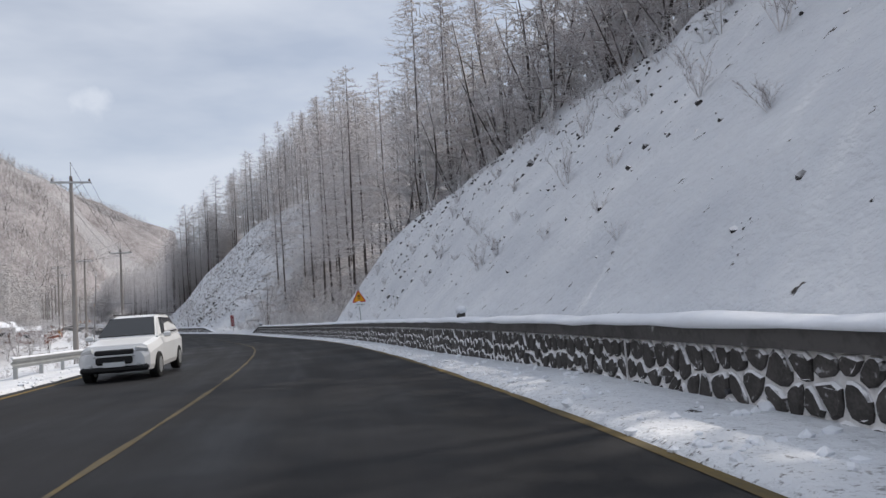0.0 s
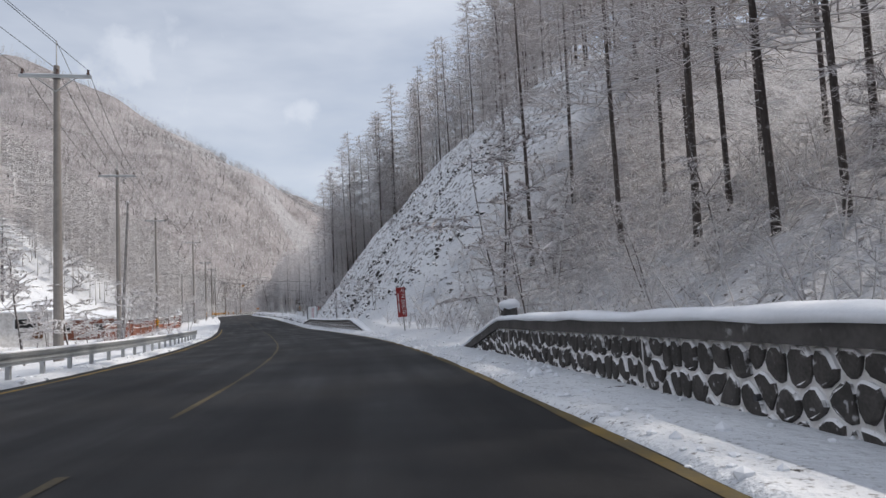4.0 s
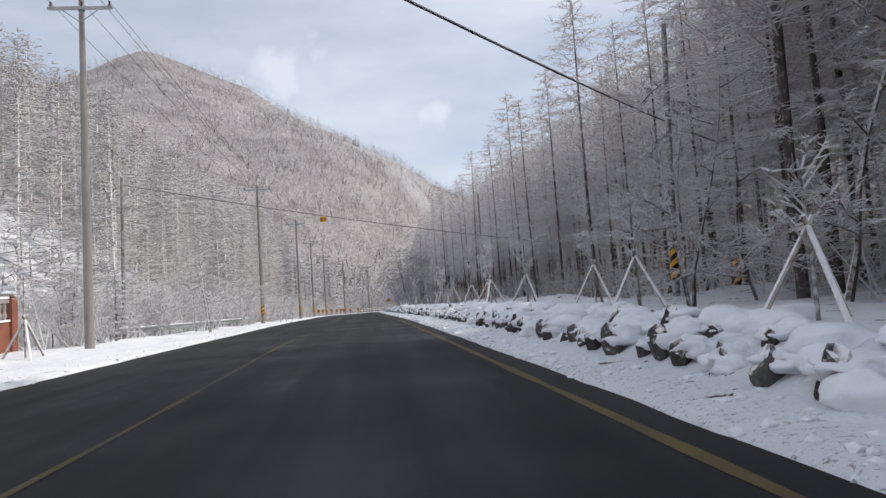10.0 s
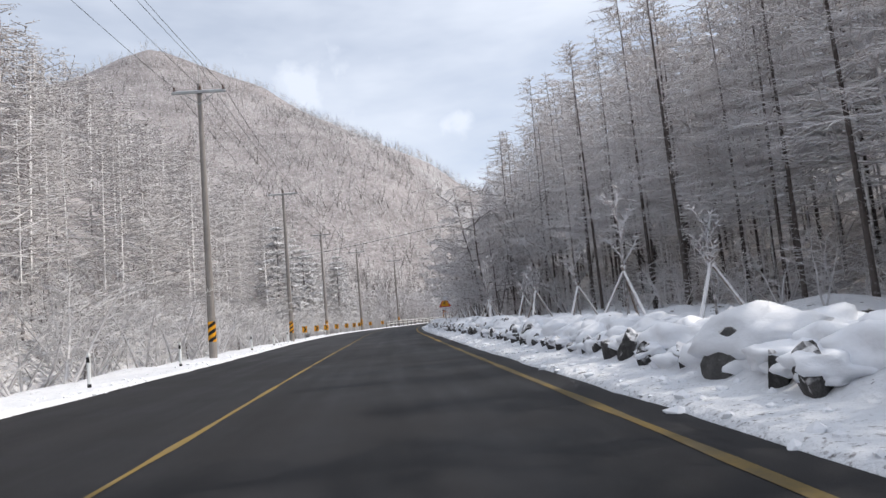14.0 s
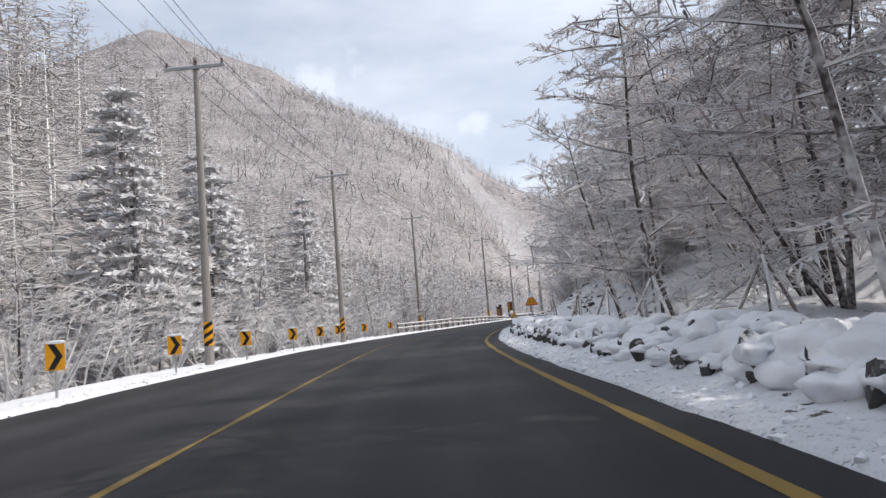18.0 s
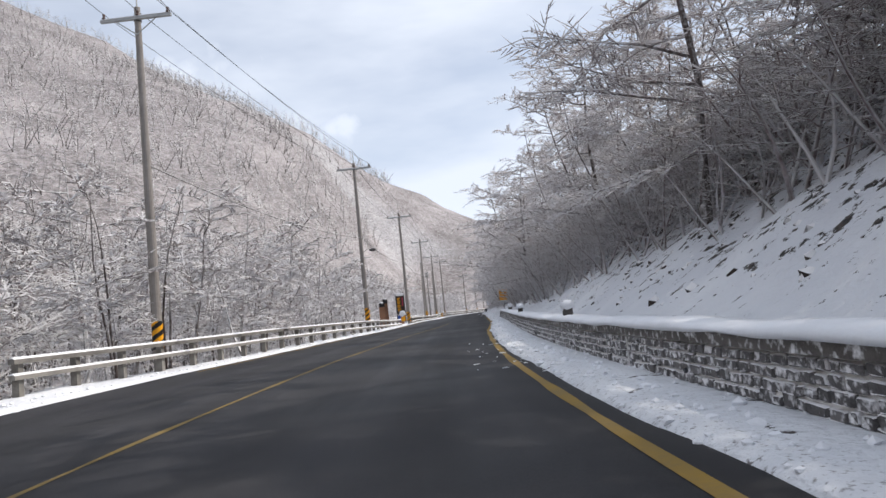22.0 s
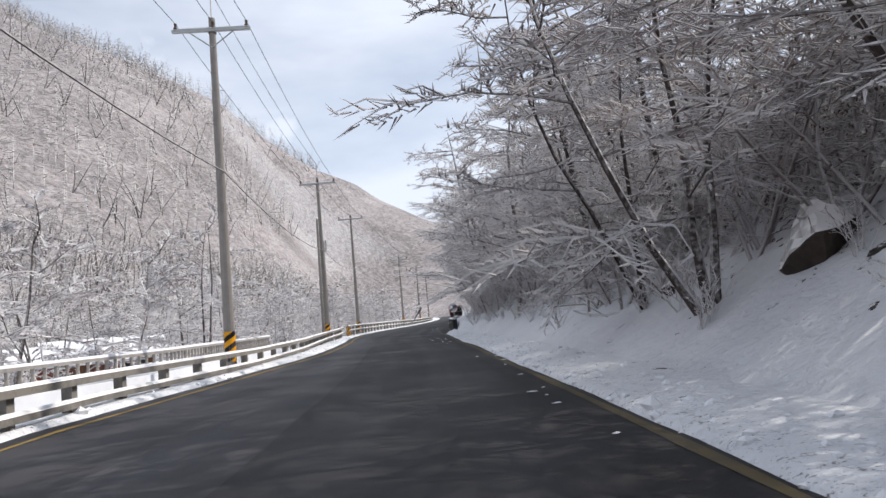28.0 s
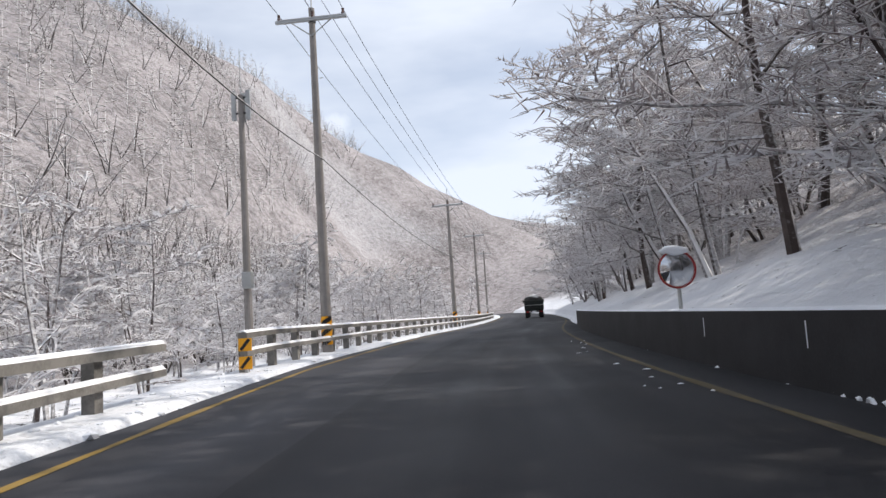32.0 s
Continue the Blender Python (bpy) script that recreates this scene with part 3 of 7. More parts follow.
# ---- mesh building ----
class Shape:
    """Gathers points and faces for one mesh."""

    def __init__(self):
        self.v, self.f = [], []

    def add(self, verts, faces):
        n = len(self.v)
        self.v.extend(verts)
        self.f.extend([tuple(i + n for i in f) for f in faces])
        return self

    def tube(self, pts, radii, sides=5, cap=True):
        pts = [Vector(p) for p in pts]
        n = len(self.v)
        ref = None
        for i, p in enumerate(pts):
            d = (pts[min(i + 1, len(pts) - 1)] - pts[max(i - 1, 0)]).normalized()
            if ref is None:
                ref = d.orthogonal().normalized()
            ref = (ref - d * ref.dot(d)).normalized()
            o = d.cross(ref)
            for k in range(sides):
                a = 2 * math.pi * k / sides
                self.v.append(tuple(p + (ref * math.cos(a) + o * math.sin(a)) * radii[i]))
        for i in range(len(pts) - 1):
            for k in range(sides):
                a, b = n + i * sides + k, n + i * sides + (k + 1) % sides
                self.f.append((a, b, b + sides, a + sides))
        if cap:
            self.f.append(tuple(n + k for k in reversed(range(sides))))
            self.f.append(tuple(n + (len(pts) - 1) * sides + k for k in range(sides)))
        return self

    def spike(self, a, b, r):
        """A thin three-sided twig that ends in a point, one edge on top."""
        a, b = Vector(a), Vector(b)
        d = (b - a).normalized()
        side = d.cross(Vector((0, 0, 1)))
        side = side.normalized() if side.length > 0.05 else Vector((1, 0, 0))
        up = side.cross(d)
        n = len(self.v)
        self.v.extend([tuple(a + up * r), tuple(a - side * r - up * r * 0.5), tuple(a + side * r - up * r * 0.5), tuple(b)])
        self.f.extend([(n, n + 1, n + 3), (n + 1, n + 2, n + 3), (n + 2, n, n + 3)])
        return self

    def box(self, size, at=(0, 0, 0), m=None, bevel=0.0):
        x, y, z = (c / 2 for c in size)
        b = min(bevel, x * 0.9, y * 0.9, z * 0.9)
        if b <= 0:
            vs = [(sx * x, sy * y, sz * z) for sz in (-1, 1) for sy in (-1, 1) for sx in (-1, 1)]
            fs = [(0, 2, 3, 1), (4, 5, 7, 6), (0, 1, 5, 4), (2, 6, 7, 3), (0, 4, 6, 2), (1, 3, 7, 5)]
        else:
            ring = lambda zz, i: [(-x + i, -y + i, zz), (x - i, -y + i, zz), (x - i, y - i, zz), (-x + i, y - i, zz)]
            vs = ring(-z, b) + ring(-z + b, 0) + ring(z - b, 0) + ring(z, b)
            fs = [(3, 2, 1, 0), (12, 13, 14, 15)]
            for r in range(3):
                for k in range(4):
                    a, c = r * 4 + k, r * 4 + (k + 1) % 4
                    fs.append((a, c, c + 4, a + 4))
        m = (Matrix.Translation(at) @ m) if m is not None else Matrix.Translation(at)
        return self.add([tuple(m @ Vector(v)) for v in vs], fs)

    def prism(self, outline, y0, y1):
        """An outline in x and z, carried from y0 (front) to y1."""
        n, k = len(self.v), len(outline)
        area = sum(a[0] * b[1] - b[0] * a[1] for a, b in zip(outline, outline[1:] + outline[:1]))
        if area < 0:
            outline = outline[::-1]
        self.v.extend([(x, y0, z) for x, z in outline] + [(x, y1, z) for x, z in outline])
        self.f.append(tuple(n + i for i in range(k)))
        self.f.append(tuple(n + k + i for i in reversed(range(k))))
        for i in range(k):
            j = (i + 1) % k
            self.f.append((n + j, n + i, n + k + i, n + k + j))
        return self

    def ball(self, r, at=(0, 0, 0), seed=0, rough=0.25, flat=1.0, cuts=1, lower=-9):
        bm = bmesh.new()
        bmesh.ops.create_icosphere(bm, subdivisions=cuts, radius=1.0)
        bm.verts.ensure_lookup_table()
        vs = []
        for v in bm.verts:
            c = v.co
            k = 1 + rough * noise.noise(c * 1.7 + Vector((seed * 3.1, seed * 1.7, seed))) * 1.6
            rr = r if isinstance(r, (tuple, list)) else (r, r, r)
            vs.append((at[0] + c.x * rr[0] * k, at[1] + c.y * rr[1] * k, at[2] + max(c.z * rr[2] * k * flat, lower)))
        fs = [tuple(v.index for v in f.verts) for f in bm.faces]
        bm.free()
        return self.add(vs, fs)

    def sweep(self, s0, s1, step, outline, closed=True, line=None, lift=None):
        """An outline of (u, h) carried along the road from station s0 to s1; u counts from line(s), h from the road or lift(s)."""
        ss = np.append(np.arange(s0, s1, step), s1)
        n, k = len(self.v), len(outline)
        for q in ss:
            base = float(line(q)) if line else 0.0
            up = float(lift(q)) if lift else 0.0
            for u, h in outline:
                x, y, z = lane(q, base + u)
                self.v.append((float(x), float(y), float(z) + h + up))
        for i in range(len(ss) - 1):
            for j in range(k if closed else k - 1):
                a, b = n + i * k + j, n + i * k + (j + 1) % k
                self.f.append((a, b, b + k, a + k))
        if closed:
            self.f.append(tuple(n + j for j in reversed(range(k))))
            self.f.append(tuple(n + (len(ss) - 1) * k + j for j in range(k)))
        return self

    def mesh(self, name, mat, smooth=False):
        me = bpy.data.meshes.new(name)
        me.from_pydata([tuple(v) for v in self.v], [], self.f)
        me.materials.append(mat)
        if smooth:
            me.shade_smooth()
        me.update()
        return me


def fix(me):
    """Turns all faces outwards."""
    bm = bmesh.new()
    bm.from_mesh(me)
    bmesh.ops.recalc_face_normals(bm, faces=bm.faces)
    bm.to_mesh(me)
    bm.free()
    return me


def part(name, shape, mat, parent, label="", smooth=False, m=None):
    """Links a shape or mesh as one part under a thing or a part."""
    me = fix(shape.mesh(name, mat, smooth)) if isinstance(shape, Shape) else shape
    ob = new(name, me)
    ob.parent = parent
    if m is not None:
        ob.matrix_basis = m
    return tagged(ob, label)


def thing(name, label, category, group="", kind="", m=None):
    ob = new(name)
    ob.empty_display_size = 0.2
    if m is not None:
        ob.matrix_basis = m
    return tagged(ob, label, category, group, kind)


def solo(name, shape, mat, label, category="", group="", kind="", smooth=False, m=None):
    """A thing that is one mesh."""
    me = fix(shape.mesh(name, mat, smooth)) if isinstance(shape, Shape) else shape
    ob = new(name, me)
    if m is not None:
        ob.matrix_basis = m
    return tagged(ob, label, category, group, kind)


def grid_mesh(name, xs, ys, zs, mat, smooth=True):
    rows, cols = xs.shape
    me = bpy.data.meshes.new(name)
    co = np.stack([xs, ys, zs], -1).reshape(-1, 3)
    idx = np.arange(rows * cols).reshape(rows, cols)
    quads = np.stack([idx[:-1, :-1], idx[:-1, 1:], idx[1:, 1:], idx[1:, :-1]], -1).reshape(-1, 4)
    return raw_mesh(me, co, quads, mat, smooth)


def raw_mesh(me, co, faces, mat, smooth=False):
    k = faces.shape[1]
    me.vertices.add(len(co))
    me.vertices.foreach_set("co", np.ascontiguousarray(co, np.float32).ravel())
    me.loops.add(len(faces) * k)
    me.loops.foreach_set("vertex_index", np.ascontiguousarray(faces, np.int32).ravel())
    me.polygons.add(len(faces))
    me.polygons.foreach_set("loop_start", np.arange(0, len(faces) * k, k, dtype=np.int32))
    me.materials.append(mat)
    me.update(calc_edges=True)
    if smooth:
        me.shade_smooth()
    return me


def weigh(me, name, values):
    a = me.attributes.new(name, "FLOAT", "POINT")
    a.data.foreach_set("value", np.ascontiguousarray(values, np.float32).ravel())


# ---- ground, road and far land ----
def build_ground():
    s = np.concatenate([np.arange(0, 66, 3.0), np.arange(66, 600, 0.8), np.arange(600, END - 1, 3.0)])[:, None]
    e, w, l = right_edge(s), wall_line(s), left_edge(s)
    k = e + 0.06 + shoulder(s)
    near = [k + d for d in (-0.35, -0.12, -0.06, -0.02, 0.02, 0.06, 0.1, 0.16, 0.24)]
    near += [k + 0.24 + (w - k - 0.24) * f for f in (0.2, 0.45, 0.75, 0.95)]
    near += [w + d for d in (0.05, 0.24, 0.5, 0.8, 1.1, 1.5, 1.9, 2.4, 3, 3.6, 4.3, 5, 5.8, 6.6, 7.5, 8.5, 9.5, 10.6, 12, 13.5, 15, 17, 19, 21.5, 24, 27, 30, 34, 38, 43, 48, 54, 60, 67, 75, 84, 95, 108, 122)]
    far = [l - d for d in (122, 108, 95, 84, 75, 67, 60, 54, 48, 43, 38, 34, 30, 27, 24, 21.5, 19, 17, 15, 13, 11.5, 10, 9, 8, 7, 6, 5.2, 4.4, 3.7, 3, 2.4, 1.8, 1.3, 0.9, 0.55, 0.35, 0.25, 0.17, 0.1, 0.0, -0.3)]
    u = np.concatenate(far + near, 1)
    ss = np.broadcast_to(s, u.shape)
    x, y, z = lane(ss, u)
    zz = z + ground_height(ss, u)
    ob = new("ground", grid_mesh("ground", x, y, zz, GROUND))
    tagged(ob, "snow-covered verges, cut slopes and valley floor", "ground", kind="structure")
    d = u - w
    cut = np.clip((d - 1.2) / 3, 0, 1) * np.interp(ss, (0, 105, 128, 134, 190, 196, 240, 248, 396, 404, 470, 476, 500, 520), (0.0, 0.0, 0.35, 0.35, 0.35, 0.75, 0.75, 0.3, 0.3, 0.75, 0.75, 0.6, 0.6, 0.15))
    weigh(ob.data, "bare", np.where(u > 0, cut, np.clip((l - u - 4) / 6, 0, 1) * 0.35))
    woods = np.where(u > 0, np.clip((u - np.interp(ss, (0, 126, 138, 184, 196, 236, 250, 385, 404, 460, 470, 760), (26, 24, 9, 9, 26, 26, 10, 12, 16, 9, 6, 9))) / 6, 0, 1), np.clip((l - u - np.interp(ss, (0, 215, 230, 275, 330, 430, 450, 760), (12, 12, 45, 45, 5, 5, 20, 20))) / 8, 0, 1) * 1.3)
    weigh(ob.data, "brush", woods)
    weigh(ob.data, "dirt", np.where(u > 0, np.clip(1.15 - (u - k) / np.maximum(w - k, 0.3), 0, 1), np.clip(1 - (l - u) / 0.7, 0, 1) * 0.7))
    # road
    s2 = np.arange(0, END - 1, 2.0)[:, None]
    f = np.linspace(0, 1, 9)[None, :]
    lo, hi = left_edge(s2) - 0.5, right_edge(s2) + shoulder(s2) + 0.26
    u2 = lo + (hi - lo) * f
    sb = np.broadcast_to(s2, u2.shape)
    x, y, z = lane(sb, u2)
    road = new("road", grid_mesh("road", x, y, z, ASPHALT))
    lay = road.data.uv_layers.new(name="lane")
    ids = np.empty(len(road.data.loops), np.int32)
    road.data.loops.foreach_get("vertex_index", ids)
    uv = np.stack([u2.ravel(), sb.ravel()], -1)[ids]
    lay.data.foreach_set("uv", np.ascontiguousarray(uv, np.float32).ravel())
    tagged(road, "dark wet-looking asphalt road with worn streaks", "road", kind="structure")

    def stripe(name, label, where, width, s0, s1, gaps=None, mat=None):
        sh = Shape()
        ss1 = np.arange(s0, s1, 1.0)
        for a in ss1:
            if gaps and gaps(a):
                continue
            q = []
            for b, side in ((a, -1), (a, 1), (a + 1.0, 1), (a + 1.0, -1)):
                wob = 0.012 * math.sin(b * 1.3) + 0.01 * math.sin(b * 4.1)
                x, y, z = lane(b, float(where(b)) + side * (width / 2 + wob))
                q.append((float(x), float(y), float(z) + 0.005))
            sh.add(q, [(0, 1, 2, 3)])
        ob = new(name, sh.mesh(name, mat or YELLOW_LINE))
        tagged(ob, label, "road marking", kind="structure")

    stripe("edge_line", "worn yellow line along the road edge", right_edge, 0.14, 332, 468)
    stripe("edge_line", "dull yellow line along the darker asphalt", right_edge, 0.13, 30, 332, mat=DULL_LINE)
    stripe("edge_line", "dull, dirty yellow line along the road edge", right_edge, 0.13, 468, 640, mat=FADED_LINE)
    stripe("centre_line", "thin worn yellow centre line", middle, 0.09, 306, 463, gaps=lambda a: vnoise(np.array([a / 3.0]), np.array([0.3]), 9)[0] > 0.44, mat=CENTRE_PAINT)
    stripe("faded_line", "faded yellow remains of the centre line", middle, 0.085, 30, 306, gaps=lambda a: vnoise(np.array([a / 4.0]), np.array([0.3]), 9)[0] > 0.3 or 268 < a, mat=FADED_LINE)
    stripe("left_edge_line", "faded yellow line along the far road edge", lambda q: left_edge(q) + 0.35, 0.12, 80, 640, gaps=lambda a: 235 < a < 430)
    for s0, u0, u1 in ((275.4, -2.25, 2.0), (307.4, -6.4, -2.4)):
        q = []
        for b, u in ((s0, u0), (s0, u1), (s0 + 0.15, u1), (s0 + 0.15, u0)):
            x, y, z = lane(b, u)
            q.append((float(x), float(y), float(z) + 0.004))
        tagged(new("cross_line", Shape().add(q, [(0, 1, 2, 3)]).mesh("cross_line", CONCRETE)), "pale sealed joint across the lane", "road marking", kind="structure")
    # clods of ploughed snow along both verges, and thin scraps left on the asphalt
    rng = random.Random(77)
    clods, scraps = Shape(), Shape()
    lumps = [Shape().ball((1, 1, 0.7), (0, 0, 0), k, 0.5, cuts=1) for k in range(6)]
    for k in range(5200):
        s = rng.uniform(76, 545)
        size = rng.uniform(0.02, 0.075) * (1.8 if rng.random() < 0.06 else 1.0)
        if rng.random() < 0.68:
            e, w = float(right_edge(s)) + 0.06 + float(shoulder(s)), float(wall_line(s))
            u = e + (w - e) * rng.random() ** 1.3
        else:
            u = float(left_edge(s)) - 0.1 - 1.2 * rng.random() ** 1.5
        p = spot(s, u)
        c, sn = math.cos(k), math.sin(k)
        clods.add([(p.x + (x * c - y * sn) * size, p.y + (x * sn + y * c) * size, p.z + z * size) for x, y, z in lumps[k % 6].v], lumps[k % 6].f)
    for s0, s1, u0, u1, n in ((417, 432, 0.7, 1.9, 26), (486, 505, 1.4, 2.3, 14), (512, 520, 1.3, 2.2, 10), (536, 552, 1.9, 2.9, 14)):
        for k in range(n):
            s, u, size = rng.uniform(s0, s1), rng.uniform(u0, u1), 0.015 + 0.055 * rng.random() ** 2
            x0, y0, z0 = (float(v) for v in lane(s, u))
            c, sn = math.cos(heading(s)), math.sin(heading(s))
            scraps.add([(x0 + (x * 1.6 * c - y * sn) * size, y0 + (x * 1.6 * sn + y * c) * size, z0 + 0.004 + max(z, 0) * 0.018) for x, y, z in lumps[k % 6].v], lumps[k % 6].f)
    solo("snow_clods", clods, SNOW, "loose clods of ploughed snow on the verges", "snow", kind="stuff")
    solo("snow_scraps", scraps, SNOW, "thin scraps of snow left on the asphalt", "snow", kind="stuff")


def build_far_land():
    xs, ys = np.meshgrid(np.arange(-1500, 760, 18.0), np.arange(-420, 1720, 18.0))
    s, u = nearest_lane(xs, ys)
    z = land_z(xs, ys).ravel()
    inside = (np.abs(u) < 112) & (s > -5) & (s < END - 8)
    z = np.where(inside, z - 3.0, z)
    z = np.where((np.abs(u) < 70) & (s > -5) & (s < END - 8), z - 6.0, z)
    ob = new("far_land", grid_mesh("far_land", xs, ys, z.reshape(xs.shape), GROUND))
    tagged(ob, "snowy wooded mountains round the valley", "mountains", kind="structure")
    px, py = xs.ravel(), ys.ravel()
    patch = np.clip(1 - snow_face(px, py), 0, 1)
    weigh(ob.data, "bare", np.full(len(z), 0.2) + 0.7 * (patch > 0.1))
    weigh(ob.data, "brush", np.where(patch > 0.12, 0.85, 1.6))
    weigh(ob.data, "dirt", np.zeros(len(z)))


build_ground()
build_far_land()


# ---- trees ----
def way(rng, flat=0.0):
    a = rng.uniform(0, 2 * math.pi)
    return Vector((math.cos(a), math.sin(a), flat))


def spray(sh, rng, a, d, length, r, n, droop=0.12, curved=False):
    """A snow-laden branch: one stem and n side twigs that fan out from it."""
    end = a + d * length - Vector((0, 0, droop * length))
    if curved:
        sh.tube([a, a.lerp(end, 0.5) + Vector((rng.uniform(-0.1, 0.1), rng.uniform(-0.1, 0.1), 0.10)) * length, end], [r * 1.1, r * 0.9, r * 0.35], 3, cap=False)
    else:
        sh.spike(a, end, r * 1.25)
    side = d.cross(Vector((0, 0, 1)))
    side = side.normalized() if side.length > 0.05 else Vector((1, 0, 0))
    for k in range(n):
        f = 0.12 + 0.86 * (k + rng.random()) / n
        b = a.lerp(end, f)
        o = (d * rng.uniform(0.5, 1.0) + side * rng.choice((-1, 1)) * rng.uniform(0.4, 1.0) + Vector((0, 0, rng.uniform(-0.55, 0.6)))).normalized()
        sh.spike(b, b + o * length * rng.uniform(0.2, 0.46) * (1.15 - 0.5 * f), r * rng.uniform(0.75, 1.15))


def crooked(rng, p, d, length, n, bend, lift):
    pts, q = [p.copy()], p.copy()
    for i in range(n):
        d = (d + Vector((rng.uniform(-1, 1), rng.uniform(-1, 1), rng.uniform(-0.6, 0.6))) * bend + Vector((0, 0, lift))).normalized()
        q = q + d * (length / n)
        pts.append(q.copy())
    return pts


def between(pts, f):
    n = len(pts) - 1
    k = min(int(f * n), n - 1)
    return pts[k].lerp(pts[k + 1], f * n - k), (pts[k + 1] - pts[k]).normalized()


def broadleaf(seed, h, lean=(0.0, 0.0), stems=1, bole=0.25, limbs=17, sprays=14, twigs=11, thick=0.021):
    rng = random.Random(seed)
    limb, twig = Shape(), Shape()
    for k in range(stems):
        d = (Vector((lean[0], lean[1], 1)) + way(rng) * (0.22 if stems > 1 else 0.05)).normalized()
        r = h * (0.0115 if stems == 1 else 0.0085)
        stem = crooked(rng, Vector((0, 0, -0.25)) + way(rng) * (0.12 * (stems > 1)), d, h, 6, 0.15, 0.10)
        limb.tube(stem, [r * (1.25 if i == 0 else 1 - 0.14 * i) for i in range(7)], 6, cap=False)
        count = limbs if stems == 1 else int(limbs * 1.4 / stems)
        for i in range(count):
            f = bole + (0.98 - bole) * (i + rng.random()) / count
            p, _ = between(stem, f)
            side = (way(rng, rng.uniform(-0.1, 0.55)) + Vector((-0.35, 0, 0)) * (h > 8.5)).normalized()
            length = h * (0.42 - 0.20 * f) * rng.uniform(0.75, 1.2)
            arm = crooked(rng, p, side, length, 3, 0.28, -0.02)
            limb.tube(arm, [r * 0.34, r * 0.26, r * 0.18, r * 0.08], 4, cap=False)
            for j in range(sprays):
                b, along = between(arm, 0.15 + 0.85 * (j + rng.random()) / sprays)
                o = (along * 0.7 + way(rng, rng.uniform(-0.25, 0.55)) * 0.9).normalized()
                spray(twig, rng, b, o, length * rng.uniform(0.24, 0.48), thick, twigs, 0.2, True)
    return fix(limb.mesh("trunk", BARK)), twig.mesh("crown", TWIG)


def larch(seed, h, low=0.24):
    rng = random.Random(seed)
    trunk, crown = Shape(), Shape()
    lean = way(rng) * rng.uniform(0, 0.02)
    axis = lambda f: Vector((lean.x * h * f, lean.y * h * f, h * f)) + Vector((math.sin(f * 5 + seed), math.cos(f * 4 + seed), 0)) * 0.05
    r = h * 0.0054
    trunk.tube([axis(f) - Vector((0, 0, 0.4 if f == 0 else 0)) for f in (0, 0.06, 0.3, 0.6, 0.85, 1.0)], [r * 1.35, r, r * 0.85, r * 0.55, r * 0.25, 0.01], 7, cap=False)
    for k in range(12):
        a = axis(rng.uniform(0.1, low))
        trunk.spike(a, a + way(rng, rng.uniform(-0.3, 0.3)) * rng.uniform(0.4, 1.3), 0.016)
    n = 165
    for k in range(n):
        f = low + (0.985 - low) * ((k + rng.random()) / n) ** 0.85
        length = h * (0.20 * (1 - f) ** 0.6 + 0.02) * rng.uniform(0.6, 1.2)
        d = way(rng, rng.uniform(-0.10, 0.25)).normalized()
        spray(crown, rng, axis(f), d, length, 0.021, 12, droop=0.07)
    return fix(trunk.mesh("trunk", LARCH_BARK)), crown.mesh("crown", LARCH_TWIG)


def pine(seed, h):
    rng = random.Random(seed)
    trunk, crown = Shape(), Shape()
    r = h * 0.016
    trunk.tube([(0, 0, -0.3), (0.05, 0, h * 0.4), (0, 0.06, h)], [r * 1.2, r * 0.8, 0.02], 7, cap=False)
    for w in range(13):
        f = 0.16 + 0.82 * w / 12.5
        reach = h * 0.30 * (1 - f) ** 0.75 + 0.25
        for k in range(6):
            d = Vector((math.cos(w * 1.3 + k * 1.05 + rng.random() * 0.5), math.sin(w * 1.3 + k * 1.05 + rng.random() * 0.5), 0))
            a = Vector((0, 0, h * f))
            end = a + d * reach * rng.uniform(0.75, 1.1) + Vector((0, 0, -0.16 * reach))
            trunk.tube([a, a.lerp(end, 0.6) + Vector((0, 0, 0.05 * reach)), end], [0.05, 0.035, 0.012], 3, cap=False)
            for j in range(5):
                g = 0.35 + 0.16 * j
                c = a.lerp(end, g) + Vector((rng.uniform(-1, 1), rng.uniform(-1, 1), 0)) * reach * 0.10
                for q in range(7):
                    o = (d * 0.6 + Vector((rng.uniform(-1, 1), rng.uniform(-1, 1), rng.uniform(-0.35, 0.4)))).normalized()
                    crown.spike(c, c + o * (0.10 * reach + 0.30) * rng.uniform(0.7, 1.1), 0.16)
    return fix(trunk.mesh("trunk", BARK)), crown.mesh("crown", NEEDLE)


def shrub(seed, h):
    rng = random.Random(seed)
    limb, twig = Shape(), Shape()
    for k in range(7):
        d = (way(rng) * rng.uniform(0.15, 0.75) + Vector((0, 0, 1))).normalized()
        stem = crooked(rng, Vector((0, 0, -0.1)) + way(rng) * 0.12, d, h * rng.uniform(0.6, 1.1), 3, 0.15, 0.0)
        limb.tube(stem, [0.018, 0.015, 0.011, 0.005], 4, cap=False)
        for j in range(6):
            b, along = between(stem, 0.2 + 0.8 * (j + rng.random()) / 6)
            spray(twig, rng, b, (along + way(rng, rng.uniform(0, 0.5)) * 0.8).normalized(), h * rng.uniform(0.2, 0.42), 0.011, 6)
    return fix(limb.mesh("stem", TWIG)), twig.mesh("crown", TWIG)


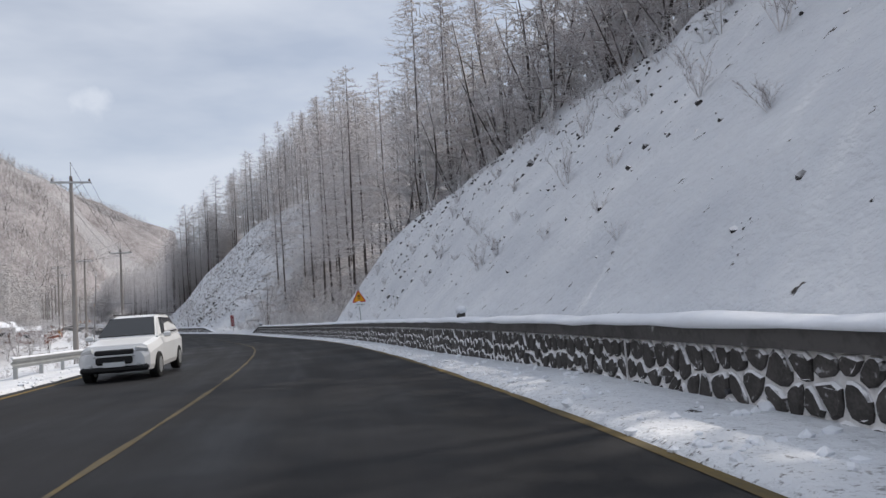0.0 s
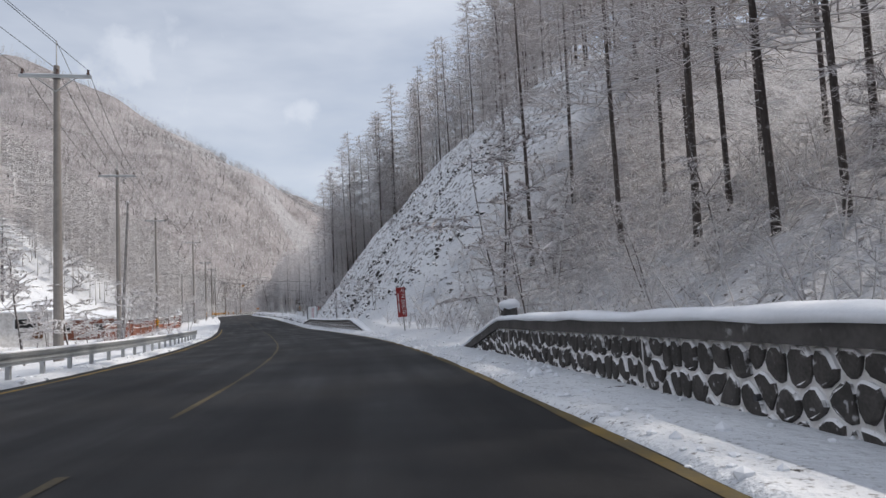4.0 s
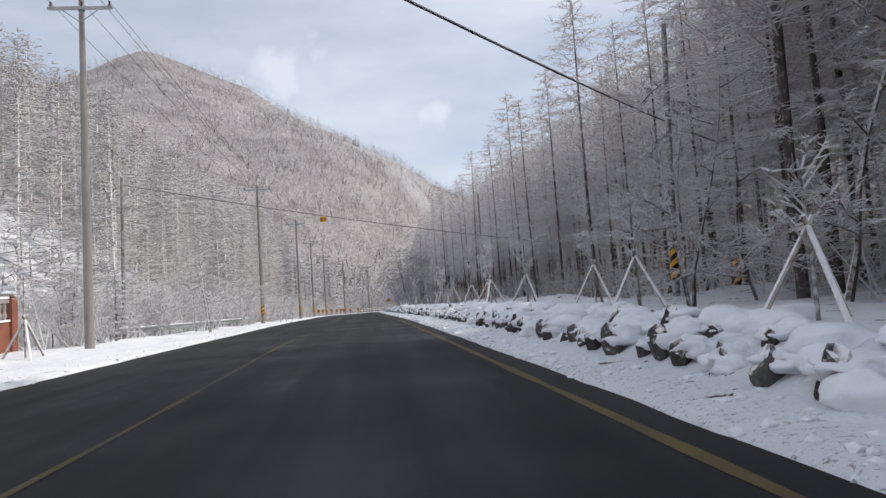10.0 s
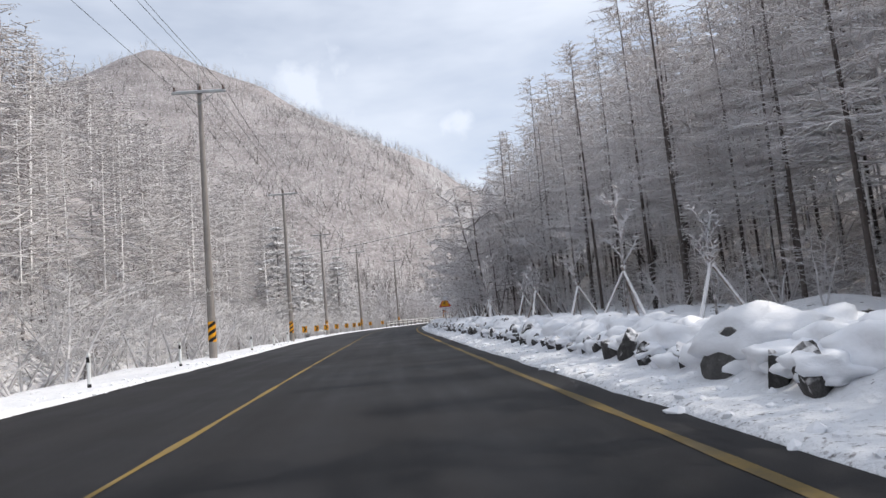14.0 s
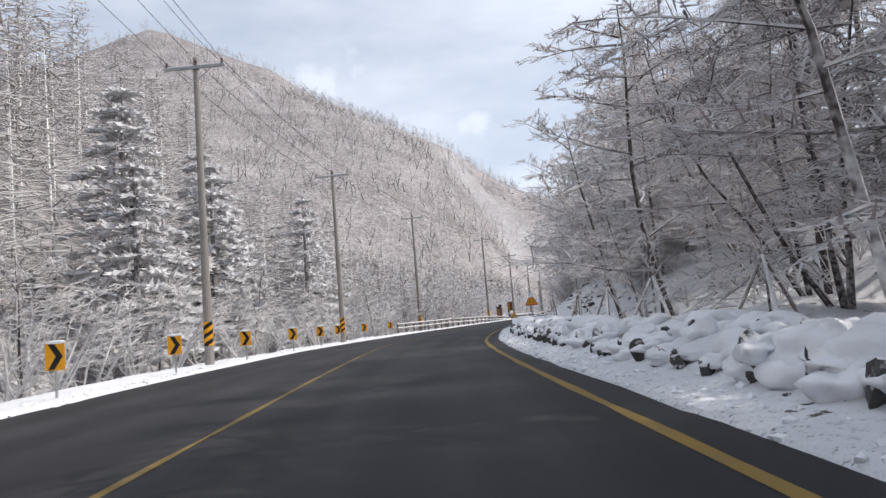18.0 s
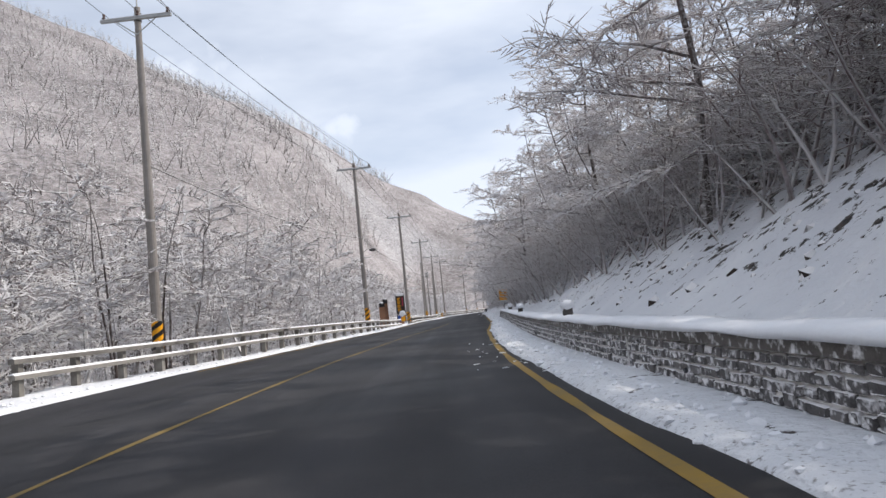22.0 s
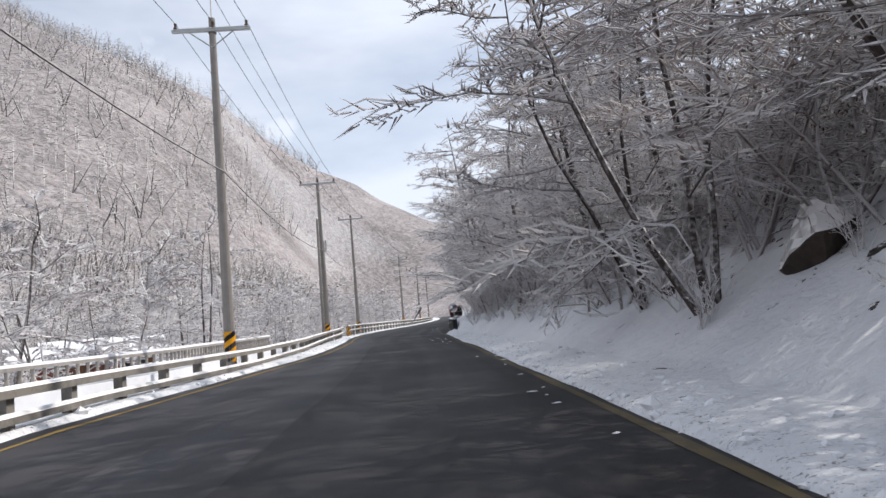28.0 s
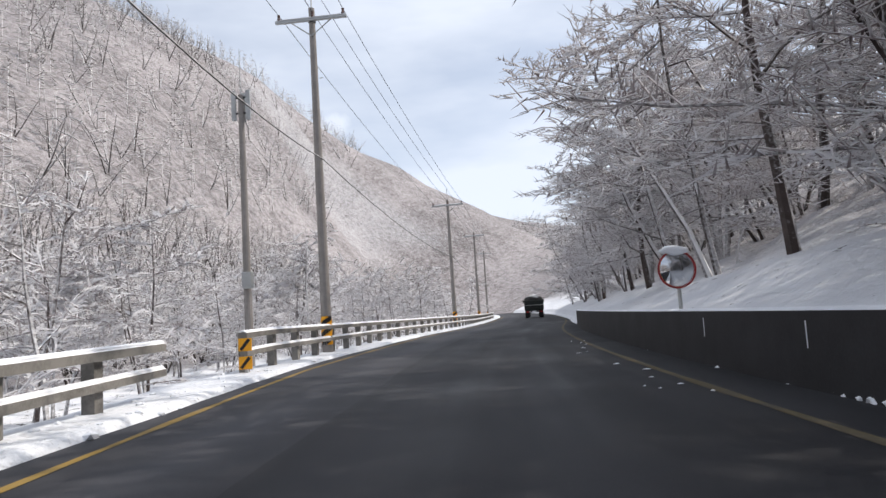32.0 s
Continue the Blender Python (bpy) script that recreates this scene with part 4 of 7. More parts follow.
def plant_kind(name, protos, label, category, group, names=("trunk", "crown")):
    """Returns a function that plants one of the kind, taking turns between the grown meshes."""
    made = []

    def put(s, u, size, turn, lift=0.0, text=""):
        k = len(made) % len(protos)
        m = stand(s, u, turn, lift) @ Matrix.Diagonal((size, size, size, 1))
        root = thing(name, text or label, category, group, m=m)
        for nm, me in zip(names, protos[k]):
            ob = new(nm, me)
            ob.parent = root
        made.append(root)
        return root

    return put


def jitter(s0, s1, u0, u1, ds, du, seed):
    rng = random.Random(seed)
    for a in np.arange(s0, s1, ds):
        for b in np.arange(u0, u1, du):
            yield a + rng.uniform(-0.45, 0.45) * ds, b + rng.uniform(-0.45, 0.45) * du, rng


# -- the woods farther up, joined
def wood_templates(kind, count, limbs, twigs, r=0.0034):
    """Trees one metre high, to be set out at their own size in a joined wood."""
    out = []
    for n in range(count):
        rng = random.Random(900 + n)
        sh = Shape()
        if kind == "larch":
            sh.spike((0, 0, -0.05), (rng.uniform(-0.02, 0.02), 0, 1.0), 0.0048)
            for k in range(limbs):
                f = 0.22 + 0.76 * (k + rng.random()) / limbs
                d = way(rng, rng.uniform(-0.15, 0.3)).normalized()
                spray(sh, rng, Vector((0, 0, f)), d, (0.25 * (1 - f) ** 0.65 + 0.03) * rng.uniform(0.7, 1.2), r, twigs, 0.05)
        else:
            fork = Vector((rng.uniform(-0.08, 0.08), rng.uniform(-0.08, 0.08), 0.5))
            stems = [crooked(rng, Vector((rng.uniform(-0.03, 0.03), 0, -0.05)), (fork + way(rng) * 0.18).normalized(), rng.uniform(0.8, 1.0), 4, 0.15, 0.02) for _ in range(2)]
            for st in stems:
                sh.tube(st, [0.012, 0.010, 0.008, 0.005, 0.002], 3, cap=False)
            for k in range(limbs):
                p, along = between(stems[k % 2], 0.12 + 0.86 * (k + rng.random()) / limbs)
                d = (way(rng, rng.uniform(-0.1, 0.6)) + along * 0.3).normalized()
                spray(sh, rng, p, d, rng.uniform(0.16, 0.34), r, twigs)
        tri = []
        for f in sh.f:
            tri.extend([f] if len(f) == 3 else [(f[0], f[1], f[2]), (f[0], f[2], f[3])])
        out.append((np.array(sh.v), np.array(tri), 3 if kind == "larch" else 2 * 4 * 3 * 2))
    return out


def joined_wood(name, label, places, heights, templates, mat, seed, fat=None):
    rng = np.random.default_rng(seed)
    vs, fs, ms, n = [], [], [], 0
    for k, ((x, y, z), h) in enumerate(zip(places, heights)):
        v, f, wood = templates[k % len(templates)]
        a = rng.uniform(0, 6.283)
        c, sn = math.cos(a), math.sin(a)
        w = h * (1.0 if fat is None else fat)
        out = np.stack([(v[:, 0] * c - v[:, 1] * sn) * w + x, (v[:, 0] * sn + v[:, 1] * c) * w + y, v[:, 2] * h + z], -1)
        vs.append(out)
        fs.append(f + n)
        ms.append((np.arange(len(f)) < wood).astype(np.int32))
        n += len(v)
    me = raw_mesh(bpy.data.meshes.new(name), np.concatenate(vs), np.concatenate(fs), mat)
    me.materials.append(LARCH_BARK)
    me.polygons.foreach_set("material_index", np.concatenate(ms))
    return tagged(new(name, me), label, "woods", kind="stuff")


def wood_start_right(s):
    return keyed(s, ((0, 19), (124, 18), (138, 11), (184, 11), (194, 22), (236, 21), (250, 13), (385, 17), (404, 17), (460, 14), (470, 11), (760, 13)))


def wood_start_left(s):
    return keyed(s, ((0, 36), (150, 34), (190, 30), (215, 40), (262, 40), (285, 18), (330, 17), (420, 17), (440, 24), (470, 32), (560, 30), (640, 22), (760, 18)))


def build_woods():
    mid_larch, mid_broad = wood_templates("larch", 7, 66, 5, 0.0022), wood_templates("broad", 7, 20, 11, 0.0030)
    thin_larch, thin_broad = wood_templates("larch", 5, 15, 2, 0.0046), wood_templates("broad", 5, 9, 4, 0.0046)
    bush = [(v, f, 0) for v, f, n in wood_templates("broad", 6, 18, 11, 0.0040)]
    rng = np.random.default_rng(5)

    def strip(s0, s1, side, depth, ds, start):
        pts, hs = [], []
        for s, off, r in jitter(s0, s1, 0, depth, ds, ds, int(s0) + int(depth)):
            u = side * (float(start(s)) + off)
            x, y, z = lane(s, u)
            pts.append((float(x), float(y), float(z + ground_height(s, u))))
            hs.append(r.uniform(0.75, 1.15))
        return pts, hs

    for nm, lab, rows, side, depth, ds, start, tmpl, tall, mat in (
        ("hill_wood", "bare frosted trees above the cut slope", (30, 140), 1, 24, 2.7, wood_start_right, mid_broad, 11, TWIG),
        ("hill_wood", "frosted larch wood on the dark hillside", (192, 400), 1, 24, 4.8, lambda s: wood_start_right(s) + 10, mid_larch, 16.5, LARCH_TWIG),
        ("hill_wood", "close stand of slim frosted larches behind the stone-edged bed", (248, 352), 1, 11, 2.8, lambda s: 15.5 + 0 * s, mid_larch, 15, LARCH_TWIG),
        ("hill_wood", "snow-laden bare wood on the steep hillside", (350, 640), 1, 12, 5.6, lambda s: wood_start_right(s) + 3, mid_broad, 11, TWIG),
        ("valley_wood", "sunlit frosted larch wood on the valley side", (60, 440), -1, 22, 4.0, wood_start_left, mid_larch, 15.5, FAR_TWIG),
        ("valley_wood", "sunlit frosted larches higher on the valley side", (60, 440), -1, 52, 4.8, lambda s: wood_start_left(s) + 22, thin_larch, 15, FAR_TWIG),
        ("valley_wood", "sunlit frosted broadleaf wood on the valley side", (425, 740), -1, 22, 3.8, wood_start_left, mid_broad, 9, FAR_TWIG),
        ("valley_wood", "sunlit bare trees higher on the valley side", (425, 740), -1, 62, 3.9, lambda s: wood_start_left(s) + 22, thin_broad, 10, FAR_TWIG),
        ("roadside_thicket", "thicket of frosted shrubs beside the road", (276, 432), -1, 11, 2.0, lambda s: keyed(s, ((276, 12.5), (318, 10.6), (356, 11.2), (432, 12.4))), bush, 4.0, TWIG),
        ("slope_scrub", "frosted scrub on the gully slope", (137, 190), 1, 15, 1.5, lambda s: 7.5 + 0 * s, bush, 2.2, TWIG),
        ("slope_scrub", "frosted scrub along the top of the cut", (98, 134), 1, 7, 1.7, lambda s: 13.0 + 0 * s, bush, 1.5, TWIG),
        ("slope_scrub", "frosted scrub under the larches", (250, 400), 1, 16, 1.9, lambda s: 10.5 + 0 * s, bush, 2.1, TWIG),
        ("slope_scrub", "snow-bent scrub along the foot of the slope", (394, 540), 1, 7, 0.95, lambda s: keyed(s, ((394, 9.8), (412, 8.8), (430, 7.2), (446, 5.5), (468, 4.8), (484, 5.4), (492, 6.5), (499, 5.2), (523, 5.1), (540, 7.0))), bush, 3.6, BRUSH_TWIG),
        ("slope_scrub", "frosted scrub along the river", (424, 484), -1, 16, 2.8, lambda s: keyed(s, ((424, 14), (440, 11), (470, 9), (640, 8.5))), bush, 1.9, TWIG),
    ):
        p, h = strip(rows[0], rows[1], side, depth, ds, start)
        joined_wood(nm, lab, p, [a * tall for a in h], tmpl, mat, int(rows[0]), fat=1.35 if tall < 5 else None)
    # far woods over the mountains
    far_t = wood_templates("larch", 5, 9, 1, 0.009) + wood_templates("broad", 3, 6, 1, 0.009)
    xs, ys = np.meshgrid(np.arange(-900, 120, 6.6), np.arange(40, 1250, 6.6))
    xs = xs + rng.uniform(-3.2, 3.2, xs.shape)
    ys = ys + rng.uniform(-3.2, 3.2, ys.shape)
    x, y = xs.ravel(), ys.ravel()
    s, u = nearest_lane(x, y)
    z = land_z(x, y)
    step = 14.0
    dzx, dzy = (land_z(x + step, y) - z) / step, (land_z(x, y + step) - z) / step
    # keep what faces the valley and lies within reach of it
    ex, ey = np.interp(np.clip(s, 0, END), LANE_S, LANE_XY[:, 0]) - x, np.interp(np.clip(s, 0, END), LANE_S, LANE_XY[:, 1]) - y
    facing = -(dzx * ex + dzy * ey) / (np.hypot(ex, ey) + 1) > -0.35
    keep = (np.abs(u) > 66) & facing & (z > 4) & (rng.random(len(x)) < np.where(np.abs(u) < 260, 0.95, 0.55))
    keep &= (u < 0) | (u < 120)
    patch = snow_face(x, y)
    keep &= (patch > 0.85) | (rng.random(len(x)) < 0.35)
    pts = np.stack([x, y, z], -1)[keep]
    hs = rng.uniform(8, 13, len(pts))
    joined_wood("mountain_wood", "frosted grey-brown woods over the mountainsides", pts, hs, far_t, FAR_TWIG, 77, fat=1.25)
    return len(pts)


build_woods()


EDGE_LARCHES = ((251, 12.4, 1.25), (253, 10.4, 1.2), (252.5, 14.0, 1.25), (256.5, 9.6, 1.1), (255, 11.4, 1.2), (249.5, 15.0, 1.2), (248, 17.5, 1.2))


def build_near_trees():
    larches = [larch(n, 1.0 * h) for n, h in enumerate((18, 19.5, 17, 20, 18.5))]
    put = plant_kind("larch_tree", larches, "tall bare larch with frosted branches and dark trunk", "tree", "larches of the roadside wood")
    for s, u, r in jitter(138, 190, 13, 29, 5.6, 5.4, 1):
        put(s, u, r.uniform(1.12, 1.4), r.uniform(0, 360))
    for s, u, r in jitter(194, 233, 0, 7, 4.2, 3.4, 2):
        put(s, 25.5 + u, r.uniform(0.85, 1.05), r.uniform(0, 360))
    for s, u, r in jitter(233, 262, 0, 14, 3.5, 3.3, 31):
        start = float(keyed(s, ((231, 25), (238, 19), (243, 14.5), (247, 11.5), (262, 11.5))))
        put(s, start + u, r.uniform(0.95, 1.3), r.uniform(0, 360))
    for s, u, size in EDGE_LARCHES:
        put(s, u, size, s * 57 % 360, text="tall larch with long frosted boughs beside the cut")
    for s, u, r in jitter(262, 372, 0, 13, 3.3, 3.5, 3):
        if s > 346 and u > 11:
            continue
        base = float(keyed(s, ((262, 12.5), (300, 12.5), (345, 11.5), (405, 10.5))))
        tall = float(keyed(s, ((262, 0.85), (300, 0.78), (330, 0.85), (372, 0.95))))
        put(s, base + u, tall * r.uniform(0.88, 1.03), r.uniform(0, 360))
    for s, u, r in jitter(370, 424, 0, 5, 5.2, 4.0, 32):
        start = float(keyed(s, ((370, 10.5), (396, 10.5), (410, 12.0), (424, 13.0))))
        put(s, start + u, r.uniform(0.62, 0.85), r.uniform(0, 360), text="larch with long snow-laden boughs over the steep bank")
    trees = [broadleaf(40 + k, h, lean, stems, bole) for k, (h, lean, stems, bole) in enumerate((
        (11, (-0.10, 0), 1, 0.12), (10, (-0.20, 0.12), 2, 0.16), (12, (-0.14, -0.08), 1, 0.18), (9, (-0.24, -0.10), 3, 0.17), (10.5, (-0.08, 0.1), 2, 0.16), (9.5, (-0.3, 0.0), 2, 0.17), (11, (0.02, -0.1), 1, 0.15)))]
    put = plant_kind("bare_tree", trees, "bare broadleaf tree with snow-laden branches leaning over the verge", "tree", "trees of the steep roadside")
    for s, u, r in jitter(350, 390, 8.6, 14.5, 4.4, 3.8, 4):
        put(s, u, r.uniform(0.7, 1.1), r.uniform(-40, 40))
    for s, u, r in jitter(394, 470, 0, 6.5, 4.6, 4.2, 5):
        put(s, float(keyed(s, ((394, 9.8), (404, 10.2), (430, 9.2), (445, 7.2), (470, 6.0)))) + u, r.uniform(0.8, 1.2), r.uniform(-40, 40))
    for s, u, r in jitter(472, 526, 0, 6, 3.7, 3.6, 6):
        put(s, float(keyed(s, ((472, 6.0), (514, 6.2), (526, 7.8)))) + u, r.uniform(0.75, 1.05), r.uniform(-50, 50))
    for s, u, r in jitter(532, 640, 0, 12, 4.6, 4.4, 7):
        put(s, 8.0 + u, r.uniform(0.95, 1.3), r.uniform(-60, 60))
    for s, u, r in jitter(140, 186, 11.5, 15, 5, 3.5, 14):
        put(s, u, r.uniform(0.4, 0.55), r.uniform(0, 360), text="bare frosted tree on the gully slope")
    for s, u, r in jitter(246, 264, 8.0, 13, 3.6, 2.8, 15):
        put(s, u, r.uniform(0.35, 0.6), r.uniform(0, 360), text="small snow-laden broadleaf tree at the edge of the larches")
    for s, u, r in jitter(78, 142, 16.5, 24, 4.4, 3.6, 17):
        put(s, u, r.uniform(0.6, 0.85), r.uniform(0, 360), text="bare frosted tree at the top of the cut")
    # single trees that stand out
    bent = broadleaf(93, 8.0, (-0.26, 0.05), 1, 0.36, 13, 9, 9, 0.018)
    bent[0].materials[0] = PLASTERED_BARK
    root = thing("leaning_tree", "stout tree with a snow-plastered trunk leaning out of the stone-edged bed", "tree", m=stand(366.4, 5.7, 0))
    for nm, me in zip(("trunk", "crown"), bent):
        new(nm, me).parent = root
    stout = [broadleaf(70 + k, h, lean, stems, bole, 12, 9, 8, 0.027) for k, (h, lean, stems, bole) in enumerate(((6.0, (-0.15, 0), 2, 0.25), (5.5, (0.1, 0.1), 2, 0.2), (6.4, (0.0, 0.0), 1, 0.3), (5.8, (0.12, -0.1), 2, 0.28)))]
    put = plant_kind("young_tree", stout, "small bare tree with bare snowy limbs", "tree", "small trees beside the road")
    for s, u, size in ((167.5, 6.2, 0.62), (172, 6.6, 1.45), (175, 7.6, 0.8), (196, 5.3, 0.45), (214.5, 4.9, 0.72), (222, 7.0, 0.5), (206, 5.4, 0.42), (232, 5.6, 0.4), (356.4, 6.3, 1.25), (350, 7.5, 1.3)):
        put(s, u, size, s * 47 % 360)
    put = plant_kind("riverside_tree", stout, "frosted bare tree with dark trunk beyond the guard fence", "tree", "trees along the river")
    for s, u, r in jitter(424, 478, -17, -9.5, 3.2, 3.2, 8):
        put(s, u - max(0, (440 - s) * 0.12), r.uniform(1.1, 1.6), r.uniform(0, 360))
    for s, u, r in jitter(480, 640, -15, -8.2, 5.0, 3.6, 9):
        put(s, u, r.uniform(0.9, 1.5), r.uniform(0, 360))
    for s, u, r in jitter(444, 640, -30, -14, 5.0, 4.6, 16):
        if not (497 < s < 545 and -29 < u < -12):
            put(s, u, r.uniform(0.95, 1.45), r.uniform(0, 360))
    for s, u, r in jitter(150, 318, -24, -10, 7, 6, 10):
        if not 228 < s < 276 and not (186 < s < 205 and u > -15):
            put(s, u, r.uniform(0.45, 0.85), r.uniform(0, 360))
    for s, u, r in jitter(318, 424, -18, -12, 4.5, 3.2, 12):
        put(s, u, r.uniform(0.6, 1.0), r.uniform(0, 360))
    pines = [pine(5, 12.0), pine(6, 13.5), pine(7, 11.0)]
    put = plant_kind("pine_tree", pines, "evergreen pine bowed with thick snow", "tree", "snowy pines beside the road")
    for s, u, size in ((389, -14.5, 0.9), (393, -17.5, 1.2), (401, -16.5, 1.25), (406, -20, 1.15), (416, -16, 1.05), (421, -19, 0.9), (433, -27, 1.3), (437, -24, 1.0), (226, -33, 0.9), (232, -36, 1.0), (238, -31, 0.85), (244, -34, 0.95), (250, -38, 0.9), (506, -24, 0.55), (498, -28, 0.6), (290, -13.5, 0.3), (278, -12.5, 0.28)):
        put(s, u, size, s * 31 % 360)
    bushes = [shrub(20 + k, h) for k, h in enumerate((1.5, 1.1, 1.8, 1.3))]
    put = plant_kind("bare_shrub", bushes, "bare shrub with frosted twigs in the snow", "shrub", "shrubs beside the road", ("stem", "crown"))
    for s, u, r in jitter(166, 188, 5.0, 8, 2.4, 1.5, 21):
        put(s, u, r.uniform(0.35, 0.75), r.uniform(0, 360))
    for s, u, r in jitter(92, 134, 6.6, 19, 3.2, 2.0, 22):
        put(s, u, r.uniform(0.25, 0.8), r.uniform(0, 360))
    for s, u, r in jitter(196, 238, 5.6, 14, 6.5, 3.4, 23):
        put(s, u, r.uniform(0.3, 0.8), r.uniform(0, 360))
    for s, u, r in jitter(480, 530, 4.6, 6.6, 2.6, 1.2, 24):
        put(s, u, r.uniform(0.5, 1.0), r.uniform(0, 360))
    for s, u, r in jitter(96, 235, -13, -9.2, 4.5, 2.2, 25):
        put(s, u, r.uniform(0.4, 0.9), r.uniform(0, 360))


build_near_trees()


# ---- roadside walls ----
def face_pose(s, u, h, turn=0.0):
    """Pose on a wall's face at station s: x back along the road, y into the wall, z up."""
    p = above(s, u, h)
    return pose(p.x, p.y, p.z, 0, 0, math.degrees(heading(s)) - 90 + turn)


def clip_cell(poly, mx, mz, nx, nz):
    """Keeps the side of a polygon that lies behind the line through (mx, mz) with normal (nx, nz)."""
    out = []
    for (ax, az), (bx, bz) in zip(poly, poly[1:] + poly[:1]):
        da, db = (ax - mx) * nx + (az - mz) * nz, (bx - mx) * nx + (bz - mz) * nz
        if da <= 0:
            out.append((ax, az))
        if da * db < 0:
            f = da / (da - db)
            out.append((ax + (bx - ax) * f, az + (bz - az) * f))
    return out


def rubble(s0, s1, room, w, h, rng, joint):
    """Outlines of rough stones that fill a face: cells round scattered points, with a joint between them."""
    rows = max(2, int(round(room / h)))
    cols = int((s1 - s0) / w)
    pts = {}
    for c in range(cols):
        for r in range(rows):
            pts[c, r] = (s0 + (c + 0.5 + 0.5 * (r % 2) + rng.uniform(-0.36, 0.36)) * w, (r + 0.5 + rng.uniform(-0.38, 0.38)) * room / rows)
    for (c, r), (x, z) in pts.items():
        poly = [(x - w, 0.0), (x + w, 0.0), (x + w, room), (x - w, room)]
        for dc in (-2, -1, 0, 1, 2):
            for dr in (-2, -1, 0, 1, 2):
                o = pts.get((c + dc, r + dr))
                if o and (dc or dr) and len(poly) > 2:
                    nx, nz = o[0] - x, o[1] - z
                    k = math.hypot(nx, nz)
                    poly = clip_cell(poly, (o[0] + x) / 2 - nx / k * joint / 2, (o[1] + z) / 2 - nz / k * joint / 2, nx / k, nz / k)
        if len(poly) > 2:
            yield poly


def blocks(s0, s1, room, w, h, rng, joint):
    """Outlines of squared blocks in courses."""
    rows = max(2, int(round(room / h)))
    for r in range(rows):
        q = s0 + rng.uniform(0, w)
        while q < s1:
            k = w * rng.uniform(0.55, 1.35)
            z0, z1 = room * r / rows + joint / 2, room * (r + 1) / rows - joint / 2
            j = lambda: rng.uniform(-0.012, 0.012)
            if rng.random() < 0.22 and r < rows - 1:
                z1 += rng.uniform(0, 0.35) * room / rows
            yield [(q + j(), z0 + j()), (q + k - joint + j(), z0 + j()), (q + k - joint + j(), z1 + j()), (q + j(), z1 + j())]
            q += k


def stone_mesh(poly, rng, rounding):
    """One stone from its outline about its own middle: worn corners, a chamfered edge and an uneven face."""
    n = len(poly)
    cut = []
    for k in range(n):
        (ax, az), (bx, bz), (cx, cz) = poly[k - 1], poly[k], poly[(k + 1) % n]
        cut.append((bx + (ax - bx) * rounding, bz + (az - bz) * rounding))
        cut.append((bx + (cx - bx) * rounding, bz + (cz - bz) * rounding))
    n = len(cut)
    sh = Shape()
    deep = rng.uniform(0.014, 0.034)
    sh.v = [(x, 0.02, z) for x, z in cut] + [(x, -0.008, z) for x, z in cut] + [(x * 0.84, -deep + rng.uniform(-0.006, 0.006), z * 0.84) for x, z in cut]
    sh.f = [tuple(2 * n + k for k in range(n))]
    for r in range(2):
        for k in range(n):
            a, b = r * n + k, r * n + (k + 1) % n
            sh.f.append((a, b, b + n, a + n))
    return sh


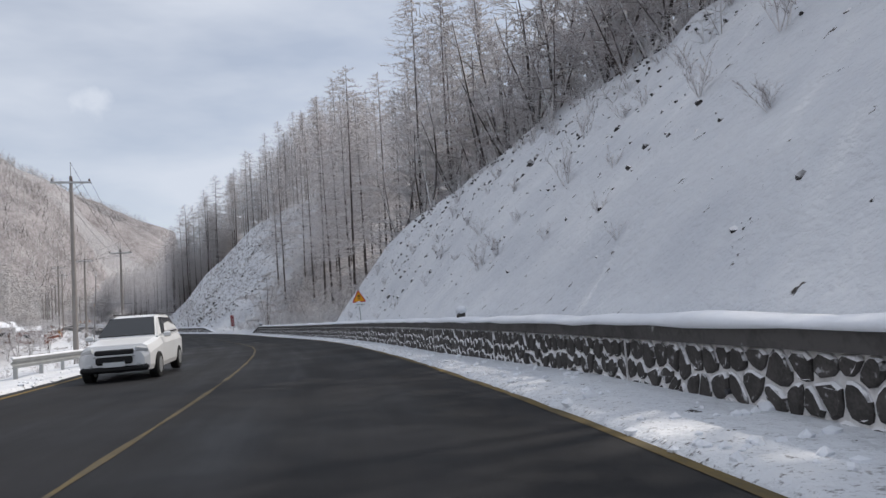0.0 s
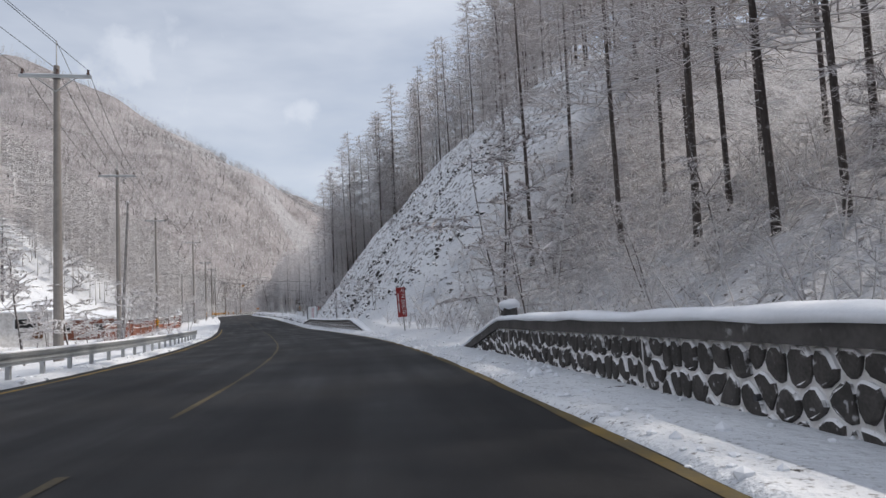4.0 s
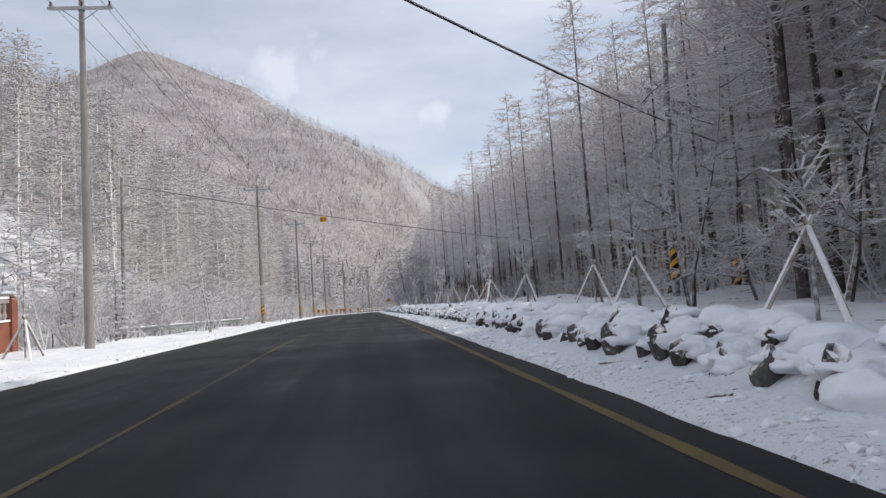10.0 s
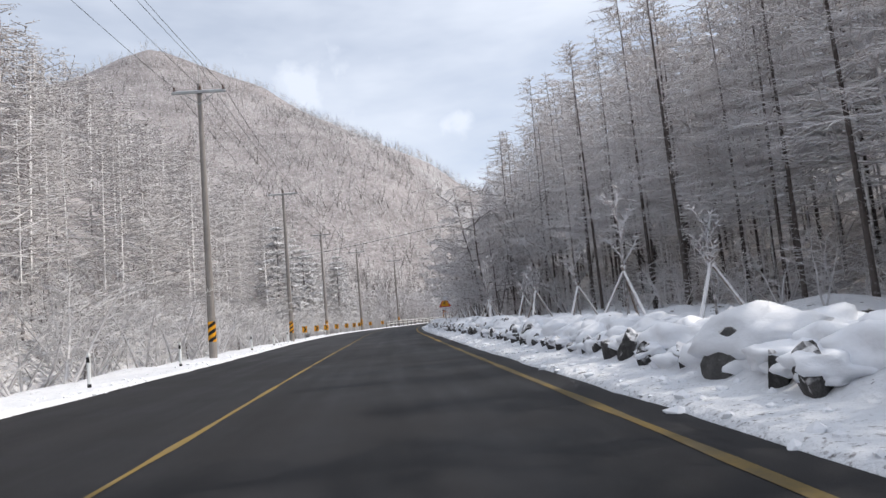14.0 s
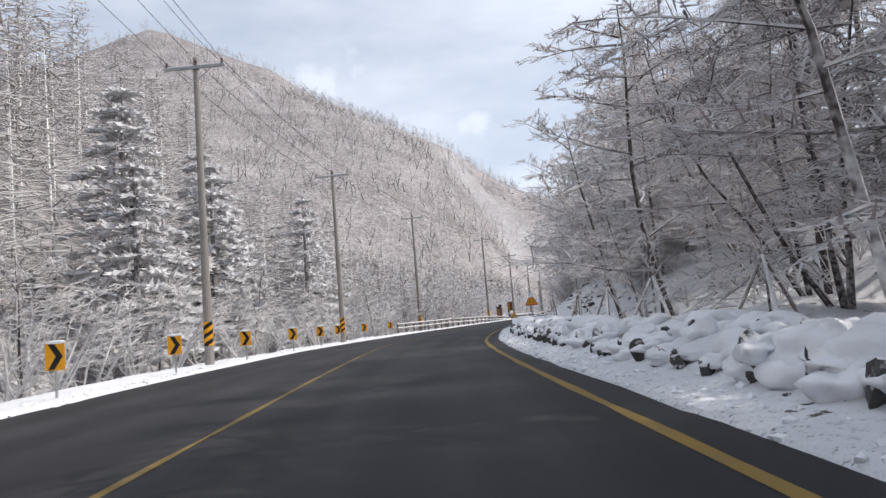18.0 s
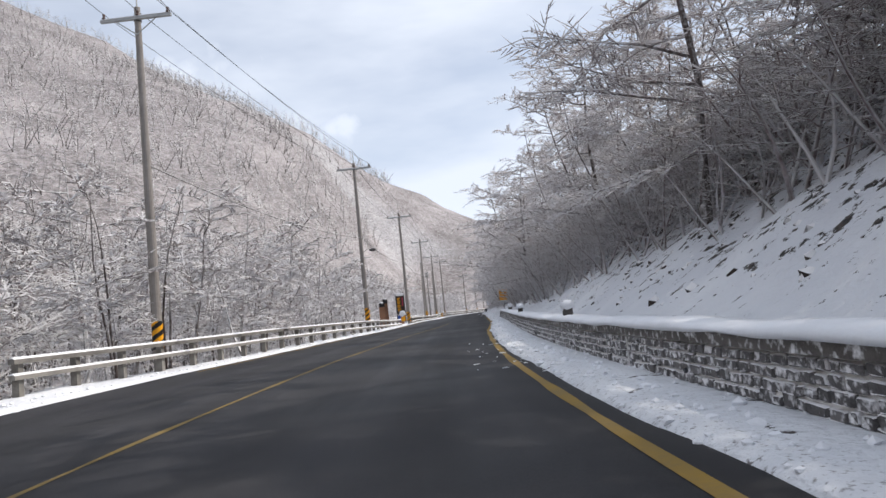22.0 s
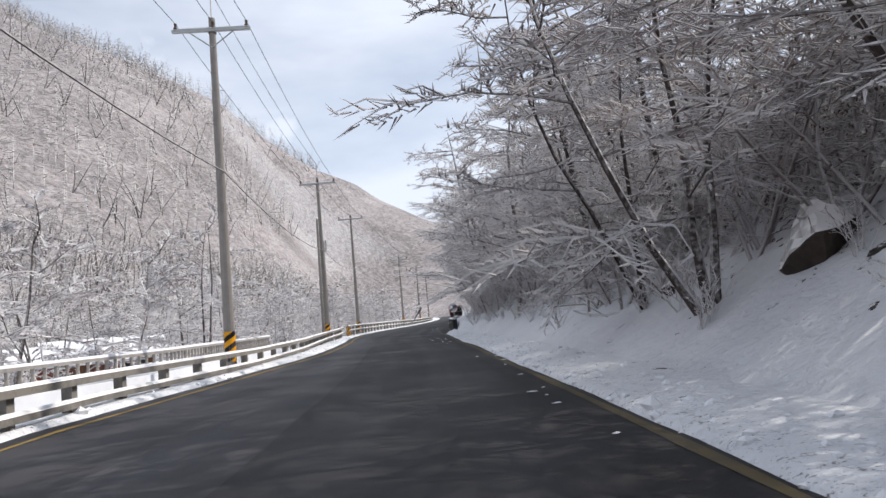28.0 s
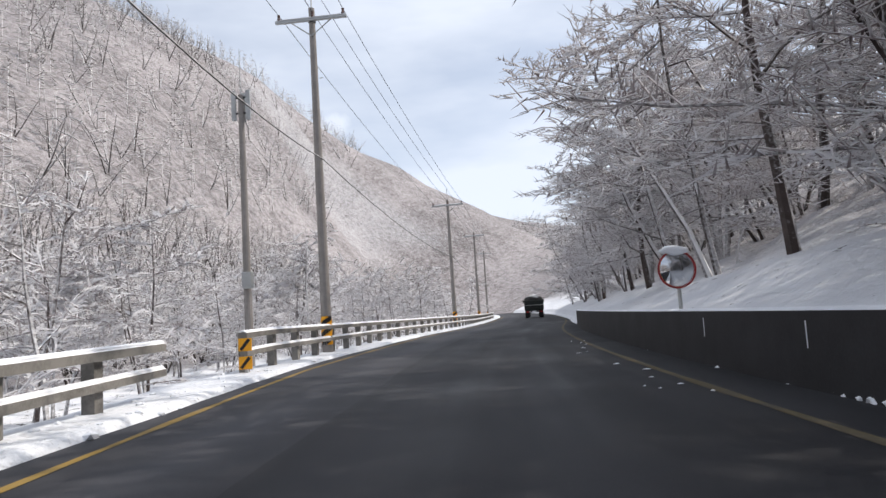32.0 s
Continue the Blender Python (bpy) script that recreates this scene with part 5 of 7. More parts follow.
def stone_wall(label, s0, s1, height, coping, ramp_in, ramp_out, size, squared, stone_mat, nearest, seed):
    """A retaining wall with stones in mortar, a concrete coping and snow on top; its ends run down to the ground."""
    rng = random.Random(seed)
    top = lambda s: height * min(1.0, max(0.04, (s - s0) / ramp_in if ramp_in else 1), max(0.04, (s1 - s) / ramp_out if ramp_out else 1))
    wall = thing("roadside_wall", label, "retaining wall", kind="structure")
    body = Shape()
    ss = np.append(np.arange(s0, s1, 0.8), s1)
    rows = []
    for q in ss:
        t = top(q)
        rows.append([above(q, float(wall_line(q)) + d, h) for d, h in ((0.0, -0.35), (0.02, t - coping * 0.5), (0.42, t - coping * 0.5), (0.42, -0.35))])
    body.add([tuple(p) for r in rows for p in r], [(i * 4 + j, i * 4 + (j + 1) % 4, i * 4 + 4 + (j + 1) % 4, i * 4 + 4 + j) for i in range(len(ss) - 1) for j in range(4)] + [(0, 1, 2, 3), tuple(len(ss) * 4 - 1 - j for j in range(4))])
    part("wall_core", body, MORTAR, wall, "pale frosted mortar")
    cap, lid = Shape(), Shape()
    for shape, ring in ((cap, ((-0.06, -coping), (-0.06, 0.0), (0.46, 0.0), (0.46, -coping))), (lid, ((-0.085, -0.02), (-0.075, 0.04), (0.0, 0.09), (0.2, 0.11), (0.5, 0.09), (0.5, -0.012)))):
        k = len(ring)
        pts = []
        for q in ss:
            wob = (0.85 if squared else 1.0) * (1 + 0.35 * math.sin(q * 1.7) * math.sin(q * 0.6 + seed))
            hang = 0.02 * math.sin(q * 3.1 + seed) * math.sin(q * 1.3)
            for d, h in ring:
                pts.append(tuple(above(q, float(wall_line(q)) + d, top(q) + (h * wob if shape is lid and h > 0 else h + (hang if shape is lid and d < 0 else 0)))))
        shape.add(pts, [(i * k + j, i * k + (j + 1) % k, (i + 1) * k + (j + 1) % k, (i + 1) * k + j) for i in range(len(ss) - 1) for j in range(k)] + [tuple(range(k)), tuple(len(ss) * k - 1 - j for j in range(k))])
    part("coping", cap, RIMED_STONE if squared else COPING, wall, "frosted concrete coping" if squared else "dark stained concrete coping")
    part("snow_cover", lid, SNOW, wall, "snow lying on the coping", smooth=True)
    foot = -0.16
    room = height - coping - 0.01 - foot
    rest, count = Shape(), 0
    for poly in (blocks if squared else rubble)(s0 + 0.2, s1 - 0.2, room, size[0], size[1], rng, 0.022 if squared else 0.034):
        q, z = sum(p[0] for p in poly) / len(poly), sum(p[1] for p in poly) / len(poly)
        z += foot
        lid_h = top(q) - coping - 0.01
        poly = [(x, y + foot) for x, y in poly]
        poly = [(x, min(y, lid_h)) for x, y in poly]
        if max(p[1] for p in poly) - min(p[1] for p in poly) < 0.05:
            continue
        sh = stone_mesh([(q - x, y - z) for x, y in poly], rng, 0.10 if squared else 0.24)
        m = face_pose(q, float(wall_line(q)), z)
        if nearest[0] < q < nearest[1] and count < 300:
            part("stone", sh, stone_mat, wall, m=m)
            count += 1
        else:
            rest.add([tuple(m @ Vector(v)) for v in sh.v], sh.f)
    if rest.v:
        ob = part("stonework", rest, stone_mat, wall, "rough dark stones set in pale mortar")
        ob["kind"] = "stuff"
    # weep pipes with a streak of ice below
    for q in np.arange(s0 + 5.0, s1 - 5.0, 6.4):
        if top(q) > height * 0.98:
            part("weep_pipe", Shape().tube([(0, 0.05, 0), (0, -0.06, -0.01)], [0.03, 0.03], 8), DARK_STEEL, wall, m=face_pose(q, float(wall_line(q)), 0.22))
            part("expansion_joint", Shape().box((0.022, 0.02, room), (0, -0.03, room / 2)), MORTAR, wall, m=face_pose(q + 2.2, float(wall_line(q + 2.2)), foot))
    return wall, top


def snow_post(s, u, h, size=0.2, label="short dark post capped with snow"):
    p = thing("wall_post", label, "post", "posts on the roadside walls", m=pose(*above(s, u, h), 0, 0, math.degrees(heading(s))))
    part("post", Shape().box((size, size, 0.34), (0, 0, 0.10), bevel=0.02), COPING, p)
    part("snow_cap", Shape().ball((size * 0.85, size * 0.85, 0.12), (0, 0, 0.31), 3, 0.2, cuts=2), SNOW, p, smooth=True)


def build_walls():
    stone_wall("rough stone retaining wall with dark snow-topped coping", 50, 165, 0.86, 0.19, 0, 4.5, (0.27, 0.24), False, WALL_STONE, (98, 128), 3)
    stone_wall("frosted stone retaining wall below a rocky slope", 188, 238.5, 0.86, 0.17, 8.5, 11.0, (0.25, 0.21), False, RIMED_STONE, (200, 226), 5)
    stone_wall("frosted ashlar retaining wall with snowy concrete coping", 398, 458, 0.66, 0.13, 3.0, 3.0, (0.22, 0.115), True, FROSTED_BLOCK, (405, 420), 7)
    for s, h in ((99.3, 0.86), (160.3, 0.86), (423.6, 0.66), (446.5, 0.66), (437.5, 0.66)):
        snow_post(s, float(wall_line(s)) + 0.2, h, 0.30 if s == 160.3 else 0.2)
    # dark concrete barrier near the end
    barrier = thing("concrete_barrier", "low dark damp concrete wall beside the road", "wall", kind="structure")
    part("barrier_wall", Shape().sweep(529.5, 572, 1.5, ((-0.02, -0.3), (0.0, 0.86), (0.28, 0.86), (0.28, -0.3)), line=wall_line), BLACK_WALL, barrier)
    part("snow_cover", Shape().sweep(529.6, 572, 1.5, ((0.02, 0.85), (0.03, 0.88), (0.14, 0.9), (0.3, 0.87), (0.3, 0.85)), line=wall_line), SNOW, barrier)
    for k, s in enumerate((533.2, 536.8, 540.4)):
        part("drain_stain", Shape().box((0.02, 0.008, 0.3), (0, 0, 0)), SNOW, barrier, "thin icy streak", m=face_pose(s, float(wall_line(s)) - 0.006, 0.6))


build_walls()


# ---- rocks ----
def rock_mesh(seed, mat, flat=1.0, cuts=2):
    """An angular rock about one metre across: a lump cut by random planes."""
    rng = random.Random(seed)
    bm = bmesh.new()
    bmesh.ops.create_icosphere(bm, subdivisions=cuts, radius=0.62)
    planes = [(Vector((rng.uniform(-1, 1), rng.uniform(-1, 1), rng.uniform(-0.8, 1))).normalized(), rng.uniform(0.30, 0.50)) for _ in range(11)]
    for v in bm.verts:
        for n, d in planes:
            k = v.co.dot(n) - d
            if k > 0:
                v.co -= n * k
        v.co += Vector((rng.uniform(-1, 1), rng.uniform(-1, 1), rng.uniform(-1, 1))) * 0.018
        v.co.z *= flat
    me = bpy.data.meshes.new("rock")
    bm.to_mesh(me)
    bm.free()
    me.materials.append(mat)
    return me


def outcrop(name, label, spots, mat, seed, tilt, sink=0.30, slab=(1.0, 1.0, 1.0), turn=40):
    """Many broken rocks of one face of rock, joined. spots: station, offset, size."""
    rng = random.Random(seed)
    protos = [rock_mesh(seed * 20 + k, mat, 0.7, 1) for k in range(10)]
    sh = Shape()
    for s, u, size in spots:
        me = protos[rng.randrange(10)]
        p = spot(s, u)
        m = pose(p.x, p.y, p.z - size * sink, tilt + rng.uniform(-turn, turn), rng.uniform(-turn, turn), math.degrees(heading(s)) + rng.uniform(-turn, turn) * 1.2) @ Matrix.Diagonal((size * slab[0] * rng.uniform(0.6, 1.1), size * slab[1] * rng.uniform(0.9, 1.4), size * slab[2] * rng.uniform(0.9, 1.4), 1))
        sh.add([tuple(m @ v.co) for v in me.vertices], [tuple(f.vertices) for f in me.polygons])
    return solo(name, sh, mat, label, "rocks", kind="stuff")


def build_rocks():
    rng = random.Random(31)
    # cut of bare strata behind the second wall: ledges run up the slope in slanting bands
    def band(s, u, n, size, spread):
        for k in range(n):
            f = k - n / 2
            v = u + 0.36 * f * spread + rng.gauss(0, 0.22)
            if v > 4.7:
                yield (s - 0.30 * f * spread + rng.gauss(0, 0.22), v, size * rng.uniform(0.5, 1.3))

    spots = []
    for k in range(230):
        s, u = rng.uniform(190, 239), 5.0 + 17 * rng.random() ** 1.2
        if vnoise(np.array([(s + 0.8 * u) / 4.0]), np.array([(u - 0.8 * s) / 9.0]), 5)[0] > 0.02:
            spots += list(band(s, u, rng.randrange(4, 14), rng.uniform(0.18, 0.55), rng.uniform(0.6, 1.2)))
    for k in range(26):
        s, u = rng.uniform(196, 219), 7.5 + 14 * rng.random()
        spots += list(band(s, u, rng.randrange(5, 11), rng.uniform(0.34, 0.66), 1.0))
    for k in range(24):
        s, u = rng.uniform(200, 213), rng.uniform(4.7, 7.4)
        spots += list(band(s, u, rng.randrange(3, 8), rng.uniform(0.45, 0.8), 0.6))
    for k in range(120):
        spots.append((rng.uniform(189, 240), 4.6 + abs(rng.gauss(0, 5)), rng.uniform(0.10, 0.26)))
    outcrop("rock_outcrop", "dark broken strata showing through the snow of the cut", spots, ROCK, 4, 40, 0.24)
    spots = []
    for k in range(210):
        s, u = 88 + 45 * rng.random() ** 0.8, 7.0 + 14 * rng.random() ** 0.8
        spots += list(band(s, u, rng.randrange(2, 9), rng.uniform(0.14, 0.34) * (1.3 if s > 108 else 0.8), 0.9))
    spots += [(rng.uniform(84, 128), rng.uniform(5.6, 14), rng.uniform(0.08, 0.24)) for _ in range(90)]
    outcrop("rock_outcrop", "small dark stones scattered on the smooth snow slope", spots, ROCK, 6, 40)
    spots = [(rng.uniform(399, 462), 5.0 + abs(rng.gauss(0, 3.0)), rng.uniform(0.10, 0.36)) for _ in range(420)]
    ledge = [(rng.uniform(398, 412), 6.4 + 4.0 * rng.random() ** 1.4, rng.uniform(0.25, 0.75)) for _ in range(170)]
    ledge += [(rng.uniform(440, 463), rng.uniform(6.0, 8.0), rng.uniform(0.3, 0.7)) for _ in range(50)]
    outcrop("rock_ledge", "dark brown broken rock ledge hung with snow", ledge, BROWN_ROCK, 9, 0, 0.2, (0.9, 1.4, 0.5), 20)
    outcrop("rock_outcrop", "dark ledges and stones under snow-laden trees", spots, BROWN_ROCK, 8, 35)
    # rock cliff by the road
    cliff = []
    for k in range(90):
        h = rng.uniform(0, 1)
        cliff.append((rng.uniform(482.5, 489.0), 5.4 + 3.2 * h + rng.uniform(-0.4, 0.4), rng.uniform(0.6, 1.7)))
    sh = Shape()
    protos = [rock_mesh(300 + k, BROWN_ROCK, 0.9, 1) for k in range(8)]
    for s, u, size in cliff:
        h = (u - 5.4) * 1.9 * rng.uniform(0.6, 1.1)
        p = above(s, u, 0.2 + h)
        m = pose(p.x, p.y, p.z, rng.uniform(-30, 30), rng.uniform(-30, 30), rng.uniform(0, 360)) @ Matrix.Diagonal((size, size, size * 1.3, 1))
        me = protos[rng.randrange(8)]
        sh.add([tuple(m @ v.co) for v in me.vertices], [tuple(f.vertices) for f in me.polygons])
    solo("rock_cliff", sh, BROWN_ROCK, "dark craggy rock face hung with snow", "cliff", kind="stuff")
    loner = rock_mesh(411, BROWN_ROCK, 0.95, 3)
    for s, u, size in ((493.0, 5.9, 1.15), (489.6, 5.0, 0.5), (497.0, 5.2, 0.45)):
        solo("boulder", loner, BROWN_ROCK, "brown boulder jutting out of the snowy bank", "boulder", "boulders in the bank", m=stand(s, u, s * 70 % 360, size * 0.12) @ Matrix.Diagonal((size, size, size, 1)))


build_rocks()


def build_boulder_bed():
    """Upright garden stones with dark bare faces, each under its cushion of snow, along the planted bed."""
    rng = random.Random(12)
    rocks = [rock_mesh(200 + k, ROCK_FACE, 1.15, 3) for k in range(10)]
    caps = []
    for k in range(6):
        sh = Shape().ball((0.62, 0.62, 0.52), (0, 0, 0), 20 + k, 0.4, cuts=3, lower=-0.4)
        caps.append(fix(sh.mesh("snow_cap", SNOW, True)))
    heap = Shape()
    lumps = [Shape().ball((1, 1, 0.75), (0, 0, 0), 60 + k, 0.35, cuts=3) for k in range(6)]
    s = 240.5
    n = 0

    def bed_stone(q, u, size, tall, flat):
        nonlocal n
        x, y, z = lane(q, u)
        base = float(z) + float(ground_height(q, u))
        b = thing("bed_stone", "dark upright garden stone under a thick cushion of snow" if tall > 1.25 else "dark blocky garden stone under a thick cushion of snow", "boulder", "stones edging the planted bed", m=pose(float(x), float(y), base, 0, 0, math.degrees(heading(q))))
        part("stone", rocks[n % 10], ROCK_FACE, b, m=pose(-0.14 * size, 0, 0.08 * size * tall, rng.uniform(-9, 9), rng.uniform(-12, 6), rng.uniform(-25, 25)) @ Matrix.Diagonal((size * 0.66, size * rng.uniform(0.55, 1.0), size * tall * 0.9, 1)))
        part("snow_cap", caps[n % 6], SNOW, b, m=pose(0.24 * size, rng.uniform(-0.06, 0.06), 0.27 * size * tall, 0, -6, rng.uniform(0, 360)) @ Matrix.Diagonal((size * 0.98, size * rng.uniform(1.0, 1.3), size * tall * (flat + 0.20), 1)))
        n += 1

    while s < 397:
        w = float(wall_line(s))
        size = rng.uniform(0.28, 0.50) * (1.35 if rng.random() < 0.08 else 1.0)
        if not sum(abs(s - q) < 1.0 for q in (282.0, 331.0, 310.0)):
            bed_stone(s, w + rng.uniform(0.02, 0.2), size, rng.uniform(0.8, 1.5), rng.uniform(0.24, 0.34))
            if rng.random() < 0.40:
                bed_stone(s + rng.uniform(-0.4, 0.4), w + 0.6 + rng.uniform(0, 0.4), rng.uniform(0.26, 0.44), rng.uniform(0.7, 1.2), rng.uniform(0.35, 0.5))
        s += size * 0.6 + rng.uniform(0.2, 0.95)
    bed_stone(310.0, float(wall_line(310.0)) + 0.3, 0.88, 0.95, 0.55)
    # snow heaped between and behind the stones
    for k in range(900):
        q = rng.uniform(240.5, 397.5)
        u = float(wall_line(q)) + 0.1 + 1.7 * rng.random()
        p = spot(q, u)
        r = rng.uniform(0.18, 0.46) * (0.75 if u < float(wall_line(q)) + 0.4 else 1.0)
        c, sn = math.cos(k), math.sin(k)
        wide = rng.uniform(0.9, 1.5)
        heap.add([(p.x + (x * c * wide - y * sn) * r, p.y + (x * sn * wide + y * c) * r, p.z - r * 0.12 + z * r * 0.8) for x, y, z in lumps[k % 6].v], lumps[k % 6].f)
    solo("heaped_snow", heap, SNOW, "soft humps of snow lying between the garden stones", "snow", kind="stuff", smooth=True)


build_boulder_bed()


def build_saplings():
    """Young trees in the bed, each held by a tripod of stakes."""
    protos = []
    for k in range(4):
        rng = random.Random(60 + k)
        limb, twig = Shape(), Shape()
        h = 2.0 + 0.35 * k
        limb.tube([(0, 0, -0.1), (0.03, 0.02, h * 0.5), (0.0, 0.05, h)], [0.035, 0.028, 0.012], 5, cap=False)
        for j in range(9):
            a = Vector((0.02, 0.02, h * (0.45 + 0.06 * j)))
            d = (way(rng) * 0.6 + Vector((0, 0, 0.8))).normalized()
            twig.tube([a, a + d * 0.45, a + d * 0.75 + way(rng) * 0.12], [0.020, 0.016, 0.008], 3, cap=False)
            for q in range(7):
                b = a + d * rng.uniform(0.2, 0.75)
                twig.spike(b, b + (way(rng, rng.uniform(-0.1, 0.9))).normalized() * rng.uniform(0.14, 0.3), 0.026)
        protos.append((fix(limb.mesh("trunk", BARK)), twig.mesh("crown", TWIG)))
    stakes = []
    for k in range(3):
        a = 2 * math.pi * k / 3 + 0.4
        foot = Vector((math.cos(a) * 0.72, math.sin(a) * 0.72, -0.1))
        stakes.append(fix(Shape().tube([foot, Vector((-math.cos(a) * 0.07, -math.sin(a) * 0.07, 1.32))], [0.04, 0.036], 6).mesh("stake", STAKE_WOOD)))
    rng = random.Random(8)
    n = 0
    for s in list(np.arange(246, 392, 5.2)) + [297.0, 396.5, 266.0]:
        s = s + rng.uniform(-1, 1)
        u = 5.6 + rng.uniform(-0.4, 1.0)
        if n == 31:
            u = -10.8
        if s > 395:
            u = 5.2
        t = thing("staked_sapling", "young snow-laden tree held by three wooden stakes", "sapling", "staked saplings in the bed", m=stand(s, u, rng.uniform(0, 360)))
        size = rng.uniform(0.8, 1.15)
        part("trunk", protos[n % 4][0], BARK, t, m=Matrix.Diagonal((size, size, size, 1)))
        part("crown", protos[n % 4][1], TWIG, t, m=Matrix.Diagonal((size, size, size, 1)))
        for me in stakes:
            part("stake", me, STAKE_WOOD, t, "snow-crusted wooden stake")
        n += 1


build_saplings()


# ---- poles and cables ----
def striped_band(pole, r, z, turn=0.0):
    """A sleeve with slanting yellow and black bars."""
    part("warning_sleeve", Shape().tube([(0, 0, z), (0, 0, z + 0.95)], [r + 0.006, r + 0.004], 16, cap=False), BLACK, pole, "black and yellow warning sleeve")
    for k in range(-2, 3):
        sh = Shape()
        n = 20
        for j in range(n + 1):
            a = 2 * math.pi * j / n
            zz = z + k * 0.34 + 0.68 * j / n
            low, high = max(zz, z), min(zz + 0.17, z + 0.95)
            if high - low > 0.01:
                for h in (low, high):
                    sh.v.append(((r + 0.010) * math.cos(a), (r + 0.010) * math.sin(a), h))
        for j in range(len(sh.v) // 2 - 1):
            sh.f.append((2 * j, 2 * j + 2, 2 * j + 3, 2 * j + 1))
        if sh.f:
            part("yellow_bar", sh, SIGN_YELLOW, pole)


TOPS = {}


def utility_pole(key, s, u, h, arm=1.0, banded=True, lean=0.0, label="weathered concrete utility pole with crossarm and insulators"):
    base = spot(s, u)
    m = pose(base.x, base.y, base.z, 0, 0, math.degrees(heading(s))) @ pose(0, 0, 0, 0, lean, 0)
    p = thing("utility_pole", label, "utility pole", "poles along the road", m=m)
    top = float(above(s, u, h).z) - base.z
    r0, r1 = 0.185, 0.105
    part("shaft", Shape().tube([(0, 0, -0.4), (0, 0, top * 0.5), (0, 0, top)], [r0, (r0 + r1) / 2, r1], 14), POLE_GREY, p, smooth=False)
    if arm:
        part("crossarm", Shape().box((2.1 * arm, 0.11, 0.12), (0, -0.13, top - 0.45), bevel=0.015), STEEL, p, "snow-dusted steel crossarm")
        part("arm_snow", Shape().box((2.0 * arm, 0.10, 0.03), (0, -0.13, top - 0.376), bevel=0.012), SNOW, p, "thin snow along the crossarm")
        for sx in (-1, 1):
            part("brace", Shape().tube([(0, -0.12, top - 1.05), (sx * 0.62 * arm, -0.13, top - 0.48)], [0.022, 0.022], 5), STEEL, p)
        for x in (-0.95, 0.05, 0.95):
            part("insulator", Shape().tube([(x * arm, -0.13, top - 0.42), (x * arm, -0.13, top - 0.34), (x * arm, -0.13, top - 0.28), (x * arm, -0.13, top - 0.18)], [0.03, 0.075, 0.04, 0.055], 8), PORCELAIN, p, "brown ribbed insulator")
        part("ground_wire_post", Shape().tube([(0, 0, top - 0.1), (0, 0, top + 1.0)], [0.03, 0.022], 6), STEEL, p, "thin steel top post")
        part("clamp_band", Shape().tube([(0, 0, top - 0.52), (0, 0, top - 0.40)], [r1 + 0.03, r1 + 0.03], 12), DARK_STEEL, p)
    for k in range(7):
        z = 2.6 + k * (top - 4.0) / 7
        part("step_bolt", Shape().tube([(-0.16 if k % 2 else 0.16, 0, z), (-0.30 if k % 2 else 0.30, 0, z)], [0.012, 0.012], 5), STEEL, p)
    if banded:
        striped_band(p, r0 - 0.01, 0.75 if s < 470 else 0.25)
    TOPS[key] = [m @ Vector((x * arm, -0.13, top - 0.18)) for x in (-0.95, 0.05, 0.95)] + [m @ Vector((0, 0, top + 1.0)), m @ Vector((0.14, 0, top * 0.55))]
    return p


def cable(a, b, sag, r, mat, label, name="cable"):
    pts = [a.lerp(b, k / 10) - Vector((0, 0, sag * (1 - (2 * k / 10 - 1) ** 2))) for k in range(11)]
    solo(name, Shape().tube(pts, [r] * 11, 5), mat, label, "cable", "overhead cables")


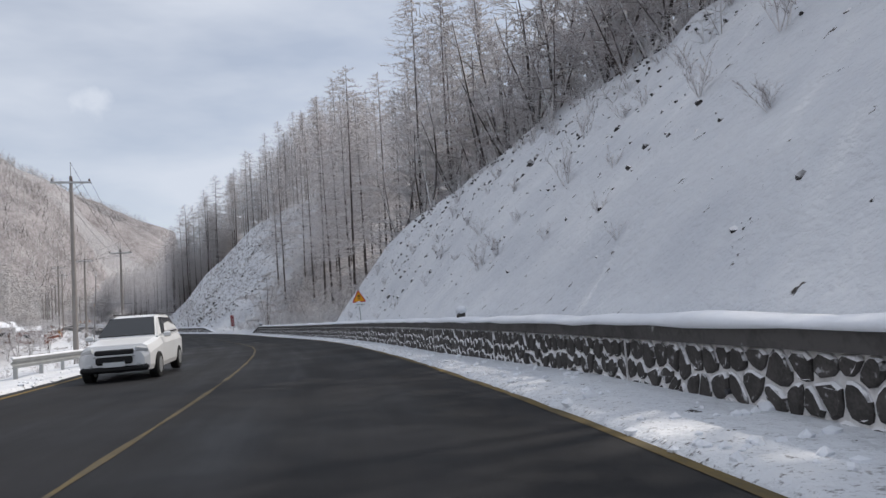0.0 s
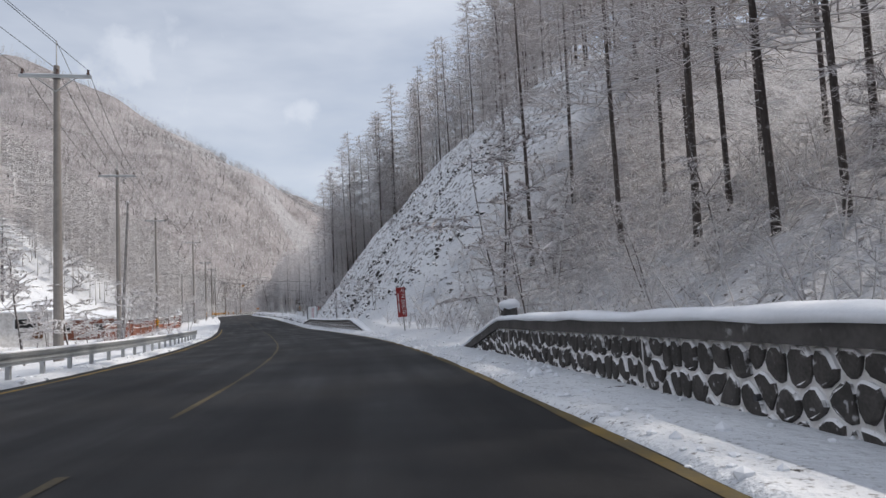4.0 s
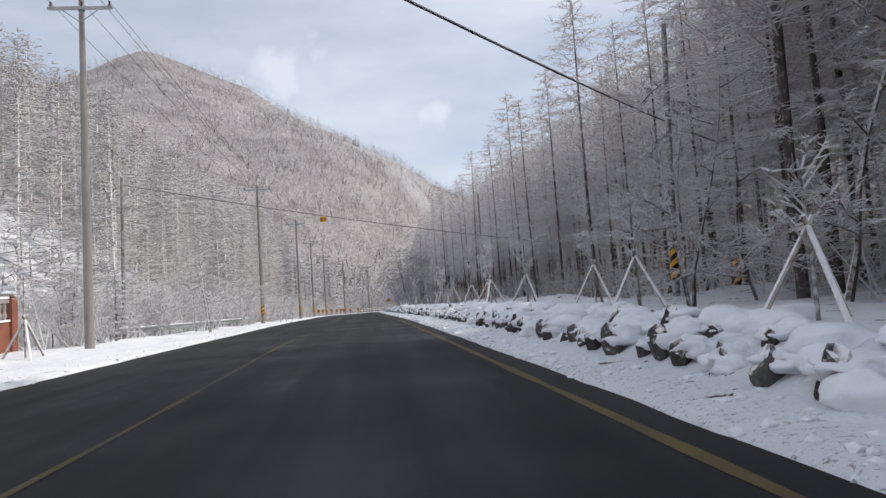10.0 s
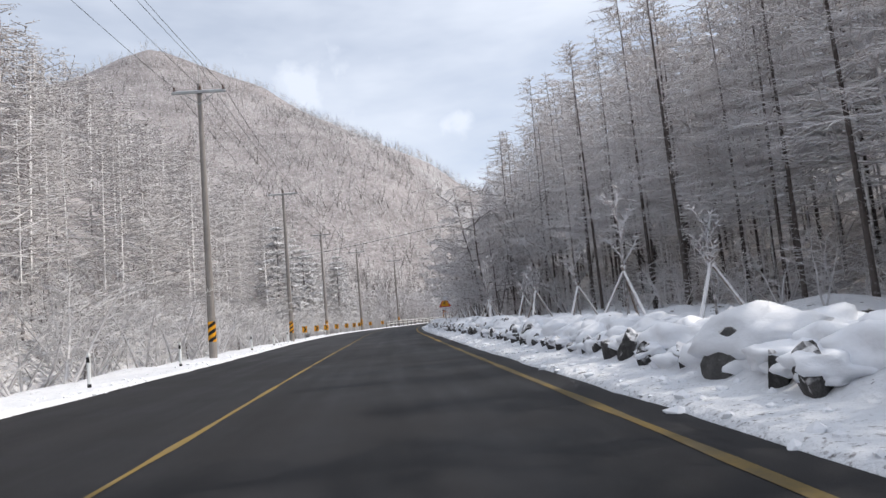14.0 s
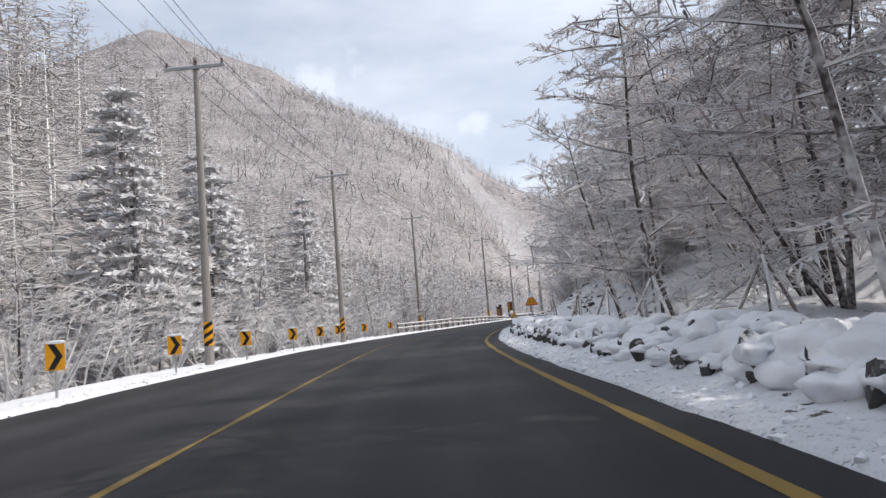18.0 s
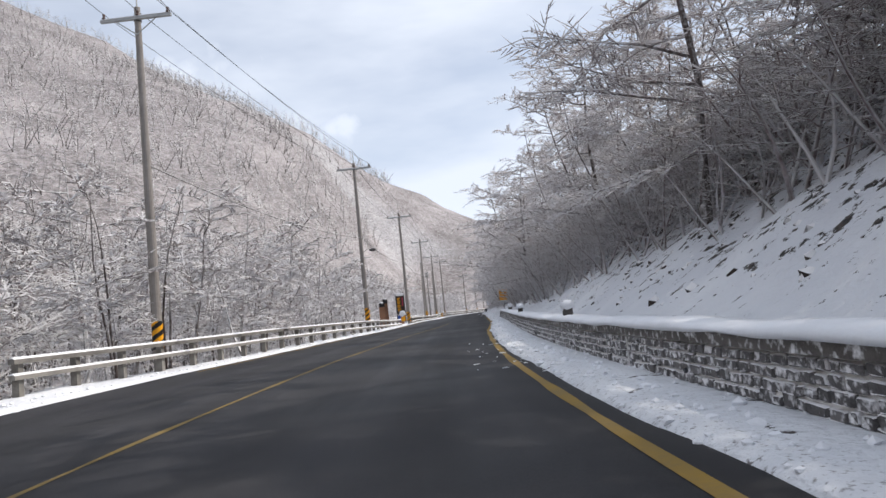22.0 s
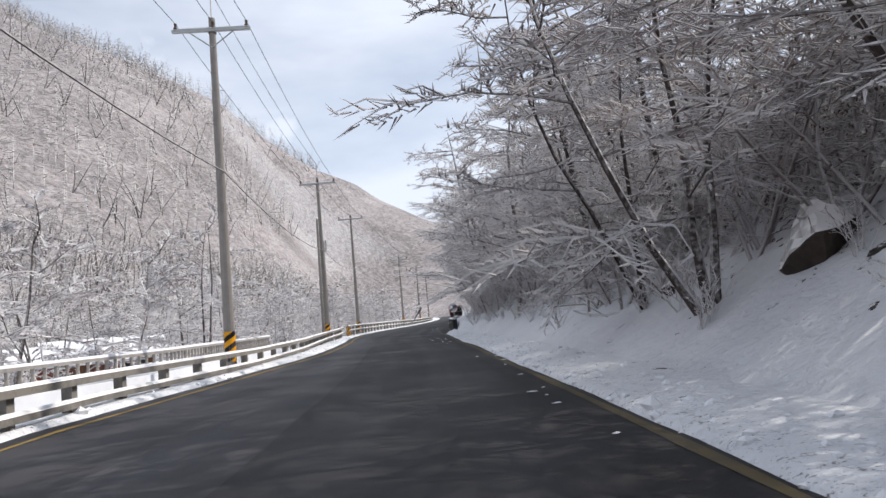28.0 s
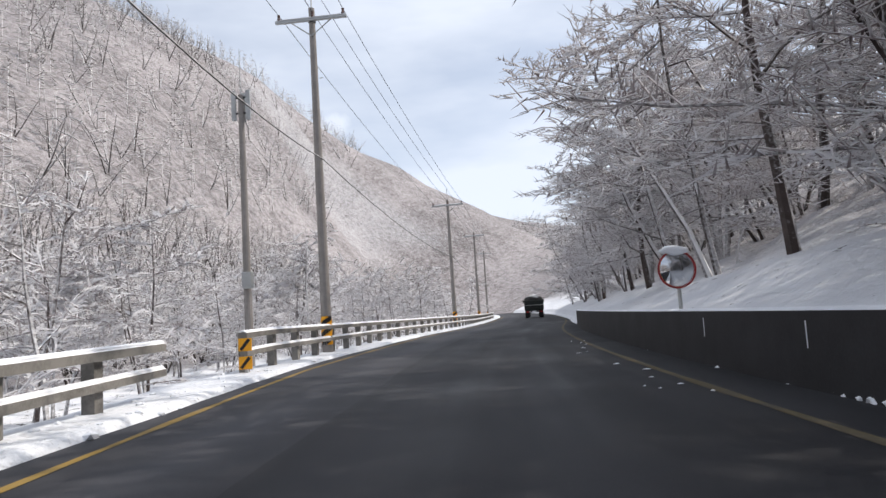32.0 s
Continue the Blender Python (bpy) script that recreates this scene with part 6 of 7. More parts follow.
def build_poles():
    rows = (("Z", 134, -12.0, 12.0), ("A", 174, -10.2, 11.0), ("B", 200, -12.9, 12.4), ("C", 238.7, -14.2, 14.2), ("D", 271, -11.1, 14.1), ("E", 308.5, -9.4, 12.9), ("F", 335, -8.35, 12.9), ("G", 361, -8.7, 12.8), ("K", 385, -9.5, 12.3),
            ("L", 405, -9.3, 12.0), ("N", 431.4, -9.8, 12.6), ("O", 458.0, -6.75, 12.2), ("P", 477.7, -5.75, 11.1), ("V", 505.7, -5.95, 11.3), ("Q", 531.0, -5.05, 11.2), ("R", 551.6, -5.6, 11.7), ("S", 582.3, -5.8, 9.8), ("T", 612, -6.5, 10.5), ("U", 645, -7, 11))
    for key, s, u, h in rows:
        utility_pole(key, s, u, h + 0.45, arm=1.22, banded=key not in "ZABD")
    keys = [r[0] for r in rows]
    for a, b in zip(keys, keys[1:]):
        for k in range(4):
            cable(TOPS[a][k], TOPS[b][k], 0.35, 0.011, WIRE, "thin overhead power line between the poles")
        if a in "NOPVQRS":
            cable(TOPS[a][4], TOPS[b][4], 0.5, 0.022, SNOW_CABLE, "thick sagging communication cable dusted with snow")
    # service lines across the road, with a marker tag
    cable(above(239.1, -13.8, 7.6), above(266.7, 13.9, 6.3), 0.5, 0.03, SNOW_CABLE, "snow-covered cable hung across the road")
    cable(above(282.6, -13.6, 8.9), above(288.2, 13.0, 4.6), 0.25, 0.03, SNOW_CABLE, "snow-covered cable crossing to the larch wood")
    cable(above(361, -8.7, 7.15), above(352.2, 16.6, 9.9), 0.25, 0.028, SNOW_CABLE, "snow-dusted cable crossing above the road")
    tag = thing("cable_tag", "small yellow marker plate hung from the cable", "sign", m=pose(*(above(285.5, -2.4, 6.85)), 0, 0, math.degrees(heading(286))))
    part("plate", Shape().box((0.40, 0.02, 0.32), (0, 0, -0.18), bevel=0.004), SIGN_YELLOW, tag)
    for x in (-0.12, 0.12):
        part("mark", Shape().box((0.07, 0.01, 0.16), (x * 0.8, -0.016, -0.18)), BLACK, tag)
    for x in (-0.2, 0.2):
        part("hook", Shape().tube([(x, 0, -0.02), (x, 0, 0.12)], [0.01, 0.01], 5), STEEL, tag)
    # slim poles without arms
    for s, u, h, lab in ((196.5, -12.2, 10.5, "dark leaning wooden pole"), (282.6, -13.6, 9.2, "old bare wooden pole among the trees"), (288.2, 13.0, 5.0, "short bare wooden pole at the edge of the larch wood"), (300, 10.4, 9.5, "bare wooden pole at the edge of the larch wood"), (266.7, 13.9, 6.2, "short wooden pole that holds a cable at the wood"), (262, 9.2, 8.5, "leaning bare wooden pole at the edge of the wood"), (507.2, -6.3, 8.5, "slim concrete pole beside the fence"), (530.7, -5.3, 8.6, "slim concrete pole beside the fence")):
        b = spot(s, u)
        p = thing("slim_pole", lab, "pole", "slim poles along the road", m=pose(b.x, b.y, b.z, 0, 3.0 if "leaning" in lab else 0.5, math.degrees(heading(s))))
        part("shaft", Shape().tube([(0, 0, -0.3), (0, 0, h)], [0.11, 0.075], 10), POLE_GREY if "concrete" in lab else BARK, p)
        part("cap", Shape().ball((0.1, 0.1, 0.06), (0, 0, h), 2, 0.1), SNOW, p)
        if u > 0 and h > 6:
            striped_band(p, 0.13, 0.5)
    # lamp on an arm
    p = thing("street_lamp", "grey street lamp on a short arm fixed to the utility pole", "street lamp", m=pose(*above(458.0, -6.75, 0), 0, 0, math.degrees(heading(458))))
    part("arm", Shape().tube([(0.1, 0, 5.9), (0.5, -0.1, 6.15), (0.72, -0.14, 6.1)], [0.03, 0.025, 0.025], 6), STEEL, p)
    part("lamp_head", Shape().ball((0.26, 0.17, 0.12), (0.85, -0.16, 6.02), 4, 0.06, cuts=2), DARK_STEEL, p, "dark oval lamp head", smooth=True)
    # pole with antennas
    b = spot(553.0, -8.9)
    p = thing("antenna_pole", "tall pole with grey antenna panels and boxes", "antenna pole", m=pose(b.x, b.y, b.z, 0, 0, math.degrees(heading(552))))
    part("shaft", Shape().tube([(0, 0, -0.4), (0, 0, 11.6)], [0.17, 0.10], 12), POLE_GREY, p)
    for x, y in ((-0.28, 0), (0.28, 0), (0, 0.28)):
        a = part("antenna_panel", Shape().box((0.16, 0.10, 1.15), (x, y, 11.2), bevel=0.02), STEEL, p, "pale grey antenna panel")
    part("bracket", Shape().box((0.7, 0.06, 0.06), (0, 0, 10.9)).box((0.7, 0.06, 0.06), (0, 0, 11.5)), DARK_STEEL, p)
    part("equipment_box", Shape().box((0.34, 0.26, 0.6), (0.1, -0.22, 4.6), bevel=0.02), STEEL, p, "grey equipment box")
    part("whip", Shape().tube([(0, 0, 11.5), (0, 0, 13.4)], [0.02, 0.01], 5), STEEL, p)


build_poles()


# ---- guard rails ----
def rail_line(s):
    return keyed(s, ((424, -10.6), (435, -9.1), (448, -7.5), (458, -6.5), (468, -6.3), (478, -5.6), (486, -5.9), (497, -6.2), (505, -5.5), (516, -4.75), (534, -4.8), (545, -5.4), (560, -5.6), (600, -5.7), (660, -6)))


def rail_lift(s):    # how far the two-rail fence stands above or below the road's level
    return keyed(s, ((425, 0.28), (440, 0.30), (450, 0.18), (458, 0.06), (470, -0.14), (488, -0.04), (500, -0.10), (507, -0.14), (515, -0.09), (526, -0.02), (534, 0.08), (546, 0.25), (600, 0.1)))


def steel_rail(label, s0, s1, line, back=False):
    rail = thing("guardrail", label, "guardrail", "steel guardrails", kind="structure")
    prof = ((0.0, 0.40), (0.05, 0.43), (0.05, 0.49), (0.0, 0.53), (0.0, 0.57), (0.05, 0.61), (0.05, 0.67), (0.0, 0.71), (-0.012, 0.71), (0.036, 0.665), (0.036, 0.615), (-0.014, 0.575), (-0.014, 0.525), (0.036, 0.485), (0.036, 0.435), (-0.012, 0.40))
    part("beam", Shape().sweep(s0, s1, 1.5, prof, line=line), STEEL, rail, "weathered corrugated steel beam")
    part("snow_cover", Shape().sweep(s0, s1, 1.5, ((-0.03, 0.708), (-0.03, 0.735), (0.02, 0.75), (0.05, 0.72), (0.05, 0.69)), line=line), SNOW, rail, "thin snow on the beam")
    post = fix(Shape().box((0.10, 0.10, 1.05), (0, 0, 0.14), bevel=0.012).mesh("post", STEEL))
    for s in np.arange(s0 + 0.5, s1, 2.0):
        u = float(line(s)) - 0.09
        part("post", post, STEEL, rail, m=pose(*above(s, u, 0.02), 0, 0, math.degrees(heading(s))))


def concrete_fence(label, s0, s1, line, high=0.78, step=2.0):
    fence = thing("guard_fence", label, "fence", "two-rail guard fences", kind="structure")
    for name, h, t in (("top_rail", high, 0.15), ("lower_rail", high - 0.40, 0.14)):
        part(name, Shape().sweep(s0, s1, 1.0, ((-0.08, h - t), (-0.09, h - 0.03), (0.0, h), (0.08, h - 0.03), (0.08, h - t)), line=line, lift=rail_lift), RAIL_CONCRETE, fence)
        part("rail_snow", Shape().sweep(s0, s1, 1.0, ((-0.075, h - 0.02), (-0.06, h + 0.015), (-0.01, h + 0.03), (0.04, h + 0.008), (0.045, h - 0.015)), line=line, lift=rail_lift), SNOW, fence, "snow lying on the rail")
    post = fix(Shape().box((0.18, 0.20, high + 0.45), (0, 0, (high - 0.45) / 2), bevel=0.02).mesh("post", RAIL_CONCRETE))
    for s in np.arange(s0 + 0.3, s1, step):
        part("post", post, RAIL_CONCRETE, fence, m=pose(*above(s, float(line(s)) - 0.10, float(rail_lift(s))), 0, 0, math.degrees(heading(s))))


def build_rails():
    steel_rail("weathered steel guardrail along the outer bend", 104, 201, lambda s: keyed(s, ((104, -8.7), (118, -7.6), (135, -7.1), (165, -7.5), (205, -7.7))))
    steel_rail("low steel guardrail beside a side track", 281, 305, lambda s: keyed(s, ((281, -13.5), (292, -11.5), (305, -10.2))))
    concrete_fence("two-rail wood-look concrete fence topped with snow", 425, 472.5, rail_line)
    concrete_fence("two-rail wood-look concrete fence past the utility pole", 479.5, 539.7, rail_line)
    concrete_fence("two-rail concrete fence beyond the side track", 543.8, 640, rail_line)
    # railing of the side bridge
    railing = thing("bridge_railing", "white baluster railing of a snowy side bridge", "railing", kind="structure")
    line = lambda s: keyed(s, ((488, -13.0), (508, -8.6), (530, -8.2)))
    for h in (0.85, 0.28):
        part("hand_rail", Shape().sweep(490, 527, 1.5, ((-0.07, h - 0.1), (-0.07, h), (0.07, h), (0.07, h - 0.1)), line=line), CONCRETE, railing)
    part("rail_snow", Shape().sweep(490, 527, 1.5, ((-0.08, 0.84), (-0.06, 0.92), (0.06, 0.92), (0.08, 0.84)), line=line), SNOW, railing, "snow on the railing")
    bal = fix(Shape().tube([(0, 0, 0.2), (0, 0, 0.4), (0, 0, 0.55), (0, 0, 0.8)], [0.05, 0.075, 0.04, 0.055], 6).mesh("baluster", CONCRETE))
    for s in np.arange(490.3, 527, 0.42):
        part("baluster", bal, CONCRETE, railing, m=pose(*above(s, float(line(s)), 0.0), 0, 0, 0))
    part("deck", Shape().sweep(489, 528, 1.5, ((-4.5, -0.6), (-4.5, 0.12), (0.25, 0.12), (0.25, -0.6)), line=line), SNOW, railing, "snow-covered bridge deck")


build_rails()


# ---- signs ----
def lettering(text, size, mat, parent, m, name="lettering", depth=0.004, stretch=1.0):
    cu = bpy.data.curves.new(name, "FONT")
    cu.body, cu.size, cu.extrude = text, size, depth
    cu.align_x, cu.align_y = "CENTER", "CENTER"
    tmp = new(name, cu)
    bpy.context.view_layer.update()
    me = bpy.data.meshes.new_from_object(tmp.evaluated_get(bpy.context.evaluated_depsgraph_get()))
    bpy.data.objects.remove(tmp)
    bpy.data.curves.remove(cu)
    me.name = name
    me.materials.clear()
    me.materials.append(mat)
    return part(name, me, mat, parent, m=m @ pose(0, 0, 0, 90, 0, 0) @ Matrix.Diagonal((stretch, 1, 1, 1)))


def triangle(w, cut):
    """Outline of an upright triangle w wide with blunt corners, its foot at z 0."""
    h = w * 0.866
    return [(-w / 2 + cut, 0), (w / 2 - cut, 0), (w / 2 - cut * 0.5, cut * 0.87), (cut * 0.5, h - cut * 0.87), (-cut * 0.5, h - cut * 0.87), (-w / 2 + cut * 0.5, cut * 0.87)]


def warning_sign(s, u, foot, width, label, motif, plate=False, snow=0.0, lean=0.0):
    sign = thing("warning_sign", label, "road sign", "triangular warning signs", m=stand(s, u, -6) @ pose(0, 0, 0, 0, lean, 0))
    ground = spot(s, u)
    z0 = float(above(s, u, foot).z) - ground.z
    part("pole", Shape().tube([(0, 0.05, -0.3), (0, 0.05, z0 + width * 0.7)], [0.035, 0.035], 10), STEEL, sign, "grey steel pole")
    part("border", Shape().prism([(x, z + z0) for x, z in triangle(width, 0.06)], -0.012, 0.012), SIGN_RED, sign, "red border")
    inner = triangle(width * 0.76, 0.04)
    part("face", Shape().prism([(x, z + z0 + width * 0.072) for x, z in inner], -0.018, -0.010), SIGN_YELLOW, sign, "orange-yellow face")
    c = z0 + width * 0.30
    k = width / 0.9
    if motif == "skid":
        part("car_symbol", Shape().box((0.17 * k, 0.006, 0.05 * k), (0, -0.021, c + 0.10 * k)).box((0.11 * k, 0.006, 0.06 * k), (0, -0.021, c + 0.145 * k)).box((0.035 * k, 0.006, 0.05 * k), (-0.06 * k, -0.021, c + 0.06 * k)).box((0.035 * k, 0.006, 0.05 * k), (0.06 * k, -0.021, c + 0.06 * k)), BLACK, sign, "black car symbol")
        trail = Shape()
        for sx in (-1, 1):
            trail.tube([(sx * 0.05 * k, -0.021, c + 0.03 * k), (sx * 0.05 * k + 0.07 * k, -0.021, c - 0.01 * k), (sx * 0.05 * k - 0.05 * k, -0.021, c - 0.06 * k), (sx * 0.05 * k + 0.05 * k, -0.021, c - 0.11 * k)], [0.014 * k] * 4, 5)
        part("skid_marks", trail, BLACK, sign)
    elif motif == "junction":
        part("arrow_symbol", Shape().box((0.05 * k, 0.006, 0.32 * k), (0, -0.021, c + 0.03 * k)).box((0.16 * k, 0.006, 0.045 * k), (-0.07 * k, -0.021, c + 0.0 * k), pose(0, 0, 0, 0, 25, 0)), BLACK, sign)
    else:
        part("road_symbol", Shape().prism([(-0.15 * k, c - 0.13 * k), (-0.10 * k, c - 0.13 * k), (-0.03 * k, c + 0.18 * k), (-0.06 * k, c + 0.18 * k)], -0.024, -0.018).prism([(0.15 * k, c - 0.13 * k), (0.10 * k, c - 0.13 * k), (0.03 * k, c + 0.18 * k), (0.06 * k, c + 0.18 * k)], -0.024, -0.018), BLACK, sign)
    if plate:
        pl = part("plate", Shape().box((0.62, 0.016, 0.22), (0, 0, z0 - 0.16), bevel=0.004), SIGN_WHITE, sign, "small white plate")
        part("plate_mark", Shape().box((0.10, 0.006, 0.04), (0.14, -0.012, z0 - 0.16)).box((0.2, 0.006, 0.02), (-0.12, -0.012, z0 - 0.14)), BLACK, pl)
    if snow > 0:
        h = width * 0.866
        part("snow_cap", Shape().prism([(-width * snow * 0.55, z0 + h * (1 - snow)), (width * snow * 0.55, z0 + h * (1 - snow) + 0.03), (0.03, z0 + h + 0.06), (-0.04, z0 + h + 0.05)], -0.07, 0.04), SNOW, sign, "snow frozen onto the tip")
    else:
        part("snow_clump", Shape().ball((0.13, 0.05, 0.05), (-0.05, -0.04, z0 + 0.02), 4, 0.3, cuts=2), SNOW, sign, "clump of snow on the lower edge", smooth=True)


def chevron_sign(s, u, foot, flip):
    sign = thing("chevron_sign", "yellow bend marker with a black chevron", "road sign", "chevron bend markers", m=stand(s, u, -8))
    z0 = float(above(s, u, foot).z) - spot(s, u).z
    part("pole", Shape().tube([(0, 0.03, -0.3), (0, 0.03, z0 + 0.6)], [0.03, 0.03], 8), STEEL, sign)
    part("panel", Shape().box((0.48, 0.02, 0.62), (0, 0, z0 + 0.31), bevel=0.006), SIGN_YELLOW, sign)
    w = 0.16
    part("chevron", Shape().prism([(-0.17, z0 + 0.60), (-0.17 + w, z0 + 0.60), (0.20, z0 + 0.31), (-0.17 + w, z0 + 0.02), (-0.17, z0 + 0.02), (0.03, z0 + 0.31)], -0.018, -0.010), BLACK, sign)
    part("snow_cap", Shape().ball((0.25, 0.04, 0.04), (0, 0, z0 + 0.63), 3, 0.3, cuts=2), SNOW, sign, smooth=True)


SPEED_SIGN = (242.0, 6.2, 2.0)


def build_signs():
    warning_sign(123.7, 5.5, 2.12, 0.92, "triangular slippery-road warning sign with a small plate", "skid", plate=True, lean=-2.5)
    warning_sign(354.3, 4.15, 1.78, 0.95, "triangular warning sign half hidden under snow", "junction", snow=0.42)
    warning_sign(400.3, 4.05, 1.48, 0.85, "triangular road-narrows warning sign with a snowy tip", "narrow", snow=0.35)
    for s, u in ((366.8, -8.6), (373.6, -8.6), (380.2, -8.7), (386.9, -8.7), (394.0, -8.9), (399.5, -9.1), (405.8, -9.9), (411.4, -9.6), (420.6, -9.9)):
        chevron_sign(s, u, 0.70, False)
    # red accident board
    board = thing("accident_board", "faded red board warning of a frequent accident spot", "road sign", m=stand(179.6, 4.0, -8) @ pose(0, 0, 0, 0, -2.5, 0))
    z0 = float(above(179.6, 4.0, 0.95).z) - spot(179.6, 4.0).z
    part("pole", Shape().tube([(0.05, 0.03, -0.3), (0.05, 0.03, z0 + 1.4)], [0.035, 0.035], 8), STEEL, board)
    part("panel", Shape().box((0.46, 0.02, 1.5), (0, 0, z0 + 0.75), bevel=0.006), BOARD_RED, board)
    for k, ch in enumerate("사고많은곳"):
        lettering(ch, 0.25, SIGN_WHITE, board, Matrix.Translation((0.09, -0.013, z0 + 1.31 - k * 0.275)))
    part("small_print", Shape().box((0.05, 0.006, 0.40), (-0.14, -0.012, z0 + 1.0)).box((0.05, 0.006, 0.48), (-0.14, -0.012, z0 + 0.48)), SIGN_WHITE, board, "column of small print")
    # white icing banner on two posts
    ban = thing("icing_banner", "white banner on steel posts warning of frequent icing", "banner sign", m=stand(240.2, 5.35, -4))
    g = spot(240.2, 5.35).z
    zb = float(above(240.2, 5.35, 0.28).z) - g
    part("cloth", Shape().box((1.16, 0.03, 2.0), (0, 0, zb + 1.0), bevel=0.01), SIGN_WHITE, ban, "taut pale banner cloth")
    for x in (-0.66, -0.60, 0.62):
        part("post", Shape().tube([(x, 0.05, -0.5), (x, 0.05, zb + 2.02)], [0.03, 0.03], 8), DARK_STEEL, ban)
    for z in (zb, zb + 2.0):
        part("cross_bar", Shape().tube([(-0.66, 0.04, z), (0.64, 0.04, z)], [0.022, 0.022], 6), DARK_STEEL, ban)
    lettering("결빙 잦은곳", 0.40, LETTER_RED, ban, Matrix.Translation((0.05, -0.02, zb + 1.02)) @ pose(0, 0, 0, 0, 90, 0), stretch=0.86)
    part("snow_drift", Shape().ball((0.62, 0.30, 0.16), (-0.15, -0.10, zb - 0.14), 6, 0.3, cuts=2), SNOW, ban, "snow heaped against the foot", smooth=True)
    # round speed limit sign beside the banner
    sp = thing("speed_sign", "round white speed limit sign with a red ring on a pole", "road sign", m=stand(SPEED_SIGN[0], SPEED_SIGN[1], -6))
    z0 = float(above(*SPEED_SIGN).z) - spot(SPEED_SIGN[0], SPEED_SIGN[1]).z
    part("pole", Shape().tube([(0, 0.05, -0.3), (0, 0.05, z0 + 0.42)], [0.03, 0.03], 10), DARK_STEEL, sp, "dark steel pole")
    part("ring", Shape().tube([(0, 0.012, z0), (0, -0.008, z0)], [0.30, 0.30], 32), SIGN_RED, sp, "red ring")
    part("face", Shape().tube([(0, 0.0, z0), (0, -0.014, z0)], [0.225, 0.225], 28), SIGN_WHITE, sp, "white face")
    lettering("50", 0.30, BLACK, sp, Matrix.Translation((0, -0.016, z0)))
    # red board across the valley
    far = thing("shop_board", "tall red board with pale lettering bars and an orange foot", "sign board", m=stand(193, -25.8, 0))
    top = float(above(193, -25.8, 4.7).z) - spot(193, -25.8).z
    part("panel", Shape().box((0.9, 0.12, top - 0.9), (0, 0, 0.9 + (top - 0.9) / 2), bevel=0.01), BOARD_RED, far)
    part("base_panel", Shape().box((0.9, 0.12, 1.1), (0, 0, 0.45), bevel=0.01), WOOD, far)
    for k in range(4):
        part("lettering_bar", Shape().box((0.42, 0.02, 0.42), (0, -0.07, top - 0.6 - k * 0.75)), SIGN_WHITE, far)
    # yellow board by the bank
    yb = thing("yellow_board", "yellow notice board on a post under the trees", "road sign", m=stand(474.5, 3.95, -3))
    z0 = float(above(474.5, 3.95, 1.45).z) - spot(474.5, 3.95).z
    part("pole", Shape().tube([(0, 0.04, -0.4), (0, 0.04, z0 + 1.0)], [0.04, 0.04], 8), STEEL, yb)
    part("panel", Shape().box((0.78, 0.03, 1.05), (0, 0, z0 + 0.55), bevel=0.006), SIGN_YELLOW, yb)
    part("round_plate", Shape().tube([(0, 0.0, z0 + 1.30), (0, -0.02, z0 + 1.30)], [0.2, 0.2], 20), SIGN_WHITE, yb, "small round white plate")
    part("plate_mark", Shape().box((0.08, 0.01, 0.16), (-0.07, -0.026, z0 + 1.30)).box((0.08, 0.01, 0.16), (0.06, -0.026, z0 + 1.30)), BLACK, yb)
    part("foot_strip", Shape().box((0.70, 0.03, 0.14), (0, 0, z0 - 0.07), bevel=0.004), SIGN_WHITE, yb)
    part("lettering_bar", Shape().box((0.5, 0.008, 0.08), (0, -0.02, z0 + 0.85)).box((0.42, 0.008, 0.08), (0, -0.02, z0 + 0.62)).box((0.5, 0.008, 0.08), (0, -0.02, z0 + 0.36)), BLACK, yb)
    part("snow_cap", Shape().ball((0.4, 0.06, 0.06), (0, 0, z0 + 1.09), 3, 0.3, cuts=2), SNOW, yb, smooth=True)
    # tiny plate on a stick in the bank
    for s, u, h in ((466.5, 3.9, 0.55), (405.5, 4.4, 0.6), (256.0, -10.0, 0.6)):
        st = thing("marker_plate", "small white plate on a thin stick in the snow", "marker", "small plates on sticks", m=stand(s, u))
        part("stick", Shape().tube([(0, 0, -0.2), (0, 0, h)], [0.015, 0.015], 6), STEEL, st)
        part("plate", Shape().box((0.34, 0.02, 0.16), (0, -0.02, h), bevel=0.004), SIGN_WHITE, st)
    # delineators
    for s, u in ((310.5, -8.0), (321, -7.9), (329, -8.0), (343.5, -8.3), (352, -8.5), (359, -8.7), (317, -8.2)):
        d = thing("delineator", "slim white delineator post with a dark reflector", "delineator", "delineators along the verge", m=stand(s, u))
        part("post", Shape().tube([(0, 0, -0.2), (0, 0, 0.85), (0, 0, 0.9)], [0.05, 0.05, 0.02], 8), SIGN_WHITE, d)
        part("reflector", Shape().box((0.08, 0.02, 0.14), (0, -0.05, 0.72)), BLACK, d)
        part("foot_band", Shape().tube([(0, 0, -0.05), (0, 0, 0.09)], [0.054, 0.054], 8), BLACK, d)
